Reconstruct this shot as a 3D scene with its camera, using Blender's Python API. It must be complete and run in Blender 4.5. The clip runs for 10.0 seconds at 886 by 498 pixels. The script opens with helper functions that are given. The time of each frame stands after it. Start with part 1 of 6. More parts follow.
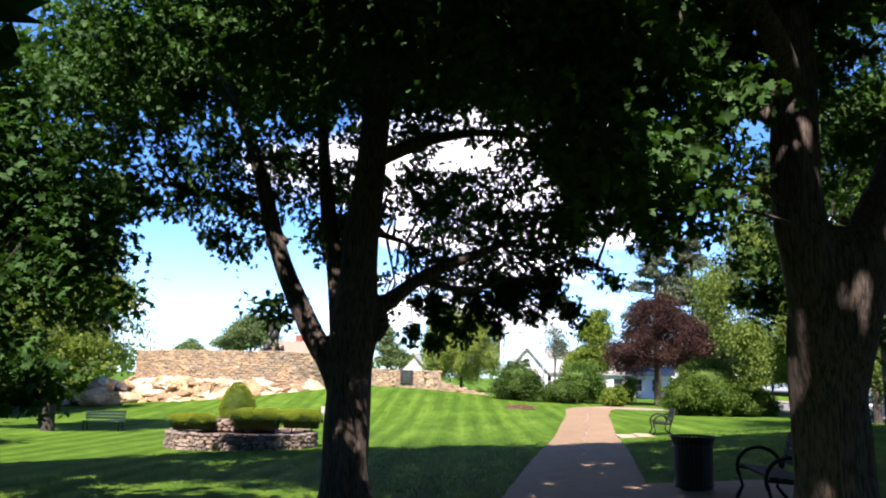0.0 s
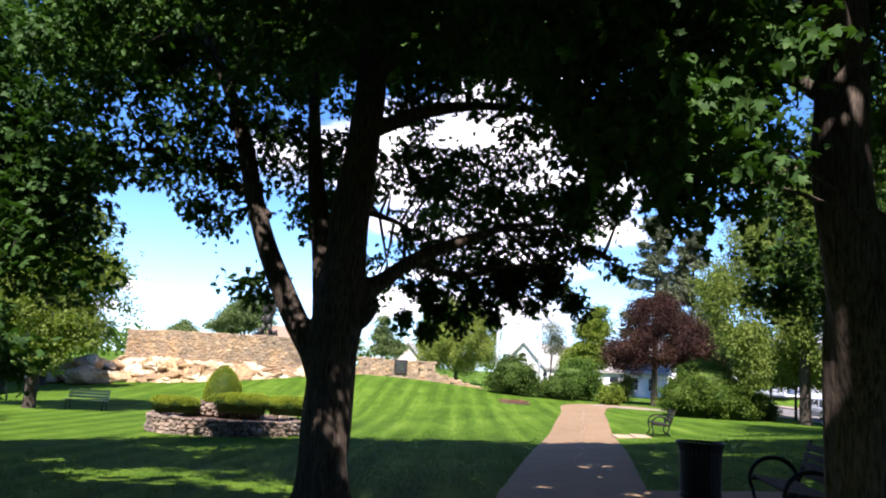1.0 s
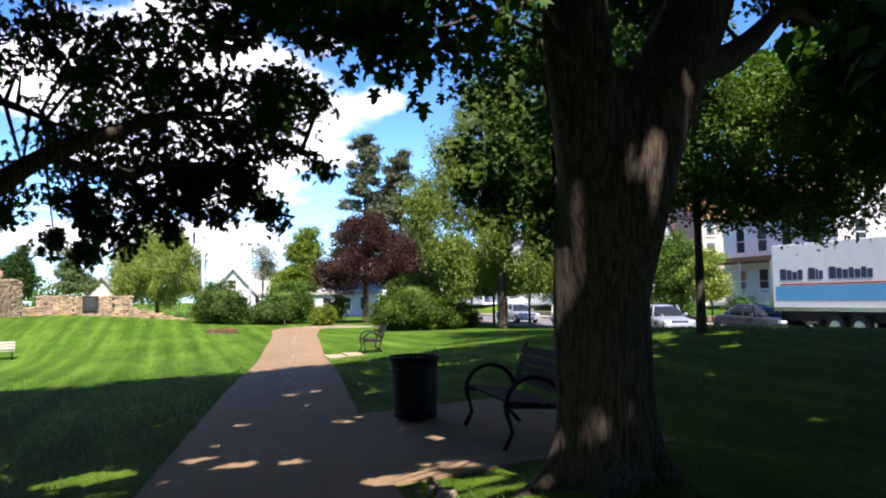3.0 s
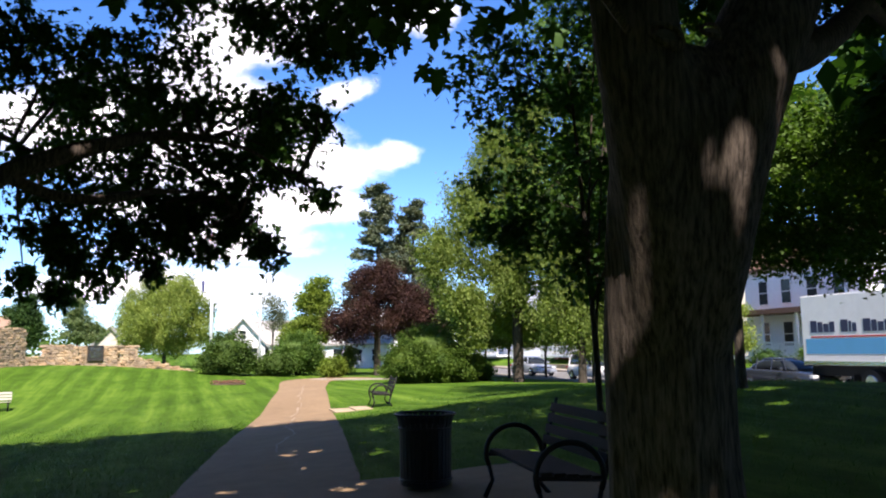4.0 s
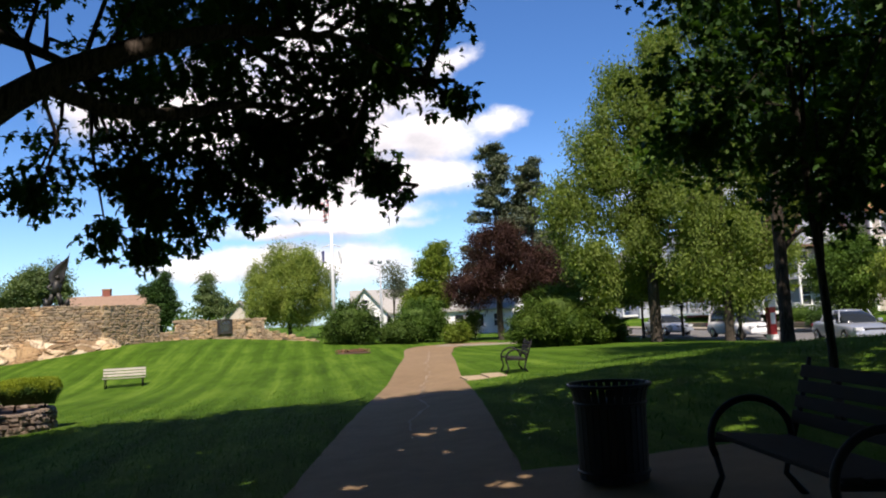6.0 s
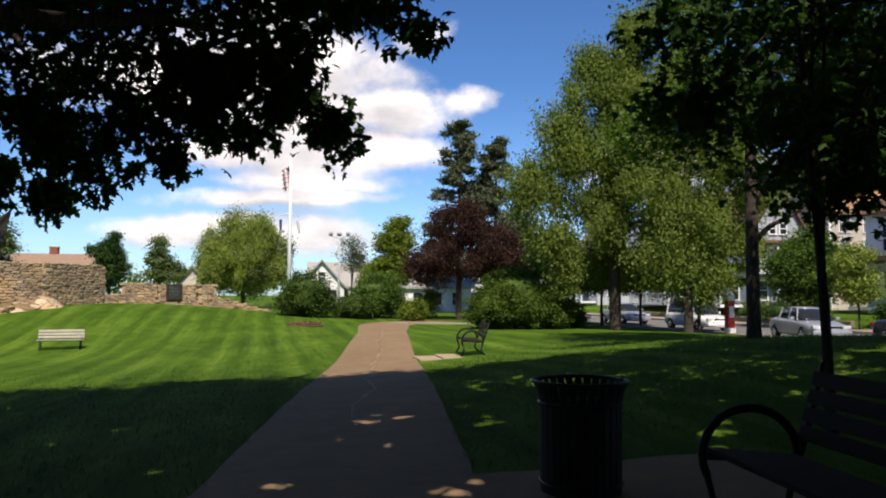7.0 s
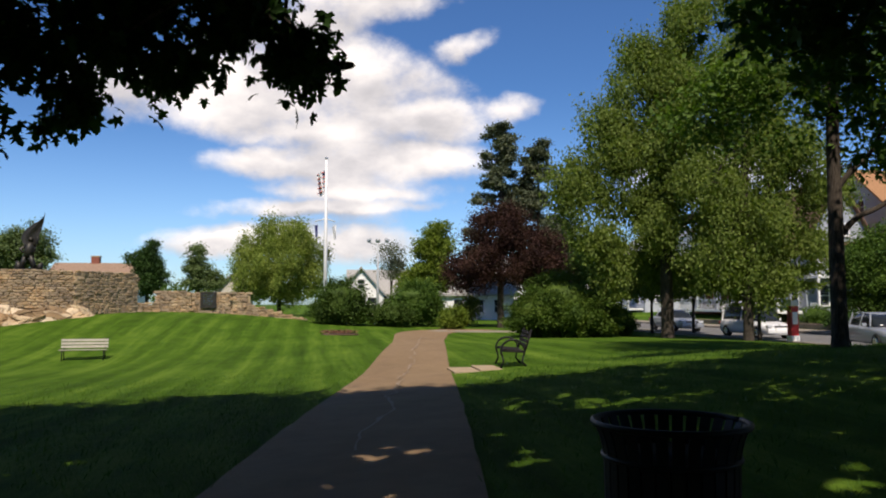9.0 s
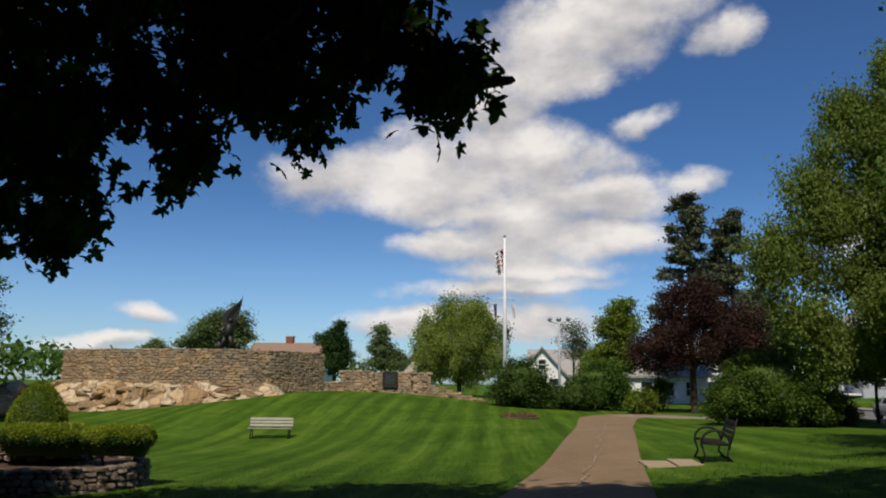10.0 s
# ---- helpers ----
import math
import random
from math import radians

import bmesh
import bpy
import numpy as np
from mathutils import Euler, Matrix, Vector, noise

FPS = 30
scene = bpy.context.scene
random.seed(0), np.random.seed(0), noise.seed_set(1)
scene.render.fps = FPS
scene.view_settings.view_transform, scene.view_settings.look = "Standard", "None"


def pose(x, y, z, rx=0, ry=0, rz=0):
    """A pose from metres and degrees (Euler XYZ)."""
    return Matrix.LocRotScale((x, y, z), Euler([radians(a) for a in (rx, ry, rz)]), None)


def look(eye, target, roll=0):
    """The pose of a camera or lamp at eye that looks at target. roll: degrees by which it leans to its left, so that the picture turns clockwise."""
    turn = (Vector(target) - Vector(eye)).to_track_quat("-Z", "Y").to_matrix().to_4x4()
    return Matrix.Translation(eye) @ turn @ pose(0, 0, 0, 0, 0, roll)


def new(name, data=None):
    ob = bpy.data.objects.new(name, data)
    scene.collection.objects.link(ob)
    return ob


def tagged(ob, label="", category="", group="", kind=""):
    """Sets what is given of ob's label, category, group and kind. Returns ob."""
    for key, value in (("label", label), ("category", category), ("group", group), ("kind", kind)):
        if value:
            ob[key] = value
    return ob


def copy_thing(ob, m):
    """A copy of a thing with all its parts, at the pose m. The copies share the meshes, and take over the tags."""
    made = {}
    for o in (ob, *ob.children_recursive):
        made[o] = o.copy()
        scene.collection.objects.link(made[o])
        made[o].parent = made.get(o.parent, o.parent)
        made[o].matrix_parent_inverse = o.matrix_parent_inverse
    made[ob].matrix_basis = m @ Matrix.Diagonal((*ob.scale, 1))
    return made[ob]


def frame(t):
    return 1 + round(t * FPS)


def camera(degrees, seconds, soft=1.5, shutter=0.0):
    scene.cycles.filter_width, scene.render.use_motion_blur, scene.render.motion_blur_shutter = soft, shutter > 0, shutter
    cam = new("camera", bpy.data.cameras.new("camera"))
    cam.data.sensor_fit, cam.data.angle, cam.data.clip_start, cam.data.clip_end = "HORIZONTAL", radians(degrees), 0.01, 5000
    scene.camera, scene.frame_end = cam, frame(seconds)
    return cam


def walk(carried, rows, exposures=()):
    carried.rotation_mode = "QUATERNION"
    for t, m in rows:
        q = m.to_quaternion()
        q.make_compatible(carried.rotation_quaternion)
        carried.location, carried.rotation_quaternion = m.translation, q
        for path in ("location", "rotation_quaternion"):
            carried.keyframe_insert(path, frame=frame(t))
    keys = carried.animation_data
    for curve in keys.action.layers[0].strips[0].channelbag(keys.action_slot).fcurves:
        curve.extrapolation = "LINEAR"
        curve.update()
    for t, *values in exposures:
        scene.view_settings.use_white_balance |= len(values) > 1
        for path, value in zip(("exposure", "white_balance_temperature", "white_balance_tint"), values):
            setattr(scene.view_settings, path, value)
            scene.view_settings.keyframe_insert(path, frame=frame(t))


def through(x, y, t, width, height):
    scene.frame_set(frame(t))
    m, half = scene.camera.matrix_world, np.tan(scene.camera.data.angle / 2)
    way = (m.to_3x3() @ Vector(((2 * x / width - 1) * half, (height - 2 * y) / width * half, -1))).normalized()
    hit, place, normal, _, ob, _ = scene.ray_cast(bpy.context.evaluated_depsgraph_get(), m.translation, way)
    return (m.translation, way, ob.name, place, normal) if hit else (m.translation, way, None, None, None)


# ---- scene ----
cam = camera(59.7, 10.0, soft=2.0)
# seconds, x, y, z, yaw, pitch, roll
ROWS = [
    (0.0, 0.270, 0.008, 1.496, 3.73, 9.40, -1.04),
    (0.5, 0.287, 0.462, 1.511, 4.09, 8.50, -1.68),
    (1.0, 0.277, 0.906, 1.500, 3.39, 8.79, -3.20),
    (1.5, 0.342, 1.293, 1.462, -1.99, 4.29, -0.43),
    (2.0, 0.308, 1.737, 1.391, -6.02, 3.28, -0.92),
    (2.5, 0.445, 2.164, 1.413, -15.45, 5.26, 0.50),
    (2.7, 0.538, 2.346, 1.417, -17.14, 2.58, 1.13),
    (3.8, 0.980, 3.563, 1.367, -17.81, 8.20, 1.12),
    (4.0, 1.010, 3.805, 1.364, -16.45, 7.48, 0.70),
    (4.5, 0.988, 4.437, 1.367, -9.86, 9.03, 0.18),
    (5.0, 1.033, 4.984, 1.336, -8.53, 6.14, 1.55),
    (5.5, 1.011, 5.480, 1.293, -5.48, 5.59, 0.82),
    (5.7, 1.032, 5.678, 1.280, -7.70, 5.06, 2.99),
    (6.8, 1.272, 6.767, 1.252, -8.88, 5.90, 0.50),
    (7.0, 1.307, 6.962, 1.261, -10.78, 3.49, -0.25),
    (7.5, 1.449, 7.474, 1.235, -10.37, 6.66, 1.81),
    (8.0, 1.576, 7.935, 1.182, -10.59, 4.92, 2.16),
    (8.5, 1.726, 8.374, 1.172, -12.25, 4.49, 1.13),
    (9.0, 1.823, 8.827, 1.189, -7.58, 4.09, 0.02),
    (9.5, 1.865, 9.396, 1.203, 0.72, 3.70, 0.82),
    (10.0, 1.915, 9.967, 1.243, 5.75, 9.90, -0.62),
]
EXPOSURES = [(t, e, 7050 - 650 * min(max(7.0 - t, 0) / 4.5, 1) - 150 * max(t - 8.5, 0) / 1.5, 17 + 8 * max(7.0 - t, 0) / 7 - 4 * max(t - 8.5, 0) / 1.5) for t, e in ((0.0, 1.46), (1.0, 1.36), (2.0, 1.18), (3.0, 1.26), (4.0, 1.22), (4.5, 0.98), (5.5, 0.61), (7.0, 0.26), (8.5, 0.18), (9.3, -0.12), (10.0, -0.40))]
walk(cam, [(t, pose(x, y, z, 90 + pitch, roll, yaw)) for t, x, y, z, yaw, pitch, roll in ROWS], EXPOSURES)

# ---- world, sun ----
SUN_TRAVEL = Vector((0.09, 1.0, -1.24)).normalized()
sun_el = math.asin(-SUN_TRAVEL.z)
sun_az = math.atan2(-SUN_TRAVEL.x, -SUN_TRAVEL.y)


class Nodes:
    """A short way to write node trees."""

    def __init__(self, tree):
        self.tree = tree
        tree.nodes.clear()

    def add(self, kind, **sockets):
        n = self.tree.nodes.new(kind)
        for key, value in sockets.items():
            self.put(n, key.replace("_", " "), value)
        return n

    def put(self, n, key, value):
        sock = n.inputs[int(key[1:])] if key[0] == "i" and key[1:].isdigit() else n.inputs[key]
        if hasattr(value, "is_output"):
            self.tree.links.new(value, sock)
        else:
            sock.default_value = value

    def math(self, op, a, b=0.0, c=0.0, clamp=False):
        n = self.tree.nodes.new("ShaderNodeMath")
        n.operation, n.use_clamp = op, clamp
        for k, v in zip(("i0", "i1", "i2"), (a, b, c)):
            self.put(n, k, v)
        return n.outputs[0]

    def noise(self, vector, scale, detail=4.0, rough=0.55):
        n = self.add("ShaderNodeTexNoise", Vector=vector, Scale=scale, Detail=detail, Roughness=rough)
        return n.outputs["Fac"]

    def ramp(self, fac, stops):
        n = self.add("ShaderNodeValToRGB", Fac=fac)
        el = n.color_ramp.elements
        while len(el) < len(stops):
            el.new(0.5)
        for e, (pos, col) in zip(el, stops):
            e.position, e.color = pos, (*col, 1) if len(col) == 3 else col
        return n.outputs[0]

    def mix(self, fac, a, b, mode="MIX"):
        n = self.tree.nodes.new("ShaderNodeMix")
        n.data_type, n.blend_type = "RGBA", mode
        for sock, v in ((n.inputs[0], fac), (n.inputs[6], a), (n.inputs[7], b)):
            if hasattr(v, "is_output"):
                self.tree.links.new(v, sock)
            else:
                sock.default_value = v if not isinstance(v, tuple) or len(v) == 4 else (*v, 1)
        return n.outputs[2]


world = bpy.data.worlds.new("world")
scene.world = world
world.use_nodes = True
N = Nodes(world.node_tree)
sky = N.add("ShaderNodeTexSky")
sky.sky_type, sky.sun_disc = "NISHITA", False
sky.sun_elevation, sky.sun_rotation = sun_el, sun_az
sky.air_density, sky.dust_density, sky.ozone_density = 1.0, 0.5, 2.0
coord = N.add("ShaderNodeTexCoord").outputs["Generated"]
sep = N.add("ShaderNodeSeparateXYZ", Vector=coord)
az = N.math("ARCTAN2", sep.outputs[0], sep.outputs[1])
el = N.math("ARCSINE", sep.outputs[2])
flat = N.add("ShaderNodeCombineXYZ", X=az, Y=N.math("MULTIPLY", el, 1.25), Z=0.0).outputs[0]
# cumulus banks: azimuth, elevation, half width, half height (degrees), slope, density
BANKS = [(-6.5, 15.0, 13.0, 3.1, 0.0, 1), (-0.5, 16.9, 9.0, 3.0, -0.1, 1), (6.0, 13.8, 6.5, 2.0, 0.0, 1), (0.5, 11.0, 7.5, 6.0, 0.0, .9), (-13.5, 15.2, 6.0, 2.1, 0.0, 1), (12.6, 14.6, 2.8, 1.3, 0.1, .55),
         (0.6, 10.3, 11.0, 1.75, 0.02, 1), (-4.5, 10.2, 6.0, 1.4, 0.0, 1), (5.5, 10.8, 5.5, 1.9, 0.0, 1), (-1.2, 12.2, 7.0, 1.4, 0.0, 1), (-1.2, 7.0, 9.0, 0.95, 0.05, 1), (0.5, 8.3, 7.5, 1.0, 0.0, 1),
         (-5.5, 4.7, 9.5, 1.25, 0.04, .9), (0.5, 4.4, 6.0, 1.6, 0.0, .9), (6.0, 26.0, 10.0, 4.2, 0.24, 1), (2.0, 22.2, 6.0, 2.6, 0.2, 1), (-1.5, 20.0, 4.0, 1.8, 0.1, .8), (15.5, 24.6, 3.2, 1.6, 0.3, .6),
         (9.2, 18.9, 3.3, 1.2, 0.2, .5), (-26.3, 4.7, 2.6, 1.0, -0.2, .68), (-29.3, 2.7, 4.2, 0.8, 0.0, .7), (27, 9, 8, 3, 0, .8), (-50, 22, 12, 4, 0, 1), (170, 14, 12, 4, 0, 1)]
warp = N.noise(flat, 9.0, 8.0, 0.64)
wob = N.add("ShaderNodeSeparateColor", Color=N.add("ShaderNodeTexNoise", Vector=flat, Scale=8.0, Detail=5.0, Roughness=0.55).outputs["Color"])
azw = N.math("ADD", az, N.math("MULTIPLY", N.math("SUBTRACT", wob.outputs[0], 0.5), 0.10))
elw = N.math("ADD", el, N.math("MULTIPLY", N.math("SUBTRACT", wob.outputs[1], 0.5), 0.055))


def cloud_cover(height):
    total = None
    for a, e, w, h, tilt, dense in BANKS:
        du = N.math("SUBTRACT", azw, radians(a))
        u = N.math("DIVIDE", du, radians(w))
        v = N.math("DIVIDE", N.math("SUBTRACT", N.math("SUBTRACT", height, radians(e)), N.math("MULTIPLY", du, tilt)), radians(h))
        b = N.math("SUBTRACT", dense, N.math("ADD", N.math("MULTIPLY", u, u), N.math("MULTIPLY", v, v)))
        total = b if total is None else N.math("SMOOTH_MAX", total, b, 0.25)
    return total


cover_here = cloud_cover(elw)
cover_over = cloud_cover(N.math("ADD", elw, radians(0.9)))
cover = N.math("ADD", cover_here, N.math("MULTIPLY", N.math("SUBTRACT", warp, 0.5), 2.3))
mask = N.add("ShaderNodeMapRange", Value=cover)
mask.interpolation_type = "SMOOTHSTEP"
for key, v in zip(("From Min", "From Max", "To Min", "To Max"), (-0.30, 0.85, 0.0, 1.0)):
    mask.inputs[key].default_value = v
layer = N.add("ShaderNodeCombineXYZ", X=az, Y=N.math("MULTIPLY", el, 1.7), Z=3.0).outputs[0]
puff = N.noise(layer, 9.0, 6.0, 0.55)
# grey undersides: where the bank thickens upwards
under = N.math("MULTIPLY", N.math("SUBTRACT", cover_over, cover_here), 0.16)
tone = N.math("SUBTRACT", N.math("ADD", N.math("MULTIPLY", puff, 0.75), 0.20), under)
cloud = N.ramp(tone, [(0.38, (0.42, 0.44, 0.48)), (0.54, (0.68, 0.69, 0.72)), (0.70, (1.0, 1.0, 0.99))])
cloud = N.mix(1.0, cloud, (14.0, 13.9, 13.7, 1), "MULTIPLY")
low = N.add("ShaderNodeMapRange", Value=el)
low.interpolation_type = "SMOOTHSTEP"
for key, v in zip(("From Min", "From Max", "To Min", "To Max"), (0.0, radians(17), 1.0, 0.0)):
    low.inputs[key].default_value = v
high = N.add("ShaderNodeMapRange", Value=el)
high.interpolation_type = "SMOOTHSTEP"
for key, v in zip(("From Min", "From Max", "To Min", "To Max"), (radians(24), radians(58), 1.0, 0.36)):
    high.inputs[key].default_value = v
blue = N.mix(1.0, sky.outputs[0], N.mix(low.outputs[0], (0.50, 0.92, 1.42, 1), (1.00, 1.42, 1.95, 1)), "MULTIPLY")
blue = N.mix(1.0, blue, N.add("ShaderNodeCombineXYZ", X=high.outputs[0], Y=high.outputs[0], Z=high.outputs[0]).outputs[0], "MULTIPLY")
veil = N.math("MULTIPLY", mask.outputs[0], 0.96)
back = N.add("ShaderNodeBackground", Color=N.mix(veil, blue, cloud), Strength=0.080)
out = N.add("ShaderNodeOutputWorld", Surface=back.outputs[0])

sun_lamp = bpy.data.lights.new("sun", "SUN")
sun_lamp.energy, sun_lamp.angle, sun_lamp.color = 5.0, radians(0.53), (1.0, 0.95, 0.86)
sun = new("sun", sun_lamp)
sun.matrix_world = look(-SUN_TRAVEL * 60 + Vector((0, 20, 0)), Vector((0, 20, 0)))

# ---- materials ----
def material(name, build):
    m = bpy.data.materials.new(name)
    m.use_nodes = True
    n = Nodes(m.node_tree)
    shader = build(n)
    n.add("ShaderNodeOutputMaterial", Surface=shader)
    return m


def principled(n, color, rough=0.8, bump=None, strength=0.4, dist=0.02, metal=0.0, spec=0.5):
    b = n.add("ShaderNodeBsdfPrincipled")
    for key, v in (("Base Color", color), ("Roughness", rough), ("Metallic", metal), ("Specular IOR Level", spec)):
        n.put(b, key, v if not isinstance(v, tuple) or len(v) == 4 else (*v, 1))
    if bump is not None:
        k = n.add("ShaderNodeBump", Strength=strength, Distance=dist, Height=bump)
        n.put(b, "Normal", k.outputs[0])
    return b.outputs[0]


def obj_coord(n):
    return n.add("ShaderNodeTexCoord").outputs["Object"]


def world_coord(n):
    return n.add("ShaderNodeNewGeometry").outputs["Position"]


def scaled(n, v, s):
    m = n.add("ShaderNodeMapping", Vector=v)
    m.inputs["Scale"].default_value = s
    return m.outputs[0]


def plain(name, col, rough=0.6, metal=0.0, vary=0.18, scale=6.0, spec=0.5, bump=0.15):
    def build(n):
        v = obj_coord(n)
        a, b = n.noise(v, scale, 5), n.noise(v, scale * 9, 3)
        f = n.math("ADD", n.math("MULTIPLY", a, 0.65), n.math("MULTIPLY", b, 0.35))
        lo, hi = [tuple(c * k for c in col) for k in (1 - vary * 1.6, 1 + vary)]
        return principled(n, n.ramp(f, [(0.3, lo), (0.7, hi)]), rough, b, bump, 0.01, metal, spec)
    return material(name, build)


def pieces(name, cols, rough=0.85, scale=3.0, bump=0.6):
    """Stone or brick: one tone for each piece, with grain and stains."""
    def build(n):
        v = obj_coord(n)
        r = n.add("ShaderNodeObjectInfo").outputs["Random"]
        base = n.ramp(r, [(k / (len(cols) - 1), c) for k, c in enumerate(cols)])
        g, s = n.noise(v, scale * 6, 6, 0.65), n.noise(world_coord(n), scale * 0.35, 5, 0.65)
        c = n.mix(0.75, base, n.ramp(g, [(0.3, (0.42, 0.40, 0.38)), (0.7, (1.25, 1.22, 1.2))]), "MULTIPLY")
        c = n.mix(0.75, c, n.ramp(s, [(0.36, (0.58, 0.56, 0.56)), (0.5, (1.0, 0.96, 0.9)), (0.64, (1.25, 1.08, 0.88))]), "MULTIPLY")
        return principled(n, c, rough, g, bump, 0.03)
    return material(name, build)


def bark(name, dark, light, scale=1.0):
    def build(n):
        v = obj_coord(n)
        r = n.noise(scaled(n, v, (15 * scale, 15 * scale, 2.0 * scale)), 3.0, 6, 0.65)
        p = n.noise(v, 1.3, 4)
        f = n.noise(v, 60.0, 3)
        h = n.math("ADD", r, n.math("MULTIPLY", f, 0.15))
        c = n.mix(0.6, n.ramp(r, [(0.36, dark), (0.62, light)]), n.ramp(p, [(0.3, (0.6, 0.62, 0.6)), (0.7, (1.25, 1.2, 1.15))]), "MULTIPLY")
        return principled(n, c, 0.9, h, 0.9, 0.02, spec=0.15)
    return material(name, build)


def leaf_mat(name, cols, through=0.45, gloss=0.35):
    def build(n):
        geo = n.add("ShaderNodeNewGeometry")
        r = geo.outputs["Random Per Island"]
        p = n.math("MULTIPLY_ADD", n.noise(geo.outputs["Position"], 0.8, 3), 2.2, -0.6, True)
        f = n.math("ADD", n.math("MULTIPLY", r, 0.36), n.math("MULTIPLY", p, 0.64))
        c = n.ramp(f, [(0.2 + 0.6 * k / (len(cols) - 1), col) for k, col in enumerate(cols)])
        a = principled(n, c, 0.62, spec=gloss * 0.5)
        t = n.add("ShaderNodeBsdfTranslucent", Color=n.mix(1.0, c, (1.08, 1.25, 0.46, 1), "MULTIPLY")).outputs[0]
        return n.add("ShaderNodeMixShader", i0=through, i1=a, i2=t).outputs[0]
    return material(name, build)


def grass_ground(n):
    v = world_coord(n)
    sp = n.add("ShaderNodeSeparateXYZ", Vector=v)
    big, mid, fine = n.noise(v, 0.22, 4), n.noise(v, 1.7, 5), n.noise(v, 38.0, 4, 0.7)
    bend = n.math("MULTIPLY", n.math("SUBTRACT", n.noise(v, 0.35, 3), 0.5), 0.45)

    def stripes(ax, ay, width, off):
        t = n.math("ADD", n.math("ADD", n.math("MULTIPLY", sp.outputs[0], ax), n.math("MULTIPLY", sp.outputs[1], ay)), bend)
        return n.math("SINE", n.math("MULTIPLY", n.math("ADD", t, off), math.pi / width))

    one, two = stripes(0.999, 0.035, 0.52, 0.2), stripes(0.999, 0.035, 1.37, 0.5)
    across = n.math("ADD", n.math("ADD", n.math("MULTIPLY", sp.outputs[0], 0.999), n.math("MULTIPLY", sp.outputs[1], 0.035)), n.math("MULTIPLY", bend, 0.5))
    along = n.math("MULTIPLY", sp.outputs[1], 0.045)
    streak = n.noise(n.add("ShaderNodeCombineXYZ", X=n.math("MULTIPLY", across, 1.5), Y=along, Z=0.0).outputs[0], 1.0, 3, 0.6)
    streak = n.math("MULTIPLY_ADD", streak, 2.0, -1.0)
    thin = n.math("MULTIPLY_ADD", n.noise(n.add("ShaderNodeCombineXYZ", X=n.math("MULTIPLY", across, 7.0), Y=n.math("MULTIPLY", along, 7.0), Z=4.0).outputs[0], 1.0, 3, 0.6), 2.0, -1.0)
    patchy = n.math("MULTIPLY_ADD", n.noise(v, 0.55, 4), 2.4, -0.5)
    s = n.math("ADD", n.math("MULTIPLY", n.math("ADD", n.math("MULTIPLY", one, 0.24), n.math("MULTIPLY", two, 0.12)), patchy), n.math("ADD", n.math("MULTIPLY", streak, 0.75), n.math("MULTIPLY", thin, 0.55)))
    f = n.math("ADD", n.math("MULTIPLY", big, 0.35), n.math("ADD", n.math("MULTIPLY", mid, 0.3), n.math("MULTIPLY", fine, 0.35)))
    f = n.math("ADD", f, n.math("MULTIPLY", s, 0.29))
    c = n.ramp(f, [(0.28, (0.025, 0.060, 0.005)), (0.5, (0.062, 0.128, 0.011)), (0.75, (0.150, 0.240, 0.030))])
    dry = n.ramp(n.noise(v, 5.5, 5), [(0.6, (0, 0, 0)), (0.75, (1, 1, 1))])
    c = n.mix(n.math("MULTIPLY", dry, 0.3), c, (0.16, 0.17, 0.06))
    return principled(n, c, 0.9, fine, 0.8, 0.04, spec=0.05)


def paving(name, lo, hi, speck, scale=1.0):
    def build(n):
        v = world_coord(n)
        a, b, g = n.noise(v, 0.5 * scale, 5), n.noise(v, 3.2 * scale, 5), n.noise(v, 120.0 * scale, 3, 0.7)
        c = n.ramp(n.math("ADD", n.math("MULTIPLY", a, 0.5), n.math("MULTIPLY", b, 0.5)), [(0.3, lo), (0.7, hi)])
        c = n.mix(0.5, c, n.ramp(g, [(0.35, (0.5, 0.5, 0.5)), (0.65, speck)]), "MULTIPLY")
        return principled(n, c, 0.9, g, 0.5, 0.008, spec=0.3)
    return material(name, build)


M_GRASS = material("lawn", grass_ground)
M_BLADE = leaf_mat("grass_blade", [(0.035, 0.085, 0.014), (0.07, 0.15, 0.026), (0.12, 0.21, 0.045)], 0.35, 0.2)
M_PATH = paving("path_asphalt", (0.195, 0.130, 0.072), (0.300, 0.208, 0.120), (1.35, 1.3, 1.22))
M_ROAD = paving("road_asphalt", (0.13, 0.13, 0.13), (0.20, 0.195, 0.19), (1.3, 1.3, 1.3))
M_CONCRETE = paving("concrete", (0.25, 0.21, 0.165), (0.36, 0.315, 0.26), (1.2, 1.2, 1.2))
M_SLAB = paving("tan_concrete", (0.36, 0.27, 0.17), (0.47, 0.37, 0.25), (1.2, 1.2, 1.2))
M_CRACK = paving("crack_filler", (0.31, 0.23, 0.165), (0.42, 0.33, 0.25), (1.2, 1.2, 1.2))
M_SOIL = paving("bark_mulch", (0.045, 0.028, 0.02), (0.11, 0.07, 0.05), (1.6, 1.5, 1.4), 0.4)
M_BARK = bark("maple_bark", (0.022, 0.018, 0.014), (0.120, 0.096, 0.078))
M_BARK_DARK = bark("dark_bark", (0.022, 0.018, 0.014), (0.085, 0.070, 0.056))
M_STONE = pieces("tan_stone", [(0.43, 0.31, 0.18), (0.31, 0.245, 0.17), (0.48, 0.385, 0.25), (0.38, 0.28, 0.17), (0.27, 0.215, 0.15), (0.42, 0.34, 0.235)])
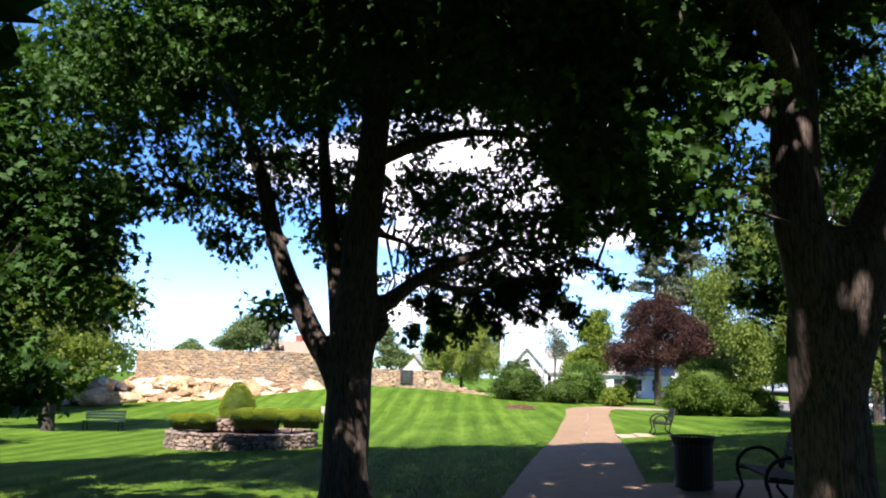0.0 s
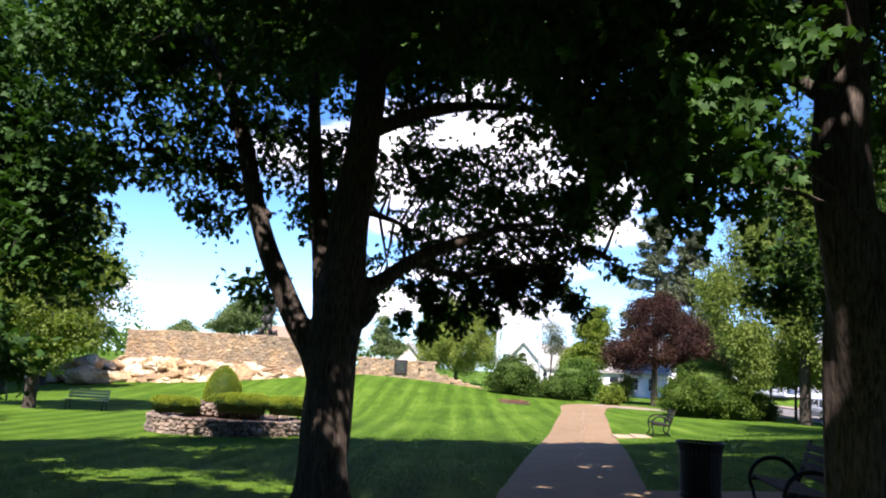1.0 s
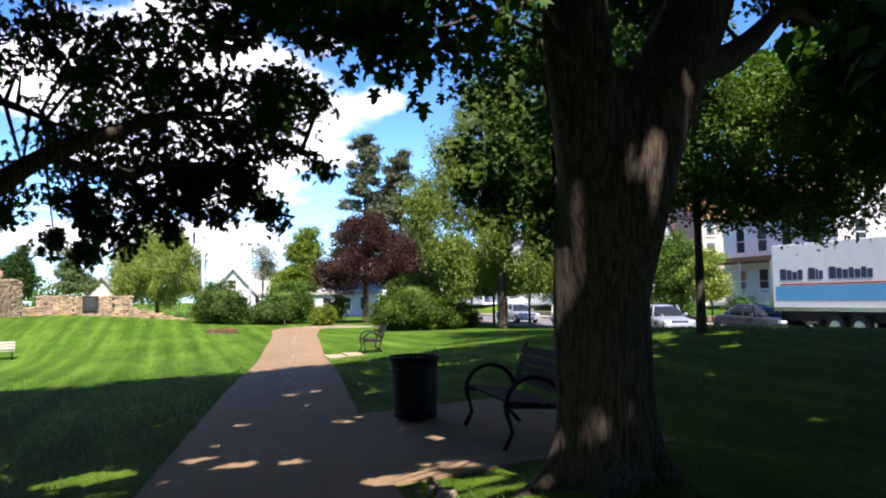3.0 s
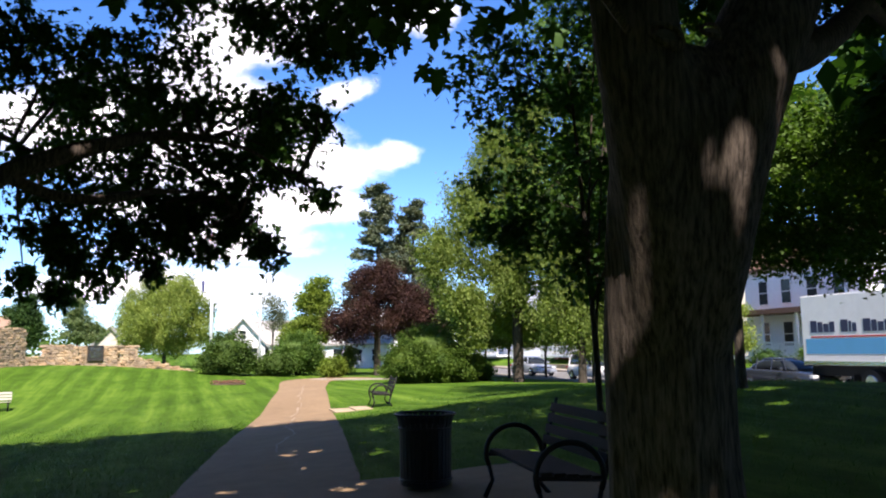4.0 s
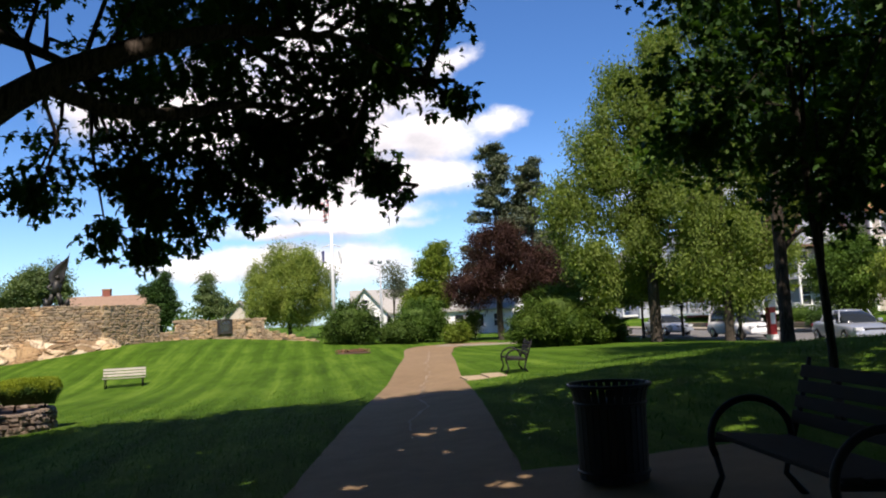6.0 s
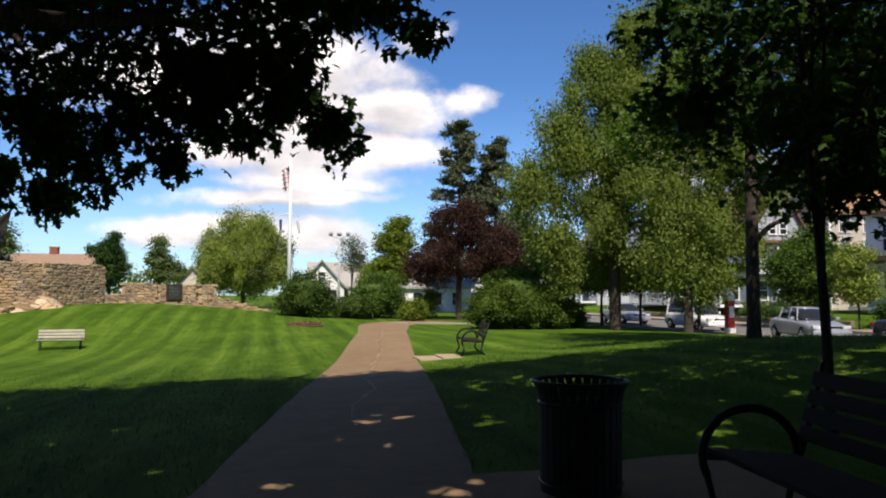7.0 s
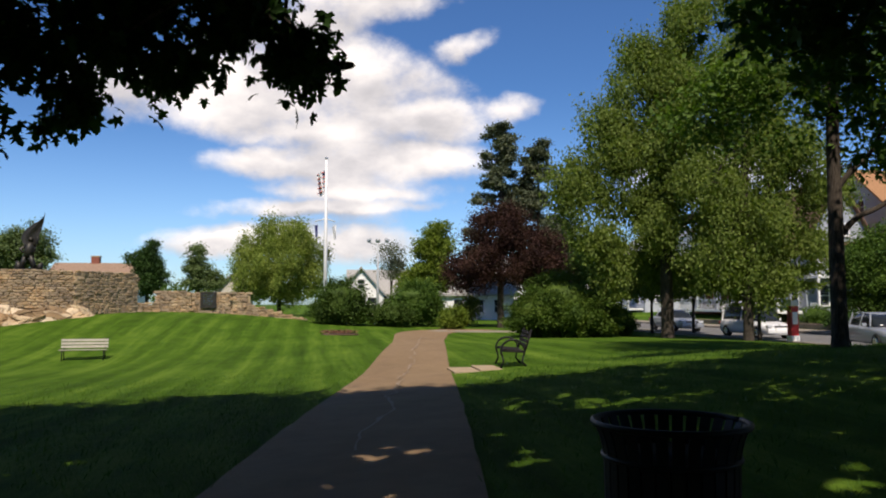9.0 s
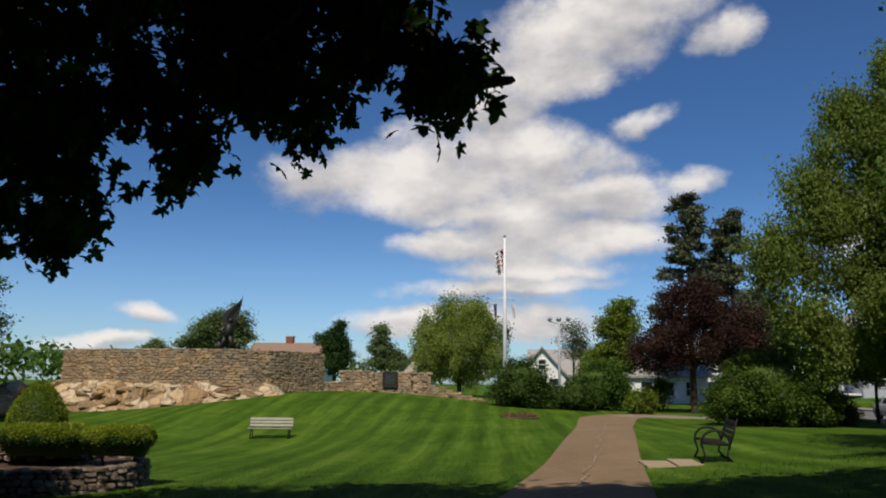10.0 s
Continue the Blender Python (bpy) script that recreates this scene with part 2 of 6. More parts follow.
def broken_rock(n):
    v = world_coord(n)
    warped = n.add("ShaderNodeVectorMath", i0=v, i1=n.add("ShaderNodeTexNoise", Vector=v, Scale=0.9, Detail=3.0).outputs["Color"]).outputs[0]
    cells = n.add("ShaderNodeTexVoronoi", Vector=scaled(n, warped, (1.1, 1.1, 1.9)), Scale=0.9)
    tone = n.add("ShaderNodeSeparateColor", Color=cells.outputs["Color"]).outputs[0]
    c = n.ramp(tone, [(0.1, (0.28, 0.20, 0.115)), (0.35, (0.44, 0.295, 0.15)), (0.6, (0.56, 0.43, 0.27)), (0.85, (0.63, 0.53, 0.385))])
    edge = n.add("ShaderNodeTexVoronoi", Vector=scaled(n, warped, (1.1, 1.1, 1.9)), Scale=0.9)
    edge.feature = "DISTANCE_TO_EDGE"
    split = n.ramp(edge.outputs["Distance"], [(0.0, (0.30, 0.25, 0.2)), (0.05, (1, 1, 1))])
    g, p = n.noise(v, 14.0, 6, 0.65), n.noise(v, 1.6, 5, 0.65)
    c = n.mix(0.8, c, split, "MULTIPLY")
    c = n.mix(0.7, c, n.ramp(g, [(0.3, (0.5, 0.48, 0.46)), (0.7, (1.22, 1.2, 1.18))]), "MULTIPLY")
    c = n.mix(0.6, c, n.ramp(p, [(0.36, (0.62, 0.52, 0.42)), (0.6, (1.15, 1.1, 1.02))]), "MULTIPLY")
    return principled(n, c, 0.85, n.math("ADD", g, n.math("MULTIPLY", edge.outputs["Distance"], 1.5)), 0.9, 0.05)


M_ROCK = material("broken_rock", broken_rock)
M_FIELD = pieces("field_stone", [(0.25, 0.20, 0.16), (0.15, 0.12, 0.10), (0.36, 0.30, 0.25), (0.20, 0.16, 0.13)], 0.85, 4.0)
M_MORTAR = plain("mortar", (0.40, 0.30, 0.18), 0.95, vary=0.25, scale=3.0, bump=0.5)
M_SCAR_SHADE = plain("scar_shade", (0.10, 0.085, 0.07), 0.95, vary=0.3, scale=4.0, bump=0.6)
M_LEAF = leaf_mat("maple_leaf", [(0.022, 0.056, 0.014), (0.038, 0.090, 0.020), (0.062, 0.132, 0.030)], 0.32)
M_LEAF_LIGHT = leaf_mat("locust_leaf", [(0.100, 0.138, 0.028), (0.155, 0.208, 0.044), (0.228, 0.285, 0.070)], 0.45)
M_LEAF_MID = leaf_mat("linden_leaf", [(0.050, 0.100, 0.020), (0.080, 0.145, 0.028), (0.125, 0.200, 0.040)], 0.4)
M_LEAF_PALE = leaf_mat("willow_leaf", [(0.130, 0.180, 0.034), (0.200, 0.260, 0.050), (0.290, 0.345, 0.075)], 0.35)
M_LEAF_RED = leaf_mat("purple_leaf", [(0.026, 0.012, 0.011), (0.050, 0.023, 0.019), (0.088, 0.046, 0.034)], 0.3)
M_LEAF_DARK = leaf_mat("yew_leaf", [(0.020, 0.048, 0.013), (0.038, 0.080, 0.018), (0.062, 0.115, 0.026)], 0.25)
M_LEAF_YEW = leaf_mat("round_bush_leaf", [(0.034, 0.066, 0.014), (0.060, 0.105, 0.020), (0.095, 0.150, 0.030)], 0.3)
M_LEAF_SHRUB = leaf_mat("shrub_leaf", [(0.085, 0.125, 0.016), (0.135, 0.190, 0.024), (0.200, 0.260, 0.038)], 0.3)
M_LEAF_BUSH = leaf_mat("broad_bush_leaf", [(0.042, 0.080, 0.012), (0.072, 0.122, 0.018), (0.118, 0.175, 0.026)], 0.3)
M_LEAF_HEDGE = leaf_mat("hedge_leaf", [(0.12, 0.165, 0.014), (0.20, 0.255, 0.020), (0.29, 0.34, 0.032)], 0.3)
M_LEAF_BLUE = leaf_mat("blue_green_leaf", [(0.070, 0.105, 0.040), (0.120, 0.168, 0.062), (0.190, 0.245, 0.100)], 0.3)
M_LEAF_PINE = leaf_mat("pine_needle", [(0.060, 0.078, 0.046), (0.110, 0.128, 0.075), (0.170, 0.180, 0.110)], 0.15)
M_IRON = plain("black_iron", (0.009, 0.009, 0.010), 0.55, 0.0, 0.2, 12, 0.25, 0.1)
M_STEEL_BLACK = plain("black_painted_steel", (0.008, 0.008, 0.009), 0.5, 0.0, 0.2, 20, 0.25, 0.08)
M_BRONZE = plain("dark_bronze", (0.045, 0.042, 0.036), 0.5, 0.6, 0.3, 4, 0.5, 0.3)
M_SLAT = plain("weathered_wood", (0.42, 0.39, 0.33), 0.75, 0, 0.2, 9, 0.3, 0.4)
M_SLAT_DARK = plain("dark_slat", (0.018, 0.015, 0.013), 0.85, 0, 0.2, 9, 0.2, 0.3)
M_WHITE = plain("white_paint", (0.78, 0.78, 0.77), 0.55, 0, 0.05, 3)
M_CREAM = plain("cream_siding", (0.52, 0.47, 0.39), 0.65, 0, 0.07, 3)
M_PALE_GREY = plain("pale_grey_siding", (0.33, 0.36, 0.39), 0.65, 0, 0.06, 3)
M_GREY = plain("grey_siding", (0.42, 0.45, 0.50), 0.65, 0, 0.07, 3)
M_BRICKWALL = plain("red_brick_wall", (0.25, 0.085, 0.055), 0.85, 0, 0.22, 8, 0.3, 0.4)
M_ROOF_TAN = plain("tan_shingle", (0.30, 0.20, 0.14), 0.9, 0, 0.2, 7, 0.2, 0.5)
M_ROOF_ORANGE = plain("orange_brown_shingle", (0.36, 0.19, 0.095), 0.9, 0, 0.2, 7, 0.2, 0.5)
M_ROOF_GREY = plain("grey_shingle", (0.36, 0.35, 0.33), 0.9, 0, 0.15, 7, 0.2, 0.5)
M_ROOF_BROWN = plain("brown_shingle", (0.17, 0.10, 0.07), 0.9, 0, 0.2, 7, 0.2, 0.5)
M_GLASS_DARK = plain("window_glass", (0.02, 0.025, 0.03), 0.12, 0, 0.1, 2, 0.4, 0.0)
M_CAR_SILVER = plain("silver_paint", (0.36, 0.39, 0.44), 0.25, 0.35, 0.03, 2, 0.6, 0.0)
M_CAR_WHITE = plain("white_car_paint", (0.80, 0.80, 0.80), 0.25, 0.0, 0.02, 2, 0.6, 0.0)
M_CAR_DARK = plain("dark_car_paint", (0.03, 0.035, 0.045), 0.2, 0.2, 0.05, 2, 0.6, 0.0)
M_TYRE = plain("tyre_rubber", (0.018, 0.018, 0.018), 0.85, 0, 0.2, 20)
M_CHROME = plain("bright_metal", (0.6, 0.6, 0.6), 0.25, 1.0, 0.05, 5)
M_BLUE = plain("blue_band", (0.10, 0.36, 0.62), 0.45, 0, 0.04, 2)
M_NAVY = plain("navy_lettering", (0.03, 0.035, 0.08), 0.5, 0, 0.05, 2)
M_RED = plain("red_paint", (0.50, 0.035, 0.035), 0.45, 0, 0.1, 5)
M_FLAG_RED = plain("flag_red", (0.62, 0.22, 0.20), 0.8, 0, 0.1, 5)
M_FLAG_BLUE = plain("flag_blue", (0.05, 0.06, 0.20), 0.8, 0, 0.1, 5)
M_FLOWER = plain("flower_bed_red", (0.20, 0.085, 0.05), 0.8, 0, 0.5, 14)
M_POLE = plain("grey_pole_paint", (0.42, 0.44, 0.46), 0.6, 0, 0.08, 3)
M_LAMP_GLASS = plain("lamp_glass", (0.55, 0.57, 0.58), 0.2, 0, 0.05, 4, 0.6, 0.0)
M_LIGHT_RED = plain("tail_lamp", (0.35, 0.02, 0.02), 0.2, 0, 0.05, 4, 0.6, 0.0)

# ---- small builders ----
def mesh_of(bm, name, mat, smooth=False):
    me = bpy.data.meshes.new(name)
    bm.to_mesh(me)
    bm.free()
    me.materials.append(mat)
    if smooth:
        me.polygons.foreach_set("use_smooth", [True] * len(me.polygons))
    return me


def part(name, bm, mat, parent, label="", smooth=False):
    me = mesh_of(bm, name, mat, smooth) if isinstance(bm, bmesh.types.BMesh) else bm
    ob = new(name, me)
    ob.parent = parent
    return tagged(ob, label)


def thing(name, label, category, group="", kind="", m=None):
    ob = new(name)
    ob.empty_display_size = 0.2
    if m is not None:
        ob.matrix_world = m
    return tagged(ob, label, category, group, kind)


def solid(name, bm, mat, label, category="", kind="", group="", m=None, smooth=False):
    ob = new(name, mesh_of(bm, name, mat, smooth))
    if m is not None:
        ob.matrix_world = m
    return tagged(ob, label, category, group, kind)


def box(bm, x0, x1, y0, y1, z0, z1, bevel=0.0, m=None):
    made = bmesh.ops.create_cube(bm, size=1.0)["verts"]
    bmesh.ops.scale(bm, vec=(x1 - x0, y1 - y0, z1 - z0), verts=made)
    bmesh.ops.translate(bm, vec=((x0 + x1) / 2, (y0 + y1) / 2, (z0 + z1) / 2), verts=made)
    if bevel:
        edges = list({e for v in made for e in v.link_edges})
        made = list({v for f in bmesh.ops.bevel(bm, geom=edges, offset=bevel, segments=2, affect="EDGES", profile=0.6)["faces"] for v in f.verts} | {v for v in made if v.is_valid})
    if m is not None:
        bmesh.ops.transform(bm, matrix=m, verts=made)
    return bm


def one_box(*a, **k):
    return box(bmesh.new(), *a, **k)


def tube(bm, pts, radii, seg=10, wobble=0.0, seed=0.0, flare=None):
    """A round, tapered tube through points."""
    pts = [Vector(p) for p in pts]
    rings, side = [], Vector((1, 0, 0))
    for k, p in enumerate(pts):
        ahead = (pts[min(k + 1, len(pts) - 1)] - pts[max(k - 1, 0)]).normalized()
        side = (side - ahead * side.dot(ahead))
        side = side.normalized() if side.length > 1e-3 else ahead.orthogonal().normalized()
        up = ahead.cross(side)
        ring = []
        for j in range(seg):
            a = 2 * math.pi * j / seg
            r = radii[k]
            if wobble:
                r *= 1 + wobble * noise.noise((math.cos(a) * 1.3 + seed, math.sin(a) * 1.3, p.z * 1.1 + p.x + p.y))
            if flare:
                r *= flare(k, a)
            ring.append(bm.verts.new(p + (side * math.cos(a) + up * math.sin(a)) * r))
        rings.append(ring)
    for a, b in zip(rings, rings[1:]):
        for j in range(seg):
            bm.faces.new((a[j], a[(j + 1) % seg], b[(j + 1) % seg], b[j]))
    bm.faces.new(list(reversed(rings[0])))
    bm.faces.new(rings[-1])
    return bm


def smooth_line(pts, radii, steps=4):
    """Catmull-Rom points between the given ones, with radii."""
    P, out, rad = [Vector(p) for p in pts], [], []
    for k in range(len(P) - 1):
        a, b, c, d = P[max(k - 1, 0)], P[k], P[k + 1], P[min(k + 2, len(P) - 1)]
        for s in range(steps):
            t = s / steps
            out.append(0.5 * ((2 * b) + (c - a) * t + (2 * a - 5 * b + 4 * c - d) * t * t + (3 * b - a - 3 * c + d) * t ** 3))
            rad.append(radii[k] * (1 - t) + radii[k + 1] * t)
    return out + [P[-1]], rad + [radii[-1]]


def sheet(xs, ys, height):
    bm = bmesh.new()
    grid = [[bm.verts.new((x, y, height(x, y))) for x in xs] for y in ys]
    for a, b in zip(grid, grid[1:]):
        for k in range(len(xs) - 1):
            bm.faces.new((a[k], a[k + 1], b[k + 1], b[k]))
    return bm


# ---- the lie of the land ----
LAND = np.array([
    (0, 0, .05), (-.9, -9, .1), (1.26, 10, -.2), (2.7, 21.7, -.3), (4.2, 34, -.35), (6, 48, -.35), (8, 60, -.2),
    (1.0, 6.2, -.12), (4.5, 5.0, .1), (3.2, 11.8, -.1), (5.8, 12.8, .06), (10.6, 16.3, .6), (11, 22, .4), (6, 28, -.34), (12, 44, -.35), (15, 32, .0),
    (20, 30, -.3), (20, 12, .3), (20, 52, -.4), (-1.4, 10.4, -.28), (-7.6, 24.3, -.78), (-7.5, 39, -.9),
    (-15.5, 31, -.9), (-10, 51, .62), (-17, 49.5, -.1), (-24, 49, -.6), (-6, 57, .65), (0, 54, .15), (1.8, 47, -.25), (-9, 10, -.5), (-10, -5, -.2)])
_r = np.linalg.norm(LAND[:, None, :2] - LAND[None, :, :2], axis=2)
_k = np.where(_r > 0, _r ** 2 * np.log(_r + 1e-9), 0.0) + np.eye(len(LAND)) * 1.5
_one = np.c_[np.ones(len(LAND)), LAND[:, :2]]
_sys = np.block([[_k, _one], [_one.T, np.zeros((3, 3))]])
_wts = np.linalg.solve(_sys, np.r_[LAND[:, 2], 0, 0, 0])


def step01(a, b, v):
    t = min(max((v - a) / (b - a), 0.0), 1.0)
    return t * t * (3 - 2 * t)


def land(x, y):
    """The ground's height."""
    cx, cy = min(max(x, -28.0), 22.0), min(max(y, -12.0), 62.0)
    r2 = (LAND[:, 0] - cx) ** 2 + (LAND[:, 1] - cy) ** 2
    z = float((_wts[:-3] * (0.5 * r2 * np.log(r2 + 1e-9))).sum() + _wts[-3] + _wts[-2] * cx + _wts[-1] * cy)
    z = z * (1 - step01(30, 80, math.hypot(x - cx, y - cy))) if (x, y) != (cx, cy) else z
    z += 0.20 * math.exp(-((cx - 3.4) ** 2 + (cy - 7.3) ** 2) / 1.2)
    w = step01(19.3, 21.5, x)
    z = z * (1 - w) - 0.7 * w
    return z + 1.0 * step01(33, 37, x)


def spread(edges, steps):
    out = []
    for (a, b), s in zip(zip(edges, edges[1:]), steps):
        out += list(np.linspace(a, b, max(int(round((b - a) / s)), 1), endpoint=False))
    return out + [edges[-1]]


solid("ground", sheet(spread([-2500, -400, -100, -30, 24, 40, 120, 500, 2500], [700, 100, 10, 0.75, 2, 10, 100, 700]),
                      spread([-2500, -400, -60, -12, 64, 130, 500, 2500], [700, 100, 6, 0.75, 6, 60, 700]), land),
      M_GRASS, "mown green lawn with crossing mowing stripes", "lawn", "structure", smooth=True)


def path_x(y):
    return 0.03 + 0.123 * y + 2.2 * step01(46, 58, y) ** 2 * 2.5


PATH_HALF = 1.07


def path_sheet():
    ys = spread([-14, 0, 24, 54], [1, 0.4, 0.8])
    bm = bmesh.new()
    rows = []
    for y in ys:
        c, w = path_x(y), PATH_HALF + 0.25 * step01(40, 48, y)
        edge = 0.035 * noise.noise((0, y * 1.3, 0))
        rows.append([bm.verts.new((c + u * w + (edge if abs(u) == 1 else 0), y, land(c + u * w, y) + dz))
                     for u, dz in ((-1, -.05), (-1, .028), (-.5, .04), (0, .046), (.5, .04), (1, .028), (1, -.05))])
    for a, b in zip(rows, rows[1:]):
        for k in range(6):
            bm.faces.new((a[k], a[k + 1], b[k + 1], b[k]))
    return bm


path = solid("path", path_sheet(), M_PATH, "worn reddish-tan asphalt footpath across the lawn", "footpath", "structure")


def crack(pts, w, seed):
    bm = bmesh.new()
    last = None
    for k, y in enumerate(pts):
        x = path_x(y) + 0.22 * noise.noise((seed + 4, y * .45, 0)) + 0.13 * noise.noise((seed, y * 1.9, 0)) + 0.03
        h = w * (0.25 + 1.6 * abs(noise.noise((seed + 9, y * 2.2, 0))))
        z = max(land(x - 0.2, y), land(x + 0.2, y)) + 0.052
        now = (bm.verts.new((x - h, y, z)), bm.verts.new((x + h, y, z)))
        if last:
            bm.faces.new((last[0], last[1], now[1], now[0]))
        last = now
    return bm


part("crack", crack(np.arange(16, 45, 0.22), 0.03, 3.0), M_CRACK, path, "pale filled crack along the middle")
# side walk that leaves the path at its far end
bm = bmesh.new()
for k, x in enumerate(np.arange(6.6, 20, 1.1)):
    y = 50.5 + 0.12 * (x - 6)
    box(bm, x, x + 1.09, y, y + 1.5, land(x + .5, y + .7) - .1, land(x + .5, y + .7) + 0.05, 0.01)
solid("side_path", bm, M_CONCRETE, "pale concrete side walk beyond the path", "footpath", "structure")

# road, kerbs and far pavement
def strip(x0, x1, z, thick, y0=-60, y1=260, bevel=0.0):
    return one_box(x0, x1, y0, y1, z - thick, z, bevel)


solid("road", strip(22.0, 30.0, -0.60, 0.2), M_ROAD, "grey asphalt street beside the park", "street", "structure")
for a, b in ((21.7, 22.0), (30.0, 30.3)):
    solid("kerb", strip(a, b, -0.46, 0.3, bevel=0.02), M_CONCRETE, "pale concrete street kerb", "kerb", "structure")
solid("pavement", strip(30.3, 32.6, -0.47, 0.25), M_CONCRETE, "pale concrete pavement across the street", "pavement", "structure")

# ---- leaves and trees ----
MAPLE = (np.array([(0, 0, 0), (.26, -.15, -.03), (.47, .06, -.08), (.25, .22, .02), (.63, .50, -.14), (.23, .53, .01), (.24, .80, -.08), (0, 1.05, -.2),
                   (-.26, -.15, -.03), (-.47, .06, -.08), (-.25, .22, .02), (-.63, .50, -.14), (-.23, .53, .01), (-.24, .80, -.08), (0, .5, .05)], float),
         ((14, 0, 1, 2, 3), (14, 3, 4, 5), (14, 5, 6, 7), (14, 10, 9, 8, 0), (14, 12, 11, 10), (14, 7, 13, 12)))
OVAL = (np.array([(0, 0, 0), (.30, .45, .06), (0, 1, -.05), (-.30, .45, .06)], float), ((0, 1, 2), (0, 2, 3)))
BLADE = (np.array([(-.06, 0, 0), (.06, 0, 0), (.04, .35, .6), (0, .75, 1.0)], float), ((0, 1, 2), (0, 2, 3)))


def scatter_mesh(name, template, places, sizes, mat, rng, droop=0.35, upright=False):
    """One mesh of many small leaves at the places."""
    verts, faces = template
    n, k = len(places), len(verts)
    yaw = rng.uniform(0, 2 * np.pi, n)
    if upright:
        pitch, roll = rng.normal(0, 0.25, n), rng.normal(0, 0.2, n)
    else:
        pitch, roll = rng.normal(-droop, 0.55, n), rng.normal(0, 0.6, n)
    cy, sy, cp, sp, cr, sr = np.cos(yaw), np.sin(yaw), np.cos(pitch), np.sin(pitch), np.cos(roll), np.sin(roll)
    zero, one = np.zeros(n), np.ones(n)
    Z = np.stack([np.stack([cy, -sy, zero], 1), np.stack([sy, cy, zero], 1), np.stack([zero, zero, one], 1)], 1)
    X = np.stack([np.stack([one, zero, zero], 1), np.stack([zero, cp, -sp], 1), np.stack([zero, sp, cp], 1)], 1)
    Y = np.stack([np.stack([cr, zero, sr], 1), np.stack([zero, one, zero], 1), np.stack([-sr, zero, cr], 1)], 1)
    turn = Z @ X @ Y
    co = np.einsum("nij,kj->nki", turn, verts) * sizes[:, None, None] + places[:, None, :]
    return leaf_mesh(name, co, faces, mat)


def leaf_mesh(name, co, faces, mat):
    """A mesh of leaves from their corners, shaped (leaves, corners, 3)."""
    n, k = co.shape[:2]
    loops = np.concatenate([np.array(f) for f in faces])
    counts = np.array([len(f) for f in faces])
    me = bpy.data.meshes.new(name)
    me.vertices.add(n * k)
    me.vertices.foreach_set("co", co.astype(np.float32).ravel())
    me.loops.add(n * len(loops))
    me.loops.foreach_set("vertex_index", (loops[None] + np.arange(n)[:, None] * k).astype(np.int32).ravel())
    me.polygons.add(n * len(counts))
    per = np.tile(counts, n)
    me.polygons.foreach_set("loop_start", np.r_[0, np.cumsum(per)[:-1]].astype(np.int32))
    me.update(calc_edges=True)
    me.materials.append(mat)
    return me


def in_blobs(blobs, count, rng, shell=0.35, gap=0.0):
    """Clump centres in ellipsoids (x, y, z, across, high), nearer to their skins."""
    B = np.array(blobs, float)
    share = (B[:, 3] ** 2 * B[:, 4]) ** 0.62
    pick = rng.choice(len(B), count, p=share / share.sum())
    d = rng.normal(size=(count, 3))
    d /= np.linalg.norm(d, axis=1)[:, None]
    r = rng.uniform(shell, 1.0, count) ** 0.6
    lump = np.array([0.82 + 0.5 * noise.noise(Vector(v) * 2.1 + Vector((float(p), 0, 3))) for v, p in zip(d, pick)])
    return B[pick, :3] + d * (r * lump)[:, None] * B[pick][:, [3, 3, 4]]


def foliage(name, blobs, clumps, each, size, spread_r, mat, rng, template=OVAL, shell=0.35, droop=0.35, flat=0.6):
    c = in_blobs(blobs, clumps, rng, shell)
    p = np.repeat(c, each, 0) + rng.normal(size=(clumps * each, 3)) * np.array([spread_r, spread_r, spread_r * flat])
    return scatter_mesh(name, template, p, size * rng.uniform(0.6, 1.25, len(p)), mat, rng, droop), c


def twig_mesh(name, centres, anchors, rng, mat, radius=0.018, share=0.13):
    """Thin twigs from limb points to the clumps."""
    bm = bmesh.new()
    A = np.array(anchors, float)
    for c in centres[rng.random(len(centres)) < share]:
        a = A[np.argmin(((A - c) ** 2).sum(1) + rng.uniform(0, 0.6, len(A)))]
        if np.linalg.norm(a - c) > 1.7:
            continue
        mid = (a + c) / 2 + rng.normal(size=3) * 0.12 + np.array([0, 0, 0.12])
        tube(bm, [a, mid, c], [radius * 1.6, radius, radius * 0.4], 4)
    return mesh_of(bm, name, mat)


def limb(name, pts, radii, mat, parent, seed=0.0, seg=14):
    line, rad = smooth_line(pts, radii, 5)
    part(name, tube(bmesh.new(), line, rad, seg, 0.16, seed), mat, parent, smooth=True)
    return [tuple(p) for p in line]


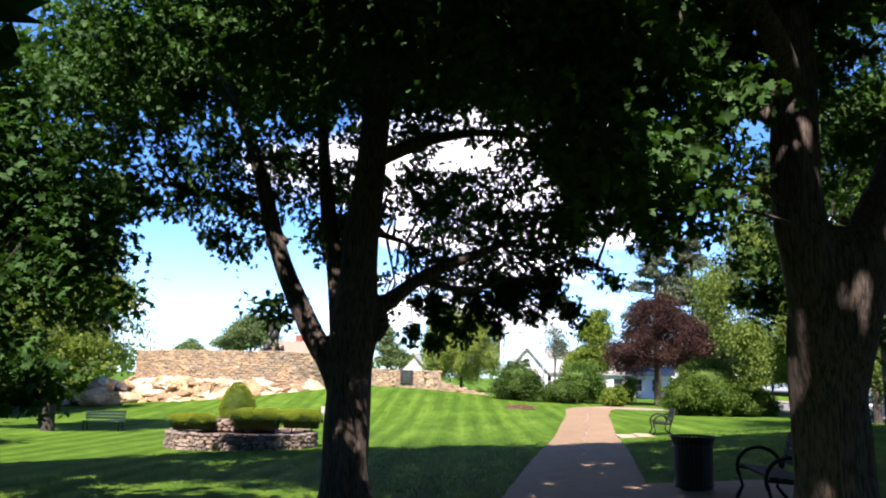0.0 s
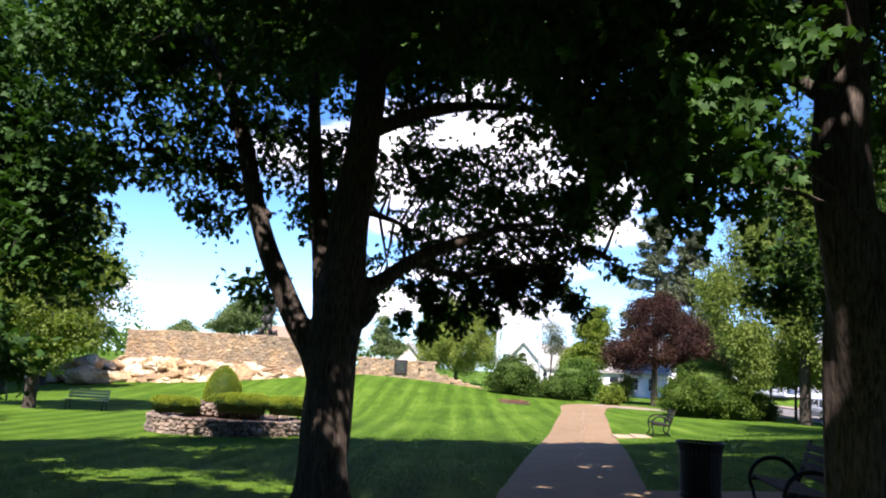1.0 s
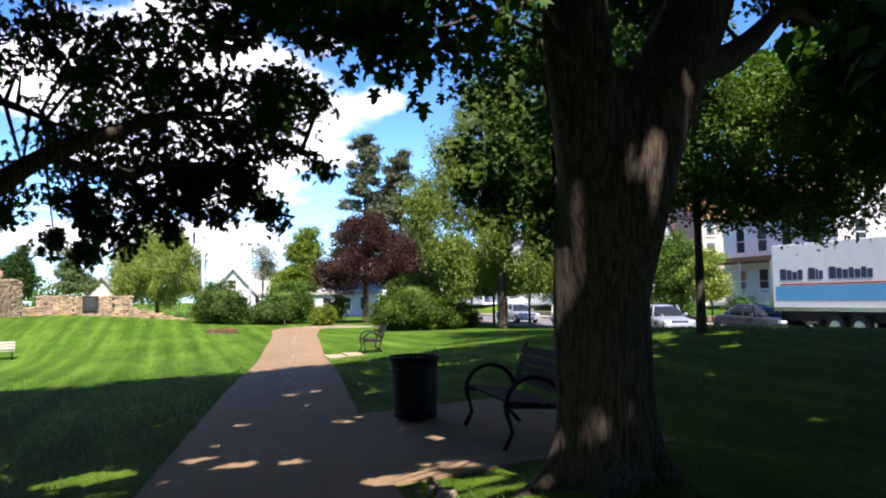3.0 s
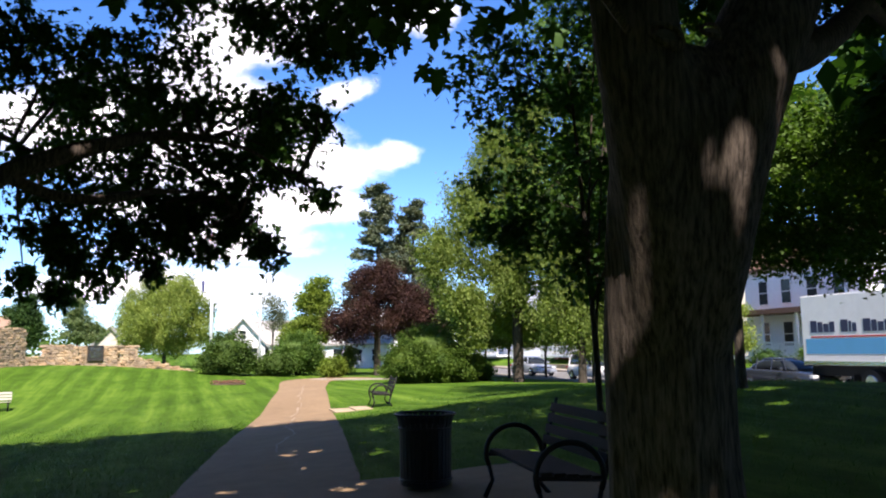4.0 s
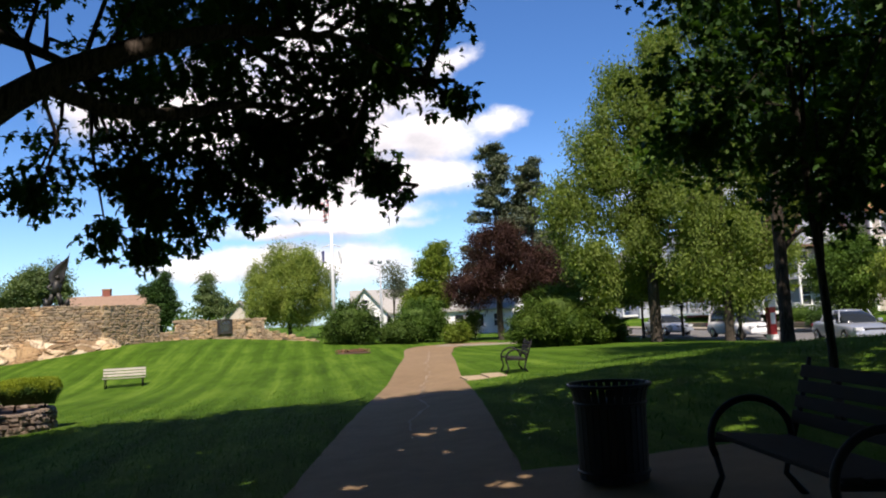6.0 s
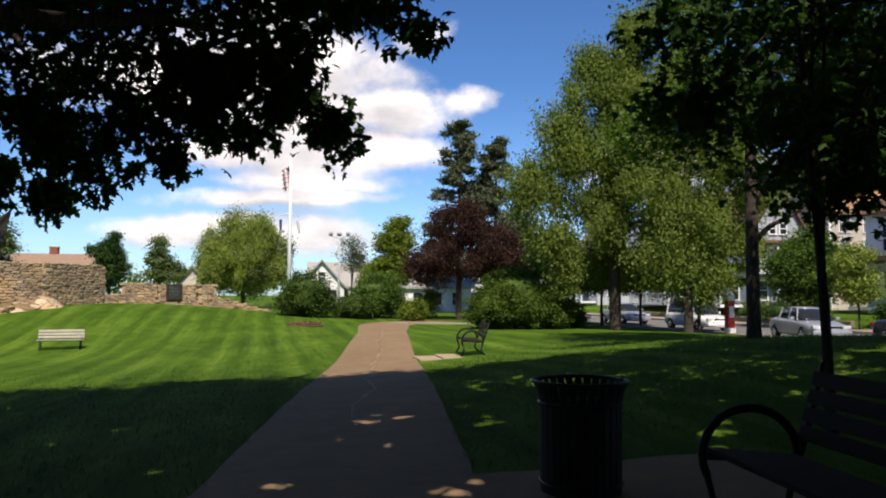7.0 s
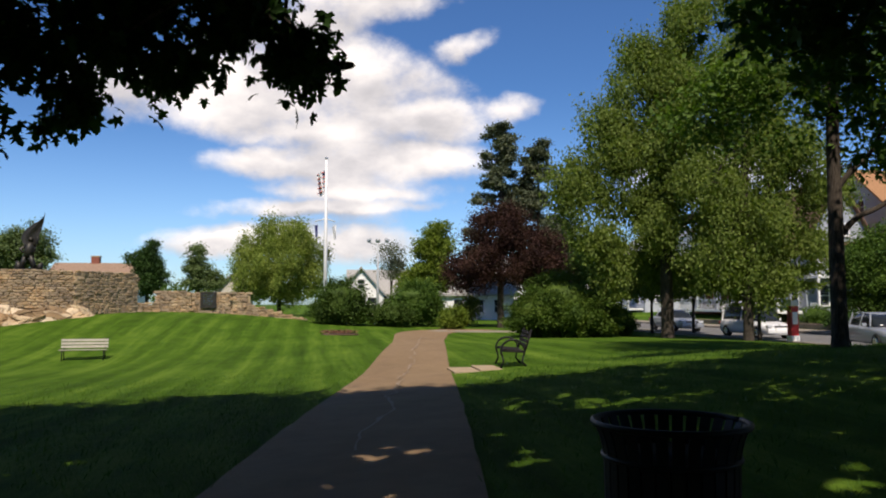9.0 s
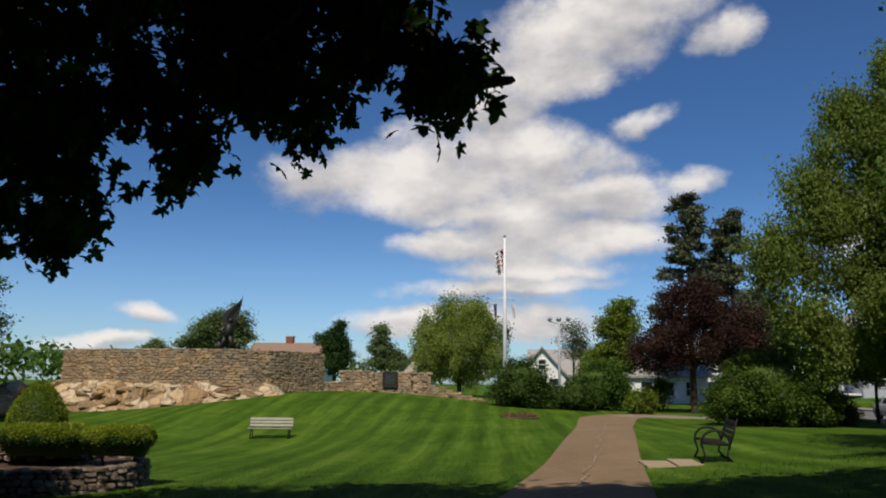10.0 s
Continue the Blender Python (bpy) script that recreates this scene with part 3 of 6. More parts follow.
def trunk_part(pts, radii, mat, parent, roots=5, reach=0.75, seed=0.0, seg=40, boughs=()):
    line, rad = smooth_line(pts, radii, 7)
    base = line[0].z

    def flare(k, a):
        h = max(line[k].z - base, 0.0)
        lobe = max(0.0, math.cos(roots * a + seed + 0.8 * math.sin(a))) ** 1.5
        ridge = 0.035 * math.sin(13 * a + 2.2 * noise.noise((a, h * 1.7, seed))) + 0.05 * noise.noise((3 * math.cos(a), 3 * math.sin(a), h * 2.5 + seed))
        return 1 + (0.25 + reach * lobe) * math.exp(-h / 0.16) + 0.15 * lobe * math.exp(-h / 0.6) + ridge

    bm = tube(bmesh.new(), line, rad, seg, 0.10, seed, flare)
    for pts_b, radii_b in boughs:
        tube(bm, *smooth_line(pts_b, radii_b, 6), 22, 0.12, seed + len(pts_b))
    ob = part("trunk", bm, mat, parent, smooth=True)
    if boughs:
        grown = ob.modifiers.new("grown_together", "REMESH")
        grown.mode, grown.voxel_size, grown.use_smooth_shade = "VOXEL", 0.022, True
        soft = ob.modifiers.new("soft", "SMOOTH")
        soft.factor, soft.iterations = 0.5, 7
    return [tuple(p) for p in line]


# openings cut into the crowns to sun these ground spots: x, y, radius
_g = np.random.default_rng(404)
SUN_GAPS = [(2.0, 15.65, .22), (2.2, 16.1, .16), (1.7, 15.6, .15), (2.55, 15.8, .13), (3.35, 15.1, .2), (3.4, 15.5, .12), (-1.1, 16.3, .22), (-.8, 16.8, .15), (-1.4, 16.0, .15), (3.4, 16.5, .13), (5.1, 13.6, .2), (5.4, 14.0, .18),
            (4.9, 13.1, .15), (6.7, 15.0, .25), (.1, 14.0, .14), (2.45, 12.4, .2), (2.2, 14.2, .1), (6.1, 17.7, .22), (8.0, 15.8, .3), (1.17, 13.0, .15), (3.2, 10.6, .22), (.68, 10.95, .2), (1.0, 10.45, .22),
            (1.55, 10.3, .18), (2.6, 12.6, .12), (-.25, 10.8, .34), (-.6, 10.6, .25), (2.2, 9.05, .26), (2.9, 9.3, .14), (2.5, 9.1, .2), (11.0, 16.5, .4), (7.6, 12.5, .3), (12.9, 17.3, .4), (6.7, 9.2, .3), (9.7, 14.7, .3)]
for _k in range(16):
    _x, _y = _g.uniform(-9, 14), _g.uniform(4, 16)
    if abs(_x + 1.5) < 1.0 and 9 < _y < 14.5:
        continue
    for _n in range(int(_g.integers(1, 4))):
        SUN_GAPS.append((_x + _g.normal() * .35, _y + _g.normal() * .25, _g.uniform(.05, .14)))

# small openings cut to dapple the forked maple's trunk
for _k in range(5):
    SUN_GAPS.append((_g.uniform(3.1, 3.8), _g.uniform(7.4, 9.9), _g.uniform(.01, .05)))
# openings cut to sun the crowns of the young maple and the street-side trees
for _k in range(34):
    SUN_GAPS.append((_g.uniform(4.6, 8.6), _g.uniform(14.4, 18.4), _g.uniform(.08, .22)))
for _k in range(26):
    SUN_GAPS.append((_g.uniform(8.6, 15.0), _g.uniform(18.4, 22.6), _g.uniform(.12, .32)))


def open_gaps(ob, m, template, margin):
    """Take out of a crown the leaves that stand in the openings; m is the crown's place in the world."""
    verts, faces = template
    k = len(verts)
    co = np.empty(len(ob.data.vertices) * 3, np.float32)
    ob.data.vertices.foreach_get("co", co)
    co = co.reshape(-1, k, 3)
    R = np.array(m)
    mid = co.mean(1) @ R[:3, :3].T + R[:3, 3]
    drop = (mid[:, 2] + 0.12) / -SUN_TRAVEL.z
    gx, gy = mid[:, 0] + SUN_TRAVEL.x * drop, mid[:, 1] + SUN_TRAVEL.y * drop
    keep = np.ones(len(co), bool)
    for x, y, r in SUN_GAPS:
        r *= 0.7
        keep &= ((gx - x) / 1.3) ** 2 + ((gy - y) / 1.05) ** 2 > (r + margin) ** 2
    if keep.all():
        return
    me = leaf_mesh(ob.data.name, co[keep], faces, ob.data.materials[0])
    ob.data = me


def rebase(root, x, y):
    """Move a thing's Empty to its foot and leave its parts where they are."""
    foot = Vector((x, y, land(x, y)))
    for ob in root.children:
        ob.location = ob.location - foot
    root.location = foot


def simple_tree(name, label, x, y, height, blobs, mat, seed, trunk_r=0.16, clumps=420, each=26, size=0.22, spread_r=0.35, bark_mat=None,
                template=OVAL, trunk_top=None, lean=(0, 0), group="park trees", flat=0.6, droop=0.35, shell=0.35):
    """A tree further off: trunk, some limbs and a crown of many leaves. Blobs are given from its foot."""
    rng = np.random.default_rng(seed)
    if template is OVAL and size < 0.26:
        clumps, each, size, spread_r = int(clumps * 0.55), int(each * 4.6), size * 0.82, spread_r * 0.95
    z = land(x, y)
    root = thing(name, label, "tree", group, m=pose(x, y, z))
    bark_mat = bark_mat or M_BARK_DARK
    top = trunk_top or height * 0.72
    pts = [(0, 0, -0.2), (lean[0] * .1, lean[1] * .1, top * 0.2), (lean[0] * .5, lean[1] * .5, top * 0.6), (lean[0], lean[1], top)]
    line = trunk_part(pts, [trunk_r * 1.1, trunk_r, trunk_r * 0.72, trunk_r * 0.25], bark_mat, root, 4, 0.35, seed * 0.7, 14)
    anchors = list(line[len(line) // 3:])
    for k, b in enumerate(sorted(blobs, key=lambda b: -b[3])[:6]):
        start = line[min(len(line) - 2, int(len(line) * (0.38 + 0.09 * k)))]
        mid = [(s + e) / 2 for s, e in zip(start, b[:3])]
        anchors += limb("limb", [start, (mid[0], mid[1], mid[2] + 0.1 * height * 0.3), b[:3]], [trunk_r * 0.5, trunk_r * 0.32, trunk_r * 0.1], bark_mat, root, k + seed, 8)
    me, centres = foliage("crown", blobs, clumps, each, size, spread_r, mat, rng, template, shell, droop, flat)
    tagged(part("crown", me, mat, root), kind="stuff")
    tagged(part("branchwork", twig_mesh("branchwork", centres, anchors, rng, bark_mat, trunk_r * 0.09, 0.25), bark_mat, root), kind="stuff")
    return root


def leaf_core(blobs, k):
    """The dense dark inside of a clipped bush."""
    bm = bmesh.new()
    for x, y, z, r, h in blobs:
        made = bmesh.ops.create_icosphere(bm, subdivisions=3, radius=1.0)["verts"]
        for v in made:
            d = v.co.copy()
            f = k * (0.80 + 0.5 * noise.noise(d * 2.1 + Vector((x, y, z))) * 0.5 + 0.12 * noise.noise(d * 7 + Vector((z, x, y))))
            v.co = Vector((x + d.x * r * f, y + d.y * r * f, max(z + d.z * h * f, -0.05)))
    return bm


def shrub(name, label, x, y, blobs, mat, seed, clumps=300, each=24, size=0.12, spread_r=0.16, template=OVAL, z=None, group="shrubs", core=True):
    """A dense bush: short stems, a dark inner mass of twigs and a skin of leaves."""
    rng = np.random.default_rng(seed)
    root = thing(name, label, "shrub", group, m=pose(x, y, land(x, y) if z is None else z))
    for k in range(9):
        b = blobs[k % len(blobs)]
        a = 2.4 * k
        end = (b[0] + 0.5 * b[3] * math.cos(a), b[1] + 0.5 * b[3] * math.sin(a), b[2] + 0.2 * b[4])
        part("stem", tube(bmesh.new(), [(0.15 * math.cos(a), 0.15 * math.sin(a), -0.1), ((end[0]) * .5, end[1] * .5, end[2] * .6), end], [0.04, 0.03, 0.012], 5), M_BARK_DARK, root)
    me, _ = foliage("leaves", blobs, int(clumps * 1.9), each, size, spread_r, mat, rng, template, 0.7, 0.1, 0.9)
    tagged(part("leaves", me, mat, root), kind="stuff")
    if core:
        part("inner_mass", leaf_core(blobs, 0.76), mat, root, smooth=True)
    return root


# the two big maples over the path
rng = np.random.default_rng(11)
gz = land(-1.76, 11.0)
maple = thing("maple_tree", "large dark-barked maple with forked limbs and low hanging leaves", "tree", "park trees")
anchors = []
main_boughs = [
    ([(-1.92, 11, 1.35), (-2.05, 11, 1.65), (-2.28, 11, 1.98), (-2.53, 11, 2.45), (-2.79, 11, 3.0), (-3.0, 11, 3.6), (-3.25, 11, 4.5), (-3.6, 11.1, 5.3), (-4.1, 11.2, 6.2), (-5, 11.5, 7.5)], [.2, .19, .165, .155, .14, .13, .11, .09, .07, .04]),
    ([(-1.92, 11.05, 1.9), (-2.0, 11.1, 2.6), (-2.1, 11.15, 3.2), (-2.25, 11.2, 4.1), (-2.4, 11.4, 5.1), (-2.6, 11.6, 6.6), (-2.9, 11.8, 8)], [.16, .15, .13, .115, .09, .07, .04]),
    ([(-1.72, 11, 2.2), (-1.7, 11, 3.0), (-1.66, 11, 3.7), (-1.55, 10.95, 4.7), (-1.5, 10.85, 5.6), (-1.6, 10.7, 7.3), (-1.5, 10.5, 9.2)], [.33, .26, .25, .23, .2, .14, .05]),
    ([(-1.6, 11.05, 2.1), (-1.42, 11.1, 2.45), (-1.2, 11.15, 2.62), (-.92, 11.2, 2.84), (-.6, 11.3, 3.05), (0, 11.5, 3.33), (.5, 12, 3.6), (1, 12.6, 3.75)], [.2, .15, .115, .1, .09, .075, .05, .025]),
    ([(-1.48, 11, 2.06), (-1.36, 11, 2.18), (-1.25, 11, 2.24)], [.15, .13, .06]),
]
side_limbs = [
    ([(-.75, 11.25, 2.92), (-.4, 11.4, 2.8), (0, 11.6, 2.82), (.4, 12, 3), (.9, 12.7, 3.15)], [.06, .05, .045, .035, .015]),
    ([(-1.55, 10.95, 4.6), (-.8, 11.2, 5), (0, 11.4, 5.2), (.9, 11.6, 5.2)], [.12, .09, .06, .03]),
    ([(-2.8, 11, 3.4), (-3.4, 11.3, 3.9), (-4.3, 11.6, 4.3), (-5.2, 11.8, 4.5)], [.07, .055, .04, .02]),
    ([(-1.7, 11.2, 3.2), (-1.8, 12, 3.7), (-1.7, 13, 3.9), (-1.3, 14, 3.9)], [.11, .085, .06, .03]),
    ([(-1.55, 10.8, 5), (-.7, 9.7, 5.8), (.3, 8.6, 6.3)], [.1, .07, .03]),
    ([(.3, 11.8, 3.5), (1.2, 11.9, 3.5), (1.75, 12.1, 3.25), (2.1, 11.85, 3.02)], [.03, .022, .014, .006]),
    ([(.4, 11.9, 3.5), (.9, 12.7, 3.3), (1.3, 13.2, 2.95), (1.6, 13.3, 2.6)], [.03, .022, .014, .006]),
]
trunk_part([(-1.76, 10.98, gz - .12), (-1.78, 10.98, .4), (-1.79, 11, 1.2), (-1.78, 11, 1.75), (-1.74, 11.02, 2.3), (-1.7, 11.02, 2.8)], [.33, .312, .305, .33, .34, .27], M_BARK, maple, 5, 0.75, 1.7, boughs=main_boughs)
for pts, rad in main_boughs:
    anchors += [tuple(p) for p in smooth_line(pts, rad, 5)[0]]
for pts, rad in side_limbs:
    anchors += limb("limb", pts, rad, M_BARK, maple, len(anchors) * 0.1)
left_boughs = [(-1.8, 14.2, 2.95, 0.65, 0.5), (-2.4, 12.8, 4.4, 1.3, 0.9), (-4.2, 11.8, 4.1, 1, 0.65), (-5.2, 11.6, 4.7, 1.2, 0.9), (-3.3, 11.2, 4.9, 1.2, 0.9), (-3.0, 11.6, 2.4, 0.45, 0.32),
               (-3.6, 11.4, 3.6, 0.7, 0.45), (-2.2, 11.6, 3.5, 0.6, 0.4), (-5.6, 10.4, 5.8, 1.4, 1), (-2, 9, 5.6, 1.7, 0.8), (-4, 9.2, 5.9, 1.5, 0.9)]
right_boughs = [(0.85, 13.6, 3.12, 0.55, 0.4), (0.2, 13.7, 3.05, 0.55, 0.4), (1.9, 14.6, 4.05, .5, .4), (1, 13.2, 3.5, 0.8, 0.4), (0, 13.4, 3.5, 1, 0.5), (-1.1, 13.8, 3.4, 0.9, 0.6), (1.6, 12.9, 4.1, 0.9, 0.6),
                (0.3, 12.6, 4.2, 1.1, 0.7), (-0.8, 13.2, 4.6, 1.3, 0.8), (1, 11.8, 5.2, 1.4, 0.8), (-0.6, 15, 4.6, 1.1, 0.8), (2.3, 13.2, 5.3, 0.8, 0.5), (1.4, 12.6, 5.4, 0.8, 0.5),
                (2.5, 13.4, 5.6, 0.7, 0.45), (2, 14.6, 4.5, 0.6, 0.45), (1.6, 14.2, 4.2, 0.6, 0.4), (0.2, 9, 5.4, 1.6, 0.8), (-1.2, 11.3, 5.6, 1.6, 0.9), (1.9, 10.2, 5.2, 1.2, 0.7)]
blobs = left_boughs + right_boughs
fringe = [(2.12, 11.8, 2.95, .13, .13), (2.02, 11.9, 3.06, .14, .12), (1.9, 12.1, 3.15, .16, .12), (1.6, 13.3, 2.62, .16, .18), (1.45, 13.4, 2.76, .22, .2), (1.2, 13.4, 2.8, .3, .2), (.92, 13.3, 2.62, .22, .18), (.6, 13.4, 2.66, .3, .2),
          (.24, 13.4, 2.42, .2, .2), (-.1, 13.4, 2.5, .26, .2), (-.28, 13.5, 2.18, .17, .2), (-.6, 13.6, 2.5, .3, .26), (-1.15, 14.2, 2.25, .2, .22), (-1.35, 14.3, 2.15, .17, .18), (-1.7, 13.8, 2.55, .24, .22), (1.62, 12.8, 3.9, .3, .24),
          (1.6, 12.95, 2.42, .15, .16), (-.2, 14.3, 2.36, .15, .22), (-.8, 14.2, 2.1, .19, .24), (.5, 15.1, 3.0, .16, .2), (1.1, 13.4, 3.1, .4, .25), (.5, 13.5, 3.0, .45, .25), (-.2, 13.5, 2.9, .45, .25), (-.9, 13.8, 2.8, .45, .25), (1.7, 12.6, 3.4, .3, .2)]
me, centres = foliage("crown", blobs, 660, 52, 0.086, 0.15, M_LEAF, rng, MAPLE, droop=0.6)
me_low, low_centres = foliage("low_crown", fringe, 150, 36, 0.082, 0.075, M_LEAF, rng, MAPLE, 0.1, 0.7, 1.0)
tagged(part("low_crown", me_low, M_LEAF, maple), kind="stuff")
centres = np.r_[centres, low_centres]
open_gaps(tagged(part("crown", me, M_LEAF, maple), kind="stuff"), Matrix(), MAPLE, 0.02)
# crown mostly above the view, spread out to cast the foreground's shade
upper = [(-1.5, 10.5, 9.0, 3.6, 1.8), (-4.2, 11, 8.4, 2.6, 1.4), (1.4, 10.5, 8.4, 2.8, 1.4), (-1.2, 14.7, 8.2, 3.0, 1.3), (-1.0, 7.6, 8.0, 2.6, 1.2), (1.8, 14.0, 8.0, 2.2, 1.1), (-4.4, 15.1, 7.9, 2.4, 1.0), (-7.2, 14.6, 7.6, 2.2, 1.0)]
me, _ = foliage("upper_crown", upper, 1080, 22, 0.38, 0.34, M_LEAF, rng, OVAL)
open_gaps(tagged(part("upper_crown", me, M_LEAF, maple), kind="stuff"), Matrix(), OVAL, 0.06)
tagged(part("branchwork", twig_mesh("branchwork", centres, anchors, rng, M_BARK), M_BARK, maple), kind="stuff")

rebase(maple, -1.76, 11.0)

rng = np.random.default_rng(12)
gz = land(3.4, 7.5)
maple = thing("maple_tree", "large maple with furrowed grey bark, a scarred fork and spreading roots", "tree", "park trees")
anchors = []
fork_boughs_a = [
    ([(3.30, 7.41, 1.40), (3.25, 7.29, 1.96), (3.16, 7.20, 2.51), (3.07, 7.17, 3.02), (3.05, 7.17, 3.63), (3.10, 7.23, 4.52), (3.12, 7.28, 5.64), (2.98, 7.39, 7.65)], [0.253, 0.259, 0.247, 0.224, 0.213, 0.201, 0.161, 0.057]),
    ([(3.39, 7.41, 1.40), (3.44, 7.29, 1.90), (3.56, 7.20, 2.40), (3.77, 7.17, 2.94), (4.01, 7.17, 3.46), (4.38, 7.17, 4.30), (4.88, 7.06, 5.42), (5.44, 6.84, 6.98)], [0.253, 0.276, 0.270, 0.247, 0.230, 0.207, 0.149, 0.057]),
    ([(3.82, 7.28, 3.02), (4.21, 7.51, 3.13), (4.60, 7.73, 3.24), (5.10, 7.95, 3.52), (6.00, 8.51, 4.08), (7.11, 9.29, 4.30)], [0.161, 0.138, 0.127, 0.103, 0.069, 0.034]),
]
fork_boughs_b = [
    ([(3.07, 7.17, 3.85), (2.65, 7.84, 4.52), (1.98, 8.62, 5.08), (1.09, 9.51, 5.42)], [0.138, 0.103, 0.069, 0.034]),
    ([(3.10, 7.17, 4.19), (2.54, 6.39, 4.64), (1.87, 5.83, 4.86), (1.09, 5.50, 4.75)], [0.115, 0.092, 0.057, 0.029]),
    ([(3.10, 7.28, 4.52), (3.54, 8.84, 5.19), (3.99, 10.41, 5.53)], [0.138, 0.092, 0.034]),
]
trunk_part([(3.40, 7.54, gz - .1), (3.38, 7.53, 0.7), (3.35, 7.45, 1.6), (3.33, 7.34, 2.18), (3.35, 7.25, 2.52), (3.37, 7.20, 2.80), (3.38, 7.20, 2.92)], [.335, .33, .328, .335, .30, .19, .09], M_BARK, maple, 6, 0.8, 0.4, boughs=fork_boughs_a)
for pts, rad in fork_boughs_a:
    anchors += [tuple(p) for p in smooth_line(pts, rad, 5)[0]]
for pts, rad in fork_boughs_b:
    anchors += limb("limb", pts, rad, M_BARK, maple, 3 + len(anchors) * 0.1)
# a knot hole with a swollen lip, and a smaller healed scar beside it
for px, pz, r in ((3.10, 2.88, .07), (3.36, 2.93, .042)):
    bm = bmesh.new()
    py = 7.17 - .215
    ring = [(px + 1.3 * r * math.cos(a), py + .012 * math.cos(2 * a), pz + .7 * r * math.sin(a) - .25 * r * math.cos(a)) for a in np.linspace(0, 2 * math.pi, 17)]
    tube(bm, ring, [r * (.28 + .10 * math.sin(a + 2)) for a in np.linspace(0, 2 * math.pi, 17)], 8, 0.3, 2.0)
    scar = part("branch_scar", bm, M_BARK, maple, "healed scar of a cut branch", smooth=True)
    # the shade inside the scar is put in as a flat dark disc
    bm = bmesh.new()
    bmesh.ops.create_icosphere(bm, subdivisions=2, radius=1.0)
    bmesh.ops.transform(bm, matrix=Matrix.Translation((px, py + .005, pz)) @ Matrix.Diagonal((1.1 * r, .02, .55 * r, 1)), verts=bm.verts)
    part("hollow", bm, M_SCAR_SHADE, scar, "flat dark disc for the shade inside the scar", smooth=True)
low_sprays = [(1.25, 5.1, 2.86, 0.42, 0.42), (0.85, 5.4, 3.3, 0.6, 0.5), (1.6, 5.3, 3.5, 0.55, 0.5), (1, 6.6, 3.05, 0.42, 0.36), (1.8, 6.5, 2.95, 0.42, 0.36), (1.95, 6.2, 3.2, 0.34, 0.34),
              (1.5, 6.9, 3.5, 0.6, 0.4), (5.4, 7.8, 4.6, 0.7, 0.4), (7, 9.2, 4.7, 0.6, 0.4), (4.6, 8.6, 4.2, 0.6, 0.4)]
high_boughs = [(0.9, 5.6, 4, 0.9, 0.5), (1.4, 8, 5.2, 1.1, 0.6), (0.2, 7.6, 4.9, 1.5, 0.7), (-1.9, 7.4, 5.1, 1.5, 0.7), (2.4, 8.4, 5.4, 1.2, 0.6), (3.6, 8.8, 5.2, 1, 0.6),
               (3.4, 7.2, 5.5, 1.3, 0.6), (5.2, 6.8, 5.6, 1.1, 0.6), (1.6, 6.4, 4.8, 1.2, 0.5)]
blobs = low_sprays + high_boughs
me, centres = foliage("crown", blobs, 560, 58, 0.084, 0.14, M_LEAF, rng, MAPLE, droop=0.6)
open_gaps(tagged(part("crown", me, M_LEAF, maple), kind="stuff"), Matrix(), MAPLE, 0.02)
# top of the crown, largely unseen, laid out for its shade on the path
upper = [(3.2, 7.0, 7.8, 3.0, 1.5), (5.6, 6.4, 7.2, 2.6, 1.4), (.6, 6.2, 7.2, 2.6, 1.3), (3.2, 9.4, 7.4, 2.8, 1.3), (.3, 3.3, 6.9, 1.7, .9), (-1.7, 3.0, 7.0, 1.7, .9), (6.6, 9.2, 7.0, 2.0, 1.2), (5.2, 12.4, 9.4, 2.8, 1.0), (8.4, 12.2, 9.2, 2.8, 1.0)]
me, _ = foliage("upper_crown", upper, 820, 22, 0.38, 0.34, M_LEAF, rng, OVAL)
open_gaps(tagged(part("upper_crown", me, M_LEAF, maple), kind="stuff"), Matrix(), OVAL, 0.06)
tagged(part("branchwork", twig_mesh("branchwork", centres, anchors, rng, M_BARK), M_BARK, maple), kind="stuff")

rebase(maple, 3.4, 7.5)

# young tree beside the dark bench, and the trees along the street side
simple_tree("young_maple_tree", "slim young maple with a dark hanging crown", 5.75, 12.8, 7, [(-1.0, .2, 2.8, .38, .4), (.9, .3, 2.3, .6, .5), (.2, .2, 2.15, .4, .35), (-1.15, .15, 3.3, .6, .6), (-1.2, .1, 4.1, .7, .6), (-1.4, .1, 4.9, .8, .7), (-.3, .2, 3.2, .7, .6), (.4, .3, 2.4, .5, .4), (-.25, .5, 2.75, .5, .6), (.3, .6, 2.75, .6, .75), (1.0, .8, 2.8, .7, .7), (-.1, .6, 3.7, .7, .7), (.8, .8, 3.8, 1.0, .8), (-.5, .4, 4.8, .8, .8), (.7, .8, 5.2, 1.3, 1.1), (1.9, .4, 3.7, .9, .8), (1.9, .6, 5.0, 1.1, .9), (.5, .6, 6.4, 1.1, .9)],
            M_LEAF, 21, 0.042, 320, 30, 0.095, 0.17, template=MAPLE, lean=(-.15, .3), trunk_top=5.2)
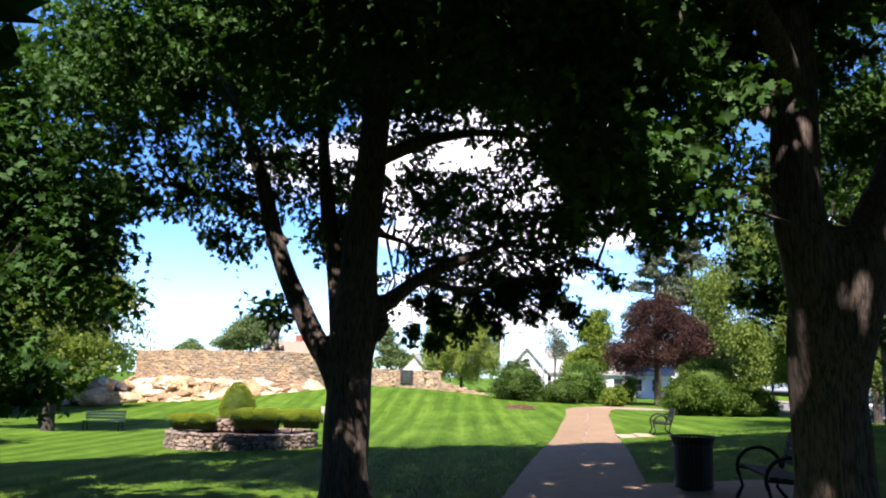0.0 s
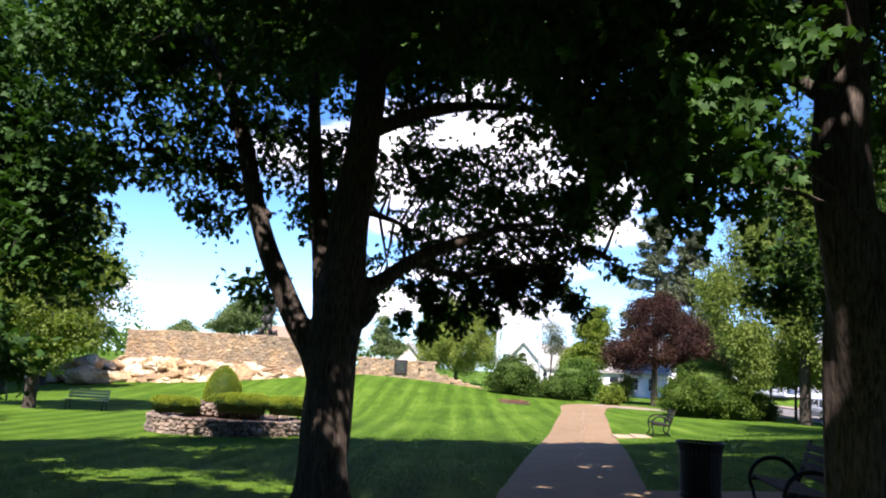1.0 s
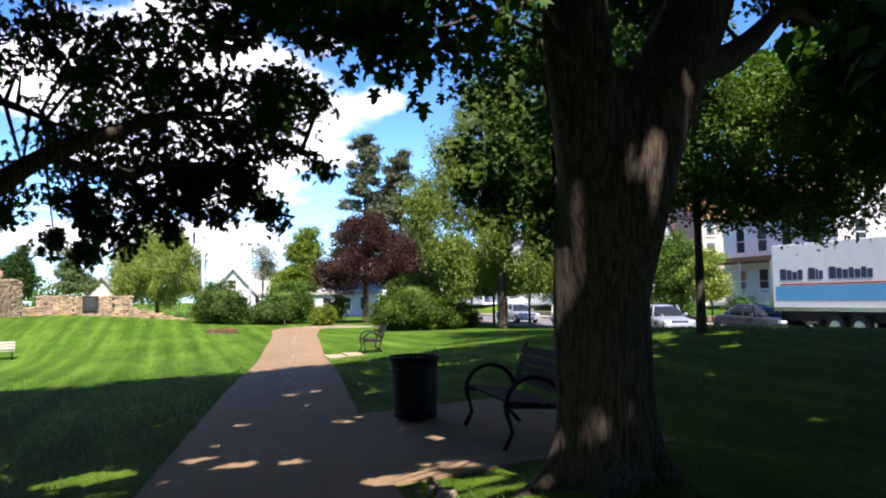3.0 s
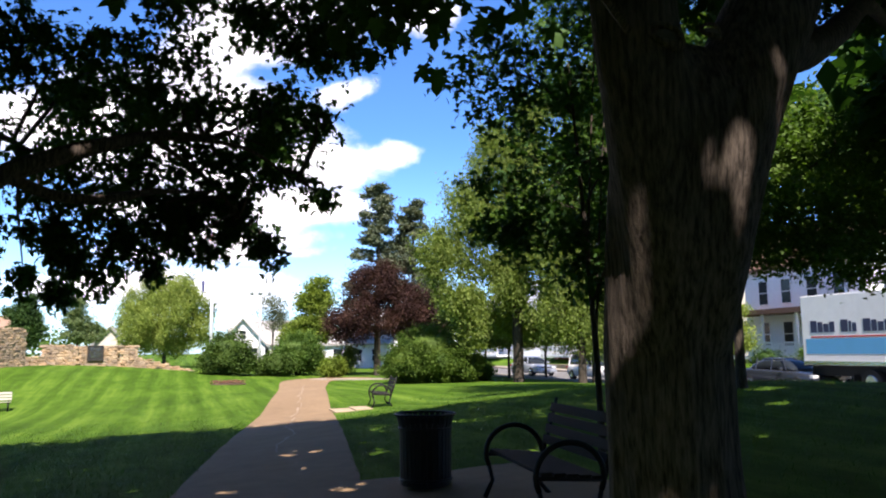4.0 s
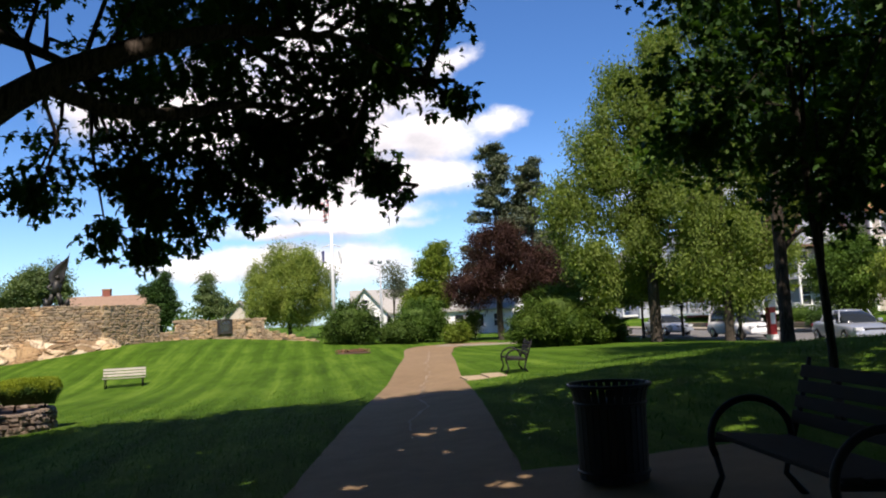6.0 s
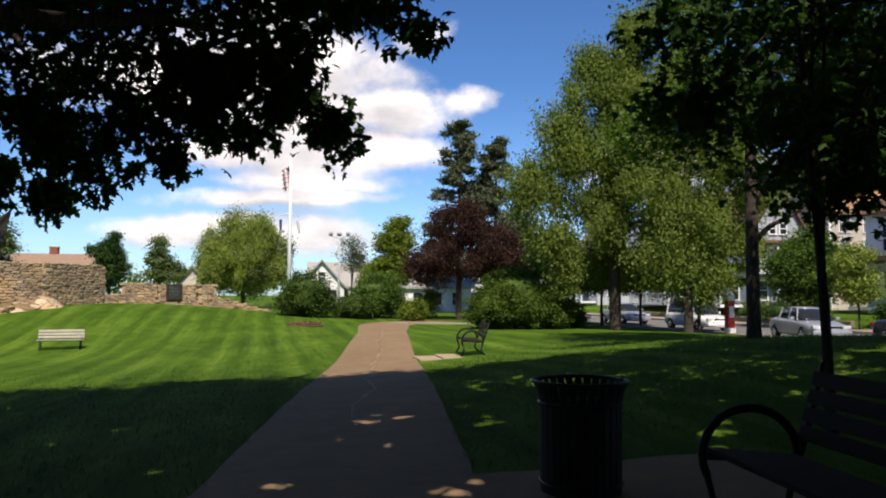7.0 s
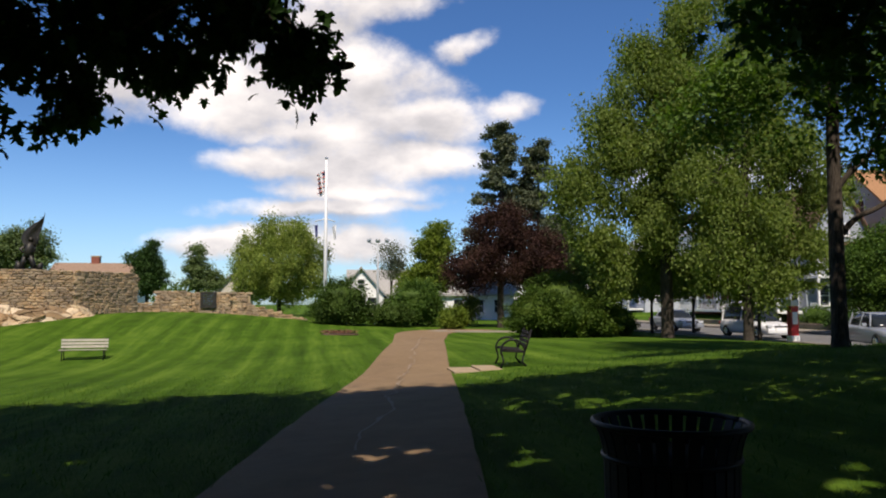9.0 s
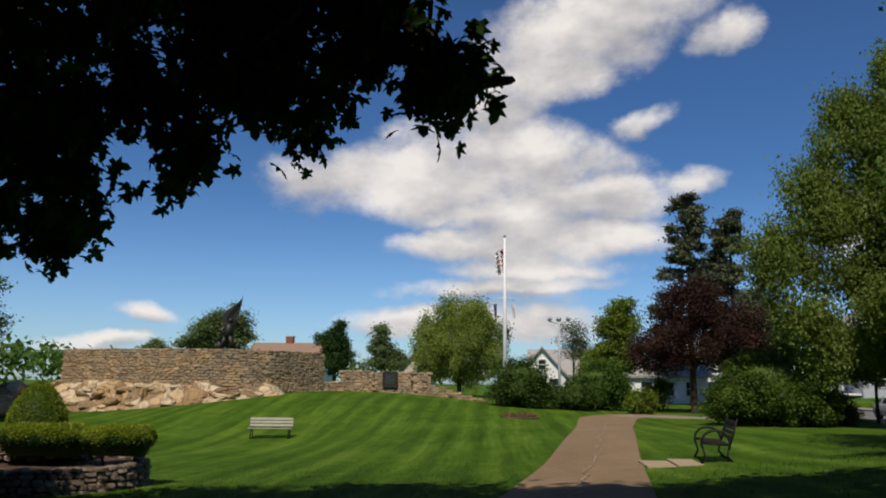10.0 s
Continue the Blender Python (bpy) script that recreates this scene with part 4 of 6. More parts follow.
simple_tree("street_side_tree", "dark-trunked tree with spreading limbs and airy leaves", 10.6, 16.4, 9, [(-1.2, .4, 2.9, 1.1, .6), (1.4, 0, 2.7, 1.3, .6), (3.3, 0, 2.5, 1.2, .55), (0, 0, 3.6, 1.6, .9), (2.2, .2, 3.2, 1.6, .8), (3.8, -.2, 3.2, 1.3, .7), (-1.5, .4, 3.9, 1.2, .8), (0, .5, 5.2, 2.2, 1.2), (2.6, 0, 4.8, 1.8, 1.1), (-.4, .5, 6.6, 1.8, 1.2), (5.0, 0, 4.0, 1.3, .9)],
            M_LEAF_MID, 22, 0.09, 820, 24, 0.15, 0.27)
tall_tree = simple_tree("street_side_tree", "tall dark-trunked tree with one low side limb", 11.0, 22.1, 15, [(0, 0, 6.4, 2.2, 1.3), (-1.8, .3, 4.9, 1.2, .8), (1.6, 0, 5.2, 1.4, .9), (0, 0, 8.6, 2.8, 1.7), (2.8, .4, 6.6, 1.5, 1.1), (0, 0, 11.2, 3.0, 1.8), (2.4, 0, 12.6, 2.2, 1.3), (1.6, .3, 4.3, 1.2, .7), (2.7, .5, 3.7, .9, .55), (-1.2, .2, 3.9, .7, .35), (.8, 0, 5.0, 1.5, .8), (-2.4, .4, 4.4, 1.0, .6), (3.6, .3, 4.8, 1.2, .8), (2.0, -.2, 4.0, 1.0, .5), (4.4, 0, 4.2, 1.0, .6), (1.2, 0, 3.6, .7, .35)],
            M_LEAF_MID, 23, 0.135, 720, 22, 0.17, 0.32)
limb("limb", [(0, 0, 2.0), (.35, -.1, 2.4), (.75, -.2, 2.6), (1.15, -.3, 2.95), (1.5, -.4, 3.6)], [.07, .055, .05, .04, .02], M_BARK_DARK, tall_tree, 2.0, 8)
limb("limb", [(0, 0, 2.9), (.3, -.1, 3.3), (.6, -.2, 3.6), (1.0, -.3, 4.4)], [.06, .05, .04, .02], M_BARK_DARK, tall_tree, 3.0, 8)
# a broad dome of drooping sprays: height, reach to either side
locust_tiers = [(3.3, -2.4, 4.6), (4.6, -4.2, 5.2), (6.0, -4.2, 5.2), (7.6, -4.0, 5.0), (9.2, -3.3, 4.9), (10.8, -2.0, 4.9), (12.4, -.7, 4.8), (14.0, .6, 4.7), (15.6, 1.9, 4.6), (17.0, 2.8, 4.4)]
lr = np.random.default_rng(310)
locust_blobs = []
for z, x0, x1 in locust_tiers:
    n = max(int((x1 - x0) / 1.35), 2)
    for k in range(n):
        x = x0 + (x1 - x0) * k / (n - 1) + lr.normal() * .25
        inner = 1 - abs(2 * k / (n - 1) - 1)
        locust_blobs.append((x, lr.choice((-1, 1)) * inner * (1.6 - .05 * z) + lr.normal() * .3, z + lr.normal() * .35, lr.uniform(.85, 1.2) + .3 * inner, lr.uniform(.8, 1.15)))
locust_blobs += [(lr.normal() * .5, lr.normal() * .5, z, 1.2, 1.0) for z in np.arange(5.0, 13.0, 1.1)]
locust_blobs += [(-3.3, .3, 6.6, 1.0, 1.0), (-2.7, -.2, 8.3, 1.1, 1.0), (-1.9, .2, 9.8, 1.0, 1.0)]
simple_tree("locust_tree", "tall light-green locust tree with feathery drooping sprays", 16.4, 42, 18, locust_blobs,
            M_LEAF_LIGHT, 31, 0.26, 2500, 26, 0.19, 0.26, droop=0.9, flat=1.7)
simple_tree("locust_tree", "light-green locust tree with a slim twin trunk", 18.6, 39, 13, [(0, 0, 5.2, 2.2, 1.4), (1.6, 0, 8.0, 2.3, 1.6), (-1.0, 0, 3.4, 1.7, 1.1), (.6, .4, 2.3, 1.6, .9), (-1.4, 0, 6.6, 1.6, 1.2), (2.8, .5, 4.2, 1.6, 1.0), (.3, 0, 10.8, 1.9, 1.3), (2.6, 0, 11.4, 1.5, 1.1), (3.6, 0, 6.4, 1.5, 1.0)],
            M_LEAF_LIGHT, 32, 0.2, 800, 28, 0.18, 0.27, droop=0.9, flat=1.6)
simple_tree("small_tree", "small fresh-green street tree", 22.4, 52, 5.5, [(0, 0, 3.4, 1.9, 1.1), (.6, 0, 4.5, 1.4, .9), (-1.0, 0, 2.7, 1.1, .6)], M_LEAF_SHRUB, 33, 0.09, 260, 24, 0.22, 0.3, group="street trees")
simple_tree("small_tree", "small fresh-green street tree", 31.6, 48.5, 4.6, [(0, 0, 3.2, 2.4, 1.7), (.3, 0, 5.0, 2.0, 1.4), (-.4, 0, 1.9, 1.8, .9), (-1.4, 0, 4.0, 1.4, 1.2)], M_LEAF_MID, 34, 0.08, 480, 24, 0.22, 0.3, group="street trees")
simple_tree("small_tree", "small fresh-green street tree", 31.5, 44.2, 5, [(0, 0, 2.6, 1.1, 1.2), (-.2, 0, 4.1, 1.0, 1.0)], M_LEAF_PALE, 36, 0.06, 120, 24, 0.22, 0.3, group="street trees")
for k, (x, y) in enumerate([(18.6, 49), (21.0, 60), (19.2, 70)]):
    simple_tree("small_tree", "small fresh-green street tree", x, y, 5, [(0, 0, 3.0, 1.7, 1.0), (.5, 0, 4.1, 1.3, .8), (-.8, 0, 2.3, 1.1, .6)], M_LEAF_SHRUB, 37 + k * 20, 0.08, 160, 22, 0.22, 0.3, group="street trees")
simple_tree("small_tree", "small fresh-green street tree with a wide low crown", 20.4, 41.3, 5, [(0, 0, 3.2, 2.3, .35), (-1.2, .2, 2.5, 1.5, .3), (1.3, 0, 2.6, 1.5, .3), (.2, 0, 4.0, 1.8, .35), (-.6, 0, 4.7, 1.2, .3), (.5, 0, 5.3, .9, .3), (-1.6, 0, 3.5, 1.0, .3), (1.9, 0, 3.3, .9, .25)], M_LEAF_SHRUB, 39, 0.08, 420, 22, 0.17, 0.24, group="street trees", flat=.35, shell=.1)
simple_tree("street_tree", "round dark-green street tree", 19.5, 62, 7, [(0, 0, 4.4, 2.6, 1.7), (1.0, 0, 5.8, 1.8, 1.1)], M_LEAF_DARK, 35, 0.2, 300, 24, 0.26, 0.35, group="street trees")

# trees and bushes beyond the lawn
simple_tree("purple_leaf_tree", "round purple-leaved ornamental tree with a short dark trunk", 12.1, 58, 8.6, [(0, 0, 4.4, 3.7, 1.9), (.1, 0, 6.2, 3.0, 1.6), (-1.9, 0, 3.3, 2.2, 1.2), (2.4, 0, 3.9, 2.7, 1.6), (.2, 0, 7.2, 1.9, 1.0), (-2.6, 0, 3.9, 1.1, .9), (3.6, .3, 5.2, 1.3, 1.2)],
            M_LEAF_RED, 41, 0.2, 1000, 26, 0.17, 0.28, flat=1.1)
simple_tree("green_tree", "bright green upright tree behind the bushes", 8.4, 66, 7.8, [(0, 0, 3.6, 2.0, 1.8), (.4, 0, 5.6, 1.5, 1.3), (-.9, 0, 2.8, 1.5, 1.2), (.6, 0, 6.9, .8, .7)], M_LEAF_SHRUB, 42, 0.14, 420, 26, 0.24, 0.32)
simple_tree("willow_tree", "rounded pale-green tree with fine drooping leaves", -2.4, 64, 7.2, [(0, 0, 4.0, 3.2, 2.1), (.2, 0, 5.7, 2.4, 1.4), (-1.9, 0, 2.6, 1.7, 1.4), (1.9, 0, 2.6, 1.6, 1.4), (0, 0, 1.8, 2.2, 1.0), (-2.2, 0, 4.3, 1.3, 1.2), (2.3, 0, 4.3, 1.3, 1.2)], M_LEAF_PALE, 43, 0.13, 900, 28, 0.17, 0.26, droop=0.9, flat=1.3)
simple_tree("evergreen_tree", "small dark evergreen with pointed tips", -13.9, 75, 6.2, [(0, 0, 2.6, 1.7, 1.5), (0, 0, 4.0, 1.2, 1.2), (.3, 0, 5.3, .45, .9), (-1.2, 0, 4.2, .35, .6)], M_LEAF_DARK, 44, 0.14, 420, 26, 0.22, 0.26, group="background trees")
simple_tree("green_tree", "loose blue-green young tree", -10.4, 78, 6.2, [(0, 0, 3.0, 1.6, 1.5), (-.2, 0, 4.8, .9, 1.1), (1.4, 0, 2.6, 1.0, .9)], M_LEAF_BLUE, 45, 0.1, 220, 22, 0.24, 0.3, group="background trees")
simple_tree("green_tree", "round green tree behind the stone wall", -22.0, 70, 7.9, [(0, 0, 5.2, 2.5, 1.8), (-1.5, 0, 4.2, 1.8, 1.2), (1.2, 0, 4.4, 1.7, 1.3)], M_LEAF_BLUE, 46, 0.2, 420, 26, 0.24, 0.34, group="background trees")
simple_tree("green_tree", "low tree behind the stone wall", -28.5, 72, 5.2, [(0, 0, 3.6, 1.5, 1.1)], M_LEAF_BLUE, 47, 0.14, 160, 24, 0.24, 0.3, group="background trees")


def pine(x, y, height, seed, width):
    rng = np.random.default_rng(seed)
    root = thing("pine_tree", "tall dark pine with layered open branches", "tree", "background trees", m=pose(x, y, land(x, y)))
    trunk_part([(0, 0, -.2), (0, 0, height * .3), (.1, 0, height * .7), (0, 0, height)], [.3, .25, .14, .03], M_BARK_DARK, root, 4, .3, seed, 12)
    cl = []
    for k in range(46):
        h = height * (0.28 + 0.72 * (k + rng.random()) / 46)
        a = rng.uniform(0, 2 * math.pi)
        r = width * (1.08 - h / height) ** 0.8 * rng.uniform(0.55, 1.1) + 0.25
        end = (r * math.cos(a), r * math.sin(a), h + 0.18 * r)
        if k % 2 == 0:
            limb("limb", [(0, 0, h - 0.15 * r), (end[0] * .5, end[1] * .5, h - .05 * r), end], [.07, .05, .015], M_BARK_DARK, root, k, 6)
        for f in (0.45, 0.75, 1.0):
            cl += [(end[0] * f + rng.normal() * .2, end[1] * f + rng.normal() * .2, h + .12 * r * f, 0.55, 0.3)] * 1
    me, _ = foliage("crown", cl, 900, 30, 0.28, 0.25, M_LEAF_PINE, rng, OVAL, 0.2, -0.2, 0.5)
    tagged(part("crown", me, M_LEAF_PINE, root), kind="stuff")


simple_tree("green_tree", "grey-green tree between the pines and the locust", 18.4, 67, 9, [(0, 0, 5.0, 2.4, 2.0), (.2, 0, 7.2, 1.7, 1.5), (-.6, 0, 3.0, 2.3, 1.4), (1.6, 0, 4.0, 1.6, 1.4)], M_LEAF_PINE, 48, 0.16, 460, 26, 0.24, 0.34, group="background trees")
pine(15.9, 76, 17.4, 51, 4.0)
pine(19.6, 77, 16.2, 52, 3.8)
simple_tree("bare_tree", "thin grey-leaved tree beyond the bushes", 6.6, 82, 8, [(0, 0, 6.0, 1.7, 1.6), (.3, 0, 4.6, 1.4, 1.2)], M_LEAF_PINE, 53, 0.1, 130, 14, 0.22, 0.4, group="background trees")
# left-hand trees
simple_tree("park_tree", "broad leafy park tree with low sunlit leaves", -10.0, 12.4, 9, [(0, 0, 5.4, 3.0, 1.9), (3.2, -1.2, 1.9, .7, .7), (2.5, -.8, 2.9, .9, .9), (3.3, -.2, 3.6, 1.0, .9), (3.0, 0, 4.8, 1.4, 1.0), (1.3, .6, 4.6, 1.6, 1.1), (.4, -.6, 2.6, 1.4, .9), (2.3, .2, 5.6, 1.5, 1.0), (-1.8, 0, 4.0, 1.8, 1.2), (.6, 0, 7.2, 2.4, 1.3), (.8, -1.6, 3.4, 1.2, 1.0), (-.4, .8, 1.9, .9, .7)],
            M_LEAF, 61, 0.22, 820, 28, 0.155, 0.22, template=MAPLE)
simple_tree("park_tree", "leafy tree with light yellow-green crown", -17.5, 30.5, 9.5, [(0, 0, 4.6, 3.0, 1.9), (1.8, -.4, 3.2, 1.6, 1.2), (2.2, 0, 5.4, 1.5, 1.1), (0, 0, 7.2, 2.4, 1.6), (-2, 0, 3.6, 2, 1.4), (.6, -.6, 2.1, 1.2, .8)], M_LEAF_LIGHT, 62, 0.22, 640, 26, 0.2, 0.32)
simple_tree("park_tree", "dark green tree at the lawn's edge", -26.2, 46, 9, [(0, 0, 4.6, 2.5, 1.8), (0, 0, 6.6, 2.0, 1.4), (1.0, 0, 3.0, 1.3, 1.0), (-1.6, 0, 3.0, 1.8, 1.2)], M_LEAF_MID, 63, 0.2, 480, 24, 0.22, 0.34)
# trees added round the walker, mostly out of view, to shade the foreground
shade = simple_tree("shade_maple_tree", "broad maple with a dense crown, added for its shade", -5.5, 3.5, 10, [(0, 0, 5.8, 3.6, 1.7), (1.8, .6, 6.4, 2.4, 1.4), (-1.8, -.4, 6.2, 2.4, 1.4), (0, 0, 8.0, 2.8, 1.5), (.6, -1.8, 5.4, 2.0, 1.1), (-.8, 1.8, 5.4, 2.0, 1.1)],
                    M_LEAF, 70, 0.26, 440, 20, 0.62, 0.4, bark_mat=M_BARK)
shade_places = [(x, y, 67 * k + 40, 1.0) for k, (x, y) in enumerate([(-1.5, -3.5), (6.1, 0.2), (-11.5, 4.0), (15.0, 4.0), (2.8, -8.0), (15.0, 12.5), (-8.5, -4.5), (9.5, -6.0), (-17.0, 9.5), (-4.5, -12.0), (-19.5, 18.0), (17.0, -1.0), (-31.5, 43.0), (-27.5, 36.5), (-34, 50), (17.5, 17.5), (11.5, 1.5), (-2.9, 1.7), (-26, 41.5), (5.0, -2.8)])]
shade_places += [(x, y, 50 * k, s) for k, (x, y, s) in enumerate([(8.0, 3.0, 1.4), (13.0, 6.5, 1.4), (-13.5, -2.0, 1.4), (18.0, 6.0, 1.3), (9.0, -12.0, 1.4)])]
shade_trees = [shade] + [copy_thing(shade, pose(x, y, land(x, y), 0, 0, turn) @ Matrix.Diagonal((s, s, s, 1))) for x, y, turn, s in shade_places]
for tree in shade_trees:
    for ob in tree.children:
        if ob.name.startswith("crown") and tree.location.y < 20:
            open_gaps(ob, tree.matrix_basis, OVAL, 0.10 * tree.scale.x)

shrub("round_bush", "clipped round dark-green bush", 1.85, 54, [(0, 0, 1.35, 1.7, 1.5), (-.6, 0, .8, 1.3, .9), (.7, 0, .8, 1.2, .9)], M_LEAF_YEW, 81, 420, 26, 0.14, 0.15)
shrub("low_bush", "low rounded olive-green bush", 4.9, 55, [(0, 0, .75, 1.35, .8), (-.5, 0, .6, 1.0, .6)], M_LEAF_YEW, 82, 240, 24, 0.13, 0.15)
shrub("bush", "spreading mid-green bush beyond the path", 6.4, 57.5, [(0, 0, 1.5, 1.9, 1.5), (1.0, 0, 1.0, 1.3, 1.1)], M_LEAF_MID, 83, 340, 24, 0.15, 0.18)
shrub("small_bush", "small yellow-green bush beside the path", 8.4, 54, [(0, 0, .65, .9, .75)], M_LEAF_SHRUB, 84, 150, 24, 0.12, 0.13)
shrub("large_bush", "large spreading light-green bush", 12.2, 44.3, [(0, 0, 1.45, 2.5, 2.0), (-1.3, 0, 1.0, 1.6, 1.3), (1.3, .2, 1.0, 1.7, 1.3), (2.8, .2, 1.2, .4, .3), (.3, -.5, .9, 2.3, 1.2)], M_LEAF_BUSH, 85, 1300, 30, 0.12, 0.11)
shrub("bush", "loose light-green bush by the trunk", 10.2, 60, [(0, 0, .9, .9, .8), (.3, 0, 1.5, .5, .5)], M_LEAF_LIGHT, 86, 110, 20, 0.14, 0.2)
shrub("bush", "low green bush beside the street", 15.6, 46, [(0, 0, .5, .9, .6)], M_LEAF_MID, 87, 110, 22, 0.13, 0.15)

# woods on the horizon
rng = np.random.default_rng(99)
far = []
for a in np.linspace(-75, 75, 90):
    d = 190 + 40 * math.sin(a * 0.21) + rng.uniform(-15, 15)
    if -20 < a < 20:
        d += 60
    far.append((d * math.sin(radians(a)), 20 + d * math.cos(radians(a)), 3.2 + rng.uniform(0, 2.2), 6.5, 4.2))
me, _ = foliage("far_woods", far, 1500, 16, 1.5, 1.3, M_LEAF_MID, rng, OVAL)
tagged(new("far_woods", me), "distant green woods along the horizon", "woods", kind="stuff")

# dense unseen belt behind and beside the walk, added to block low skylight
belt = [(x, -26 + 3 * math.sin(x), 4.2, 4.2, 4.6) for x in range(-42, 46, 4)] + [(-40 + 2 * math.sin(y), y, 4.2, 3.8, 4.6) for y in range(-24, 30, 4)]
me, _ = foliage("tree_belt", belt, 1500, 14, 1.3, 0.9, M_LEAF_MID, rng, OVAL)
tagged(new("tree_belt", me), "dense unseen belt of trees added to block low skylight", "woods", kind="stuff")

# ---- stone pieces ----
def stone_meshes(mat, count, seed, rough=0.16, flat=1.0):
    rng = np.random.default_rng(seed)
    out = []
    for k in range(count):
        bm = bmesh.new()
        made = bmesh.ops.create_cube(bm, size=1.0)["verts"]
        bmesh.ops.bevel(bm, geom=list(bm.edges), offset=0.2, segments=1, affect="EDGES")
        for v in bm.verts:
            v.co += Vector(rng.normal(size=3)) * rough * 0.3
        out.append(mesh_of(bm, "stone", mat))
    return out


def boulder_meshes(mat, count, seed):
    """Broken, flat-sided blocks."""
    r = np.random.default_rng(seed)
    out = []
    for k in range(count):
        bm = bmesh.new()
        pts = r.normal(size=(26, 3))
        pts /= np.linalg.norm(pts, axis=1)[:, None] ** 0.8
        for p in pts:
            bm.verts.new((p[0] * .46, p[1] * .46, max(p[2] * .46, -.3)))
        bmesh.ops.convex_hull(bm, input=bm.verts)
        bmesh.ops.delete(bm, geom=[v for v in bm.verts if not v.link_faces], context="VERTS")
        bmesh.ops.bevel(bm, geom=list(bm.edges), offset=0.025, segments=1, affect="EDGES")
        out.append(mesh_of(bm, "boulder", mat))
    return out


def lay_stones(parent, place, length, z0, z1, meshes, rng, w, h, depth, name="stone"):
    """Courses of stones; place(s) gives the point at s metres along the wall and its outward turn."""
    z = z0
    count = 0
    while z < z1(0) + 5 and count < 900:
        hh = h * rng.uniform(0.75, 1.3)
        s = rng.uniform(-w, 0)
        any_laid = False
        while s < length:
            ww = w * rng.uniform(0.6, 1.5)
            c = s + ww / 2
            if 0 < c < length and z + hh * 0.6 < z1(c):
                p, a = place(c)
                ob = new(name, meshes[rng.integers(len(meshes))])
                ob.parent = parent
                ob.matrix_basis = pose(p[0], p[1], z + hh / 2 + rng.normal() * .012, rng.normal() * 3, rng.normal() * 3.5, math.degrees(a) + rng.normal() * 4) @ Matrix.Diagonal((ww * rng.uniform(.9, 1.02), depth * rng.uniform(0.8, 1.25), hh * rng.uniform(.85, 1.08), 1))
                any_laid = True
                count += 1
            s += ww
        z += hh
        if not any_laid:
            break
    return count


# ---- round stone wall on its rock ledge ----
WALL_C, WALL_R = Vector((-17.0, 63.2)), 13.0
A0, A1 = math.atan2(52.4 - 63.2, -24.6 + 17.0), radians(-67.0)


def wall_arc(s, off=0.0):
    a = A0 + s / WALL_R
    return (WALL_C.x + (WALL_R + off) * math.cos(a), WALL_C.y + (WALL_R + off) * math.sin(a)), a + math.pi / 2


WALL_LEN = WALL_R * (A1 - A0)
stone_wall = thing("stone_wall", "long curved wall of tan fieldstone above a rock ledge", "stone wall", kind="structure")


def arc_body(r0, r1, z0, z1, a0, a1, steps=40):
    bm = bmesh.new()
    rings = []
    for k in range(steps + 1):
        a = a0 + (a1 - a0) * k / steps
        rings.append([bm.verts.new((WALL_C.x + r * math.cos(a), WALL_C.y + r * math.sin(a), z)) for r, z in ((r0, z0), (r1, z0), (r1, z1), (r0, z1))])
    for a, b in zip(rings, rings[1:]):
        for k in range(4):
            bm.faces.new((a[k], a[(k + 1) % 4], b[(k + 1) % 4], b[k]))
    bm.faces.new(rings[0]), bm.faces.new(list(reversed(rings[-1])))
    return bm


part("wall_core", arc_body(WALL_R - 0.5, WALL_R - 0.06, -1.2, 2.86, A0, A1), M_MORTAR, stone_wall)
part("terrace_fill", arc_body(2.0, WALL_R - 0.5, -1.2, 2.55, A0, A1), M_GRASS, stone_wall, "grassed top behind the wall")
rng = np.random.default_rng(5)
TAN = stone_meshes(M_STONE, 7, 3)
lay_stones(stone_wall, lambda s: wall_arc(s, -0.045), WALL_LEN, 1.0, lambda s: 2.95 + 0.06 * noise.noise((s * .8, 0, 0)), TAN, rng, 0.34, 0.125, 0.16)
# short return of the wall at its end
end_p, end_a = wall_arc(WALL_LEN)
back = Vector((0.56, 0.83)).normalized()
part("return_core", one_box(0, 4.0, -.2, .2, -1.0, 2.85, 0.02, pose(end_p[0], end_p[1], 0, 0, 0, math.degrees(math.atan2(back.y, back.x)))), M_MORTAR, stone_wall)
lay_stones(stone_wall, lambda s: ((end_p[0] + back.x * s + .16 * back.y, end_p[1] + back.y * s - .16 * back.x), math.atan2(back.y, back.x)), 4.0, 0.5, lambda s: 2.93, TAN, rng, 0.36, 0.14, 0.16)

ROCKS = boulder_meshes(M_ROCK, 9, 4)


def ledge_z(s, off):
    """Height of the bare rock below the wall: s metres along, off metres out."""
    (x, y), a = wall_arc(s, off)
    f = min(max(s / WALL_LEN, 0), 1)
    foot = 1.7 - 0.8 * f
    t = min(max(off / foot, 0), 1.3)
    g = land(x, y)
    top = 1.15 - .9 * step01(0, -2.6, s) - .7 * step01(WALL_LEN, WALL_LEN + 1.5, s)
    step = .16 * noise.noise((s * .7, off * 1.6, 2.0))
    return g - .1 + (top - g + .1) * (1 - t ** 1.3) + step * (1 - t)


ledge = thing("rock_ledge", "pale sunlit natural rock ledge with broken boulders", "rock", kind="structure")
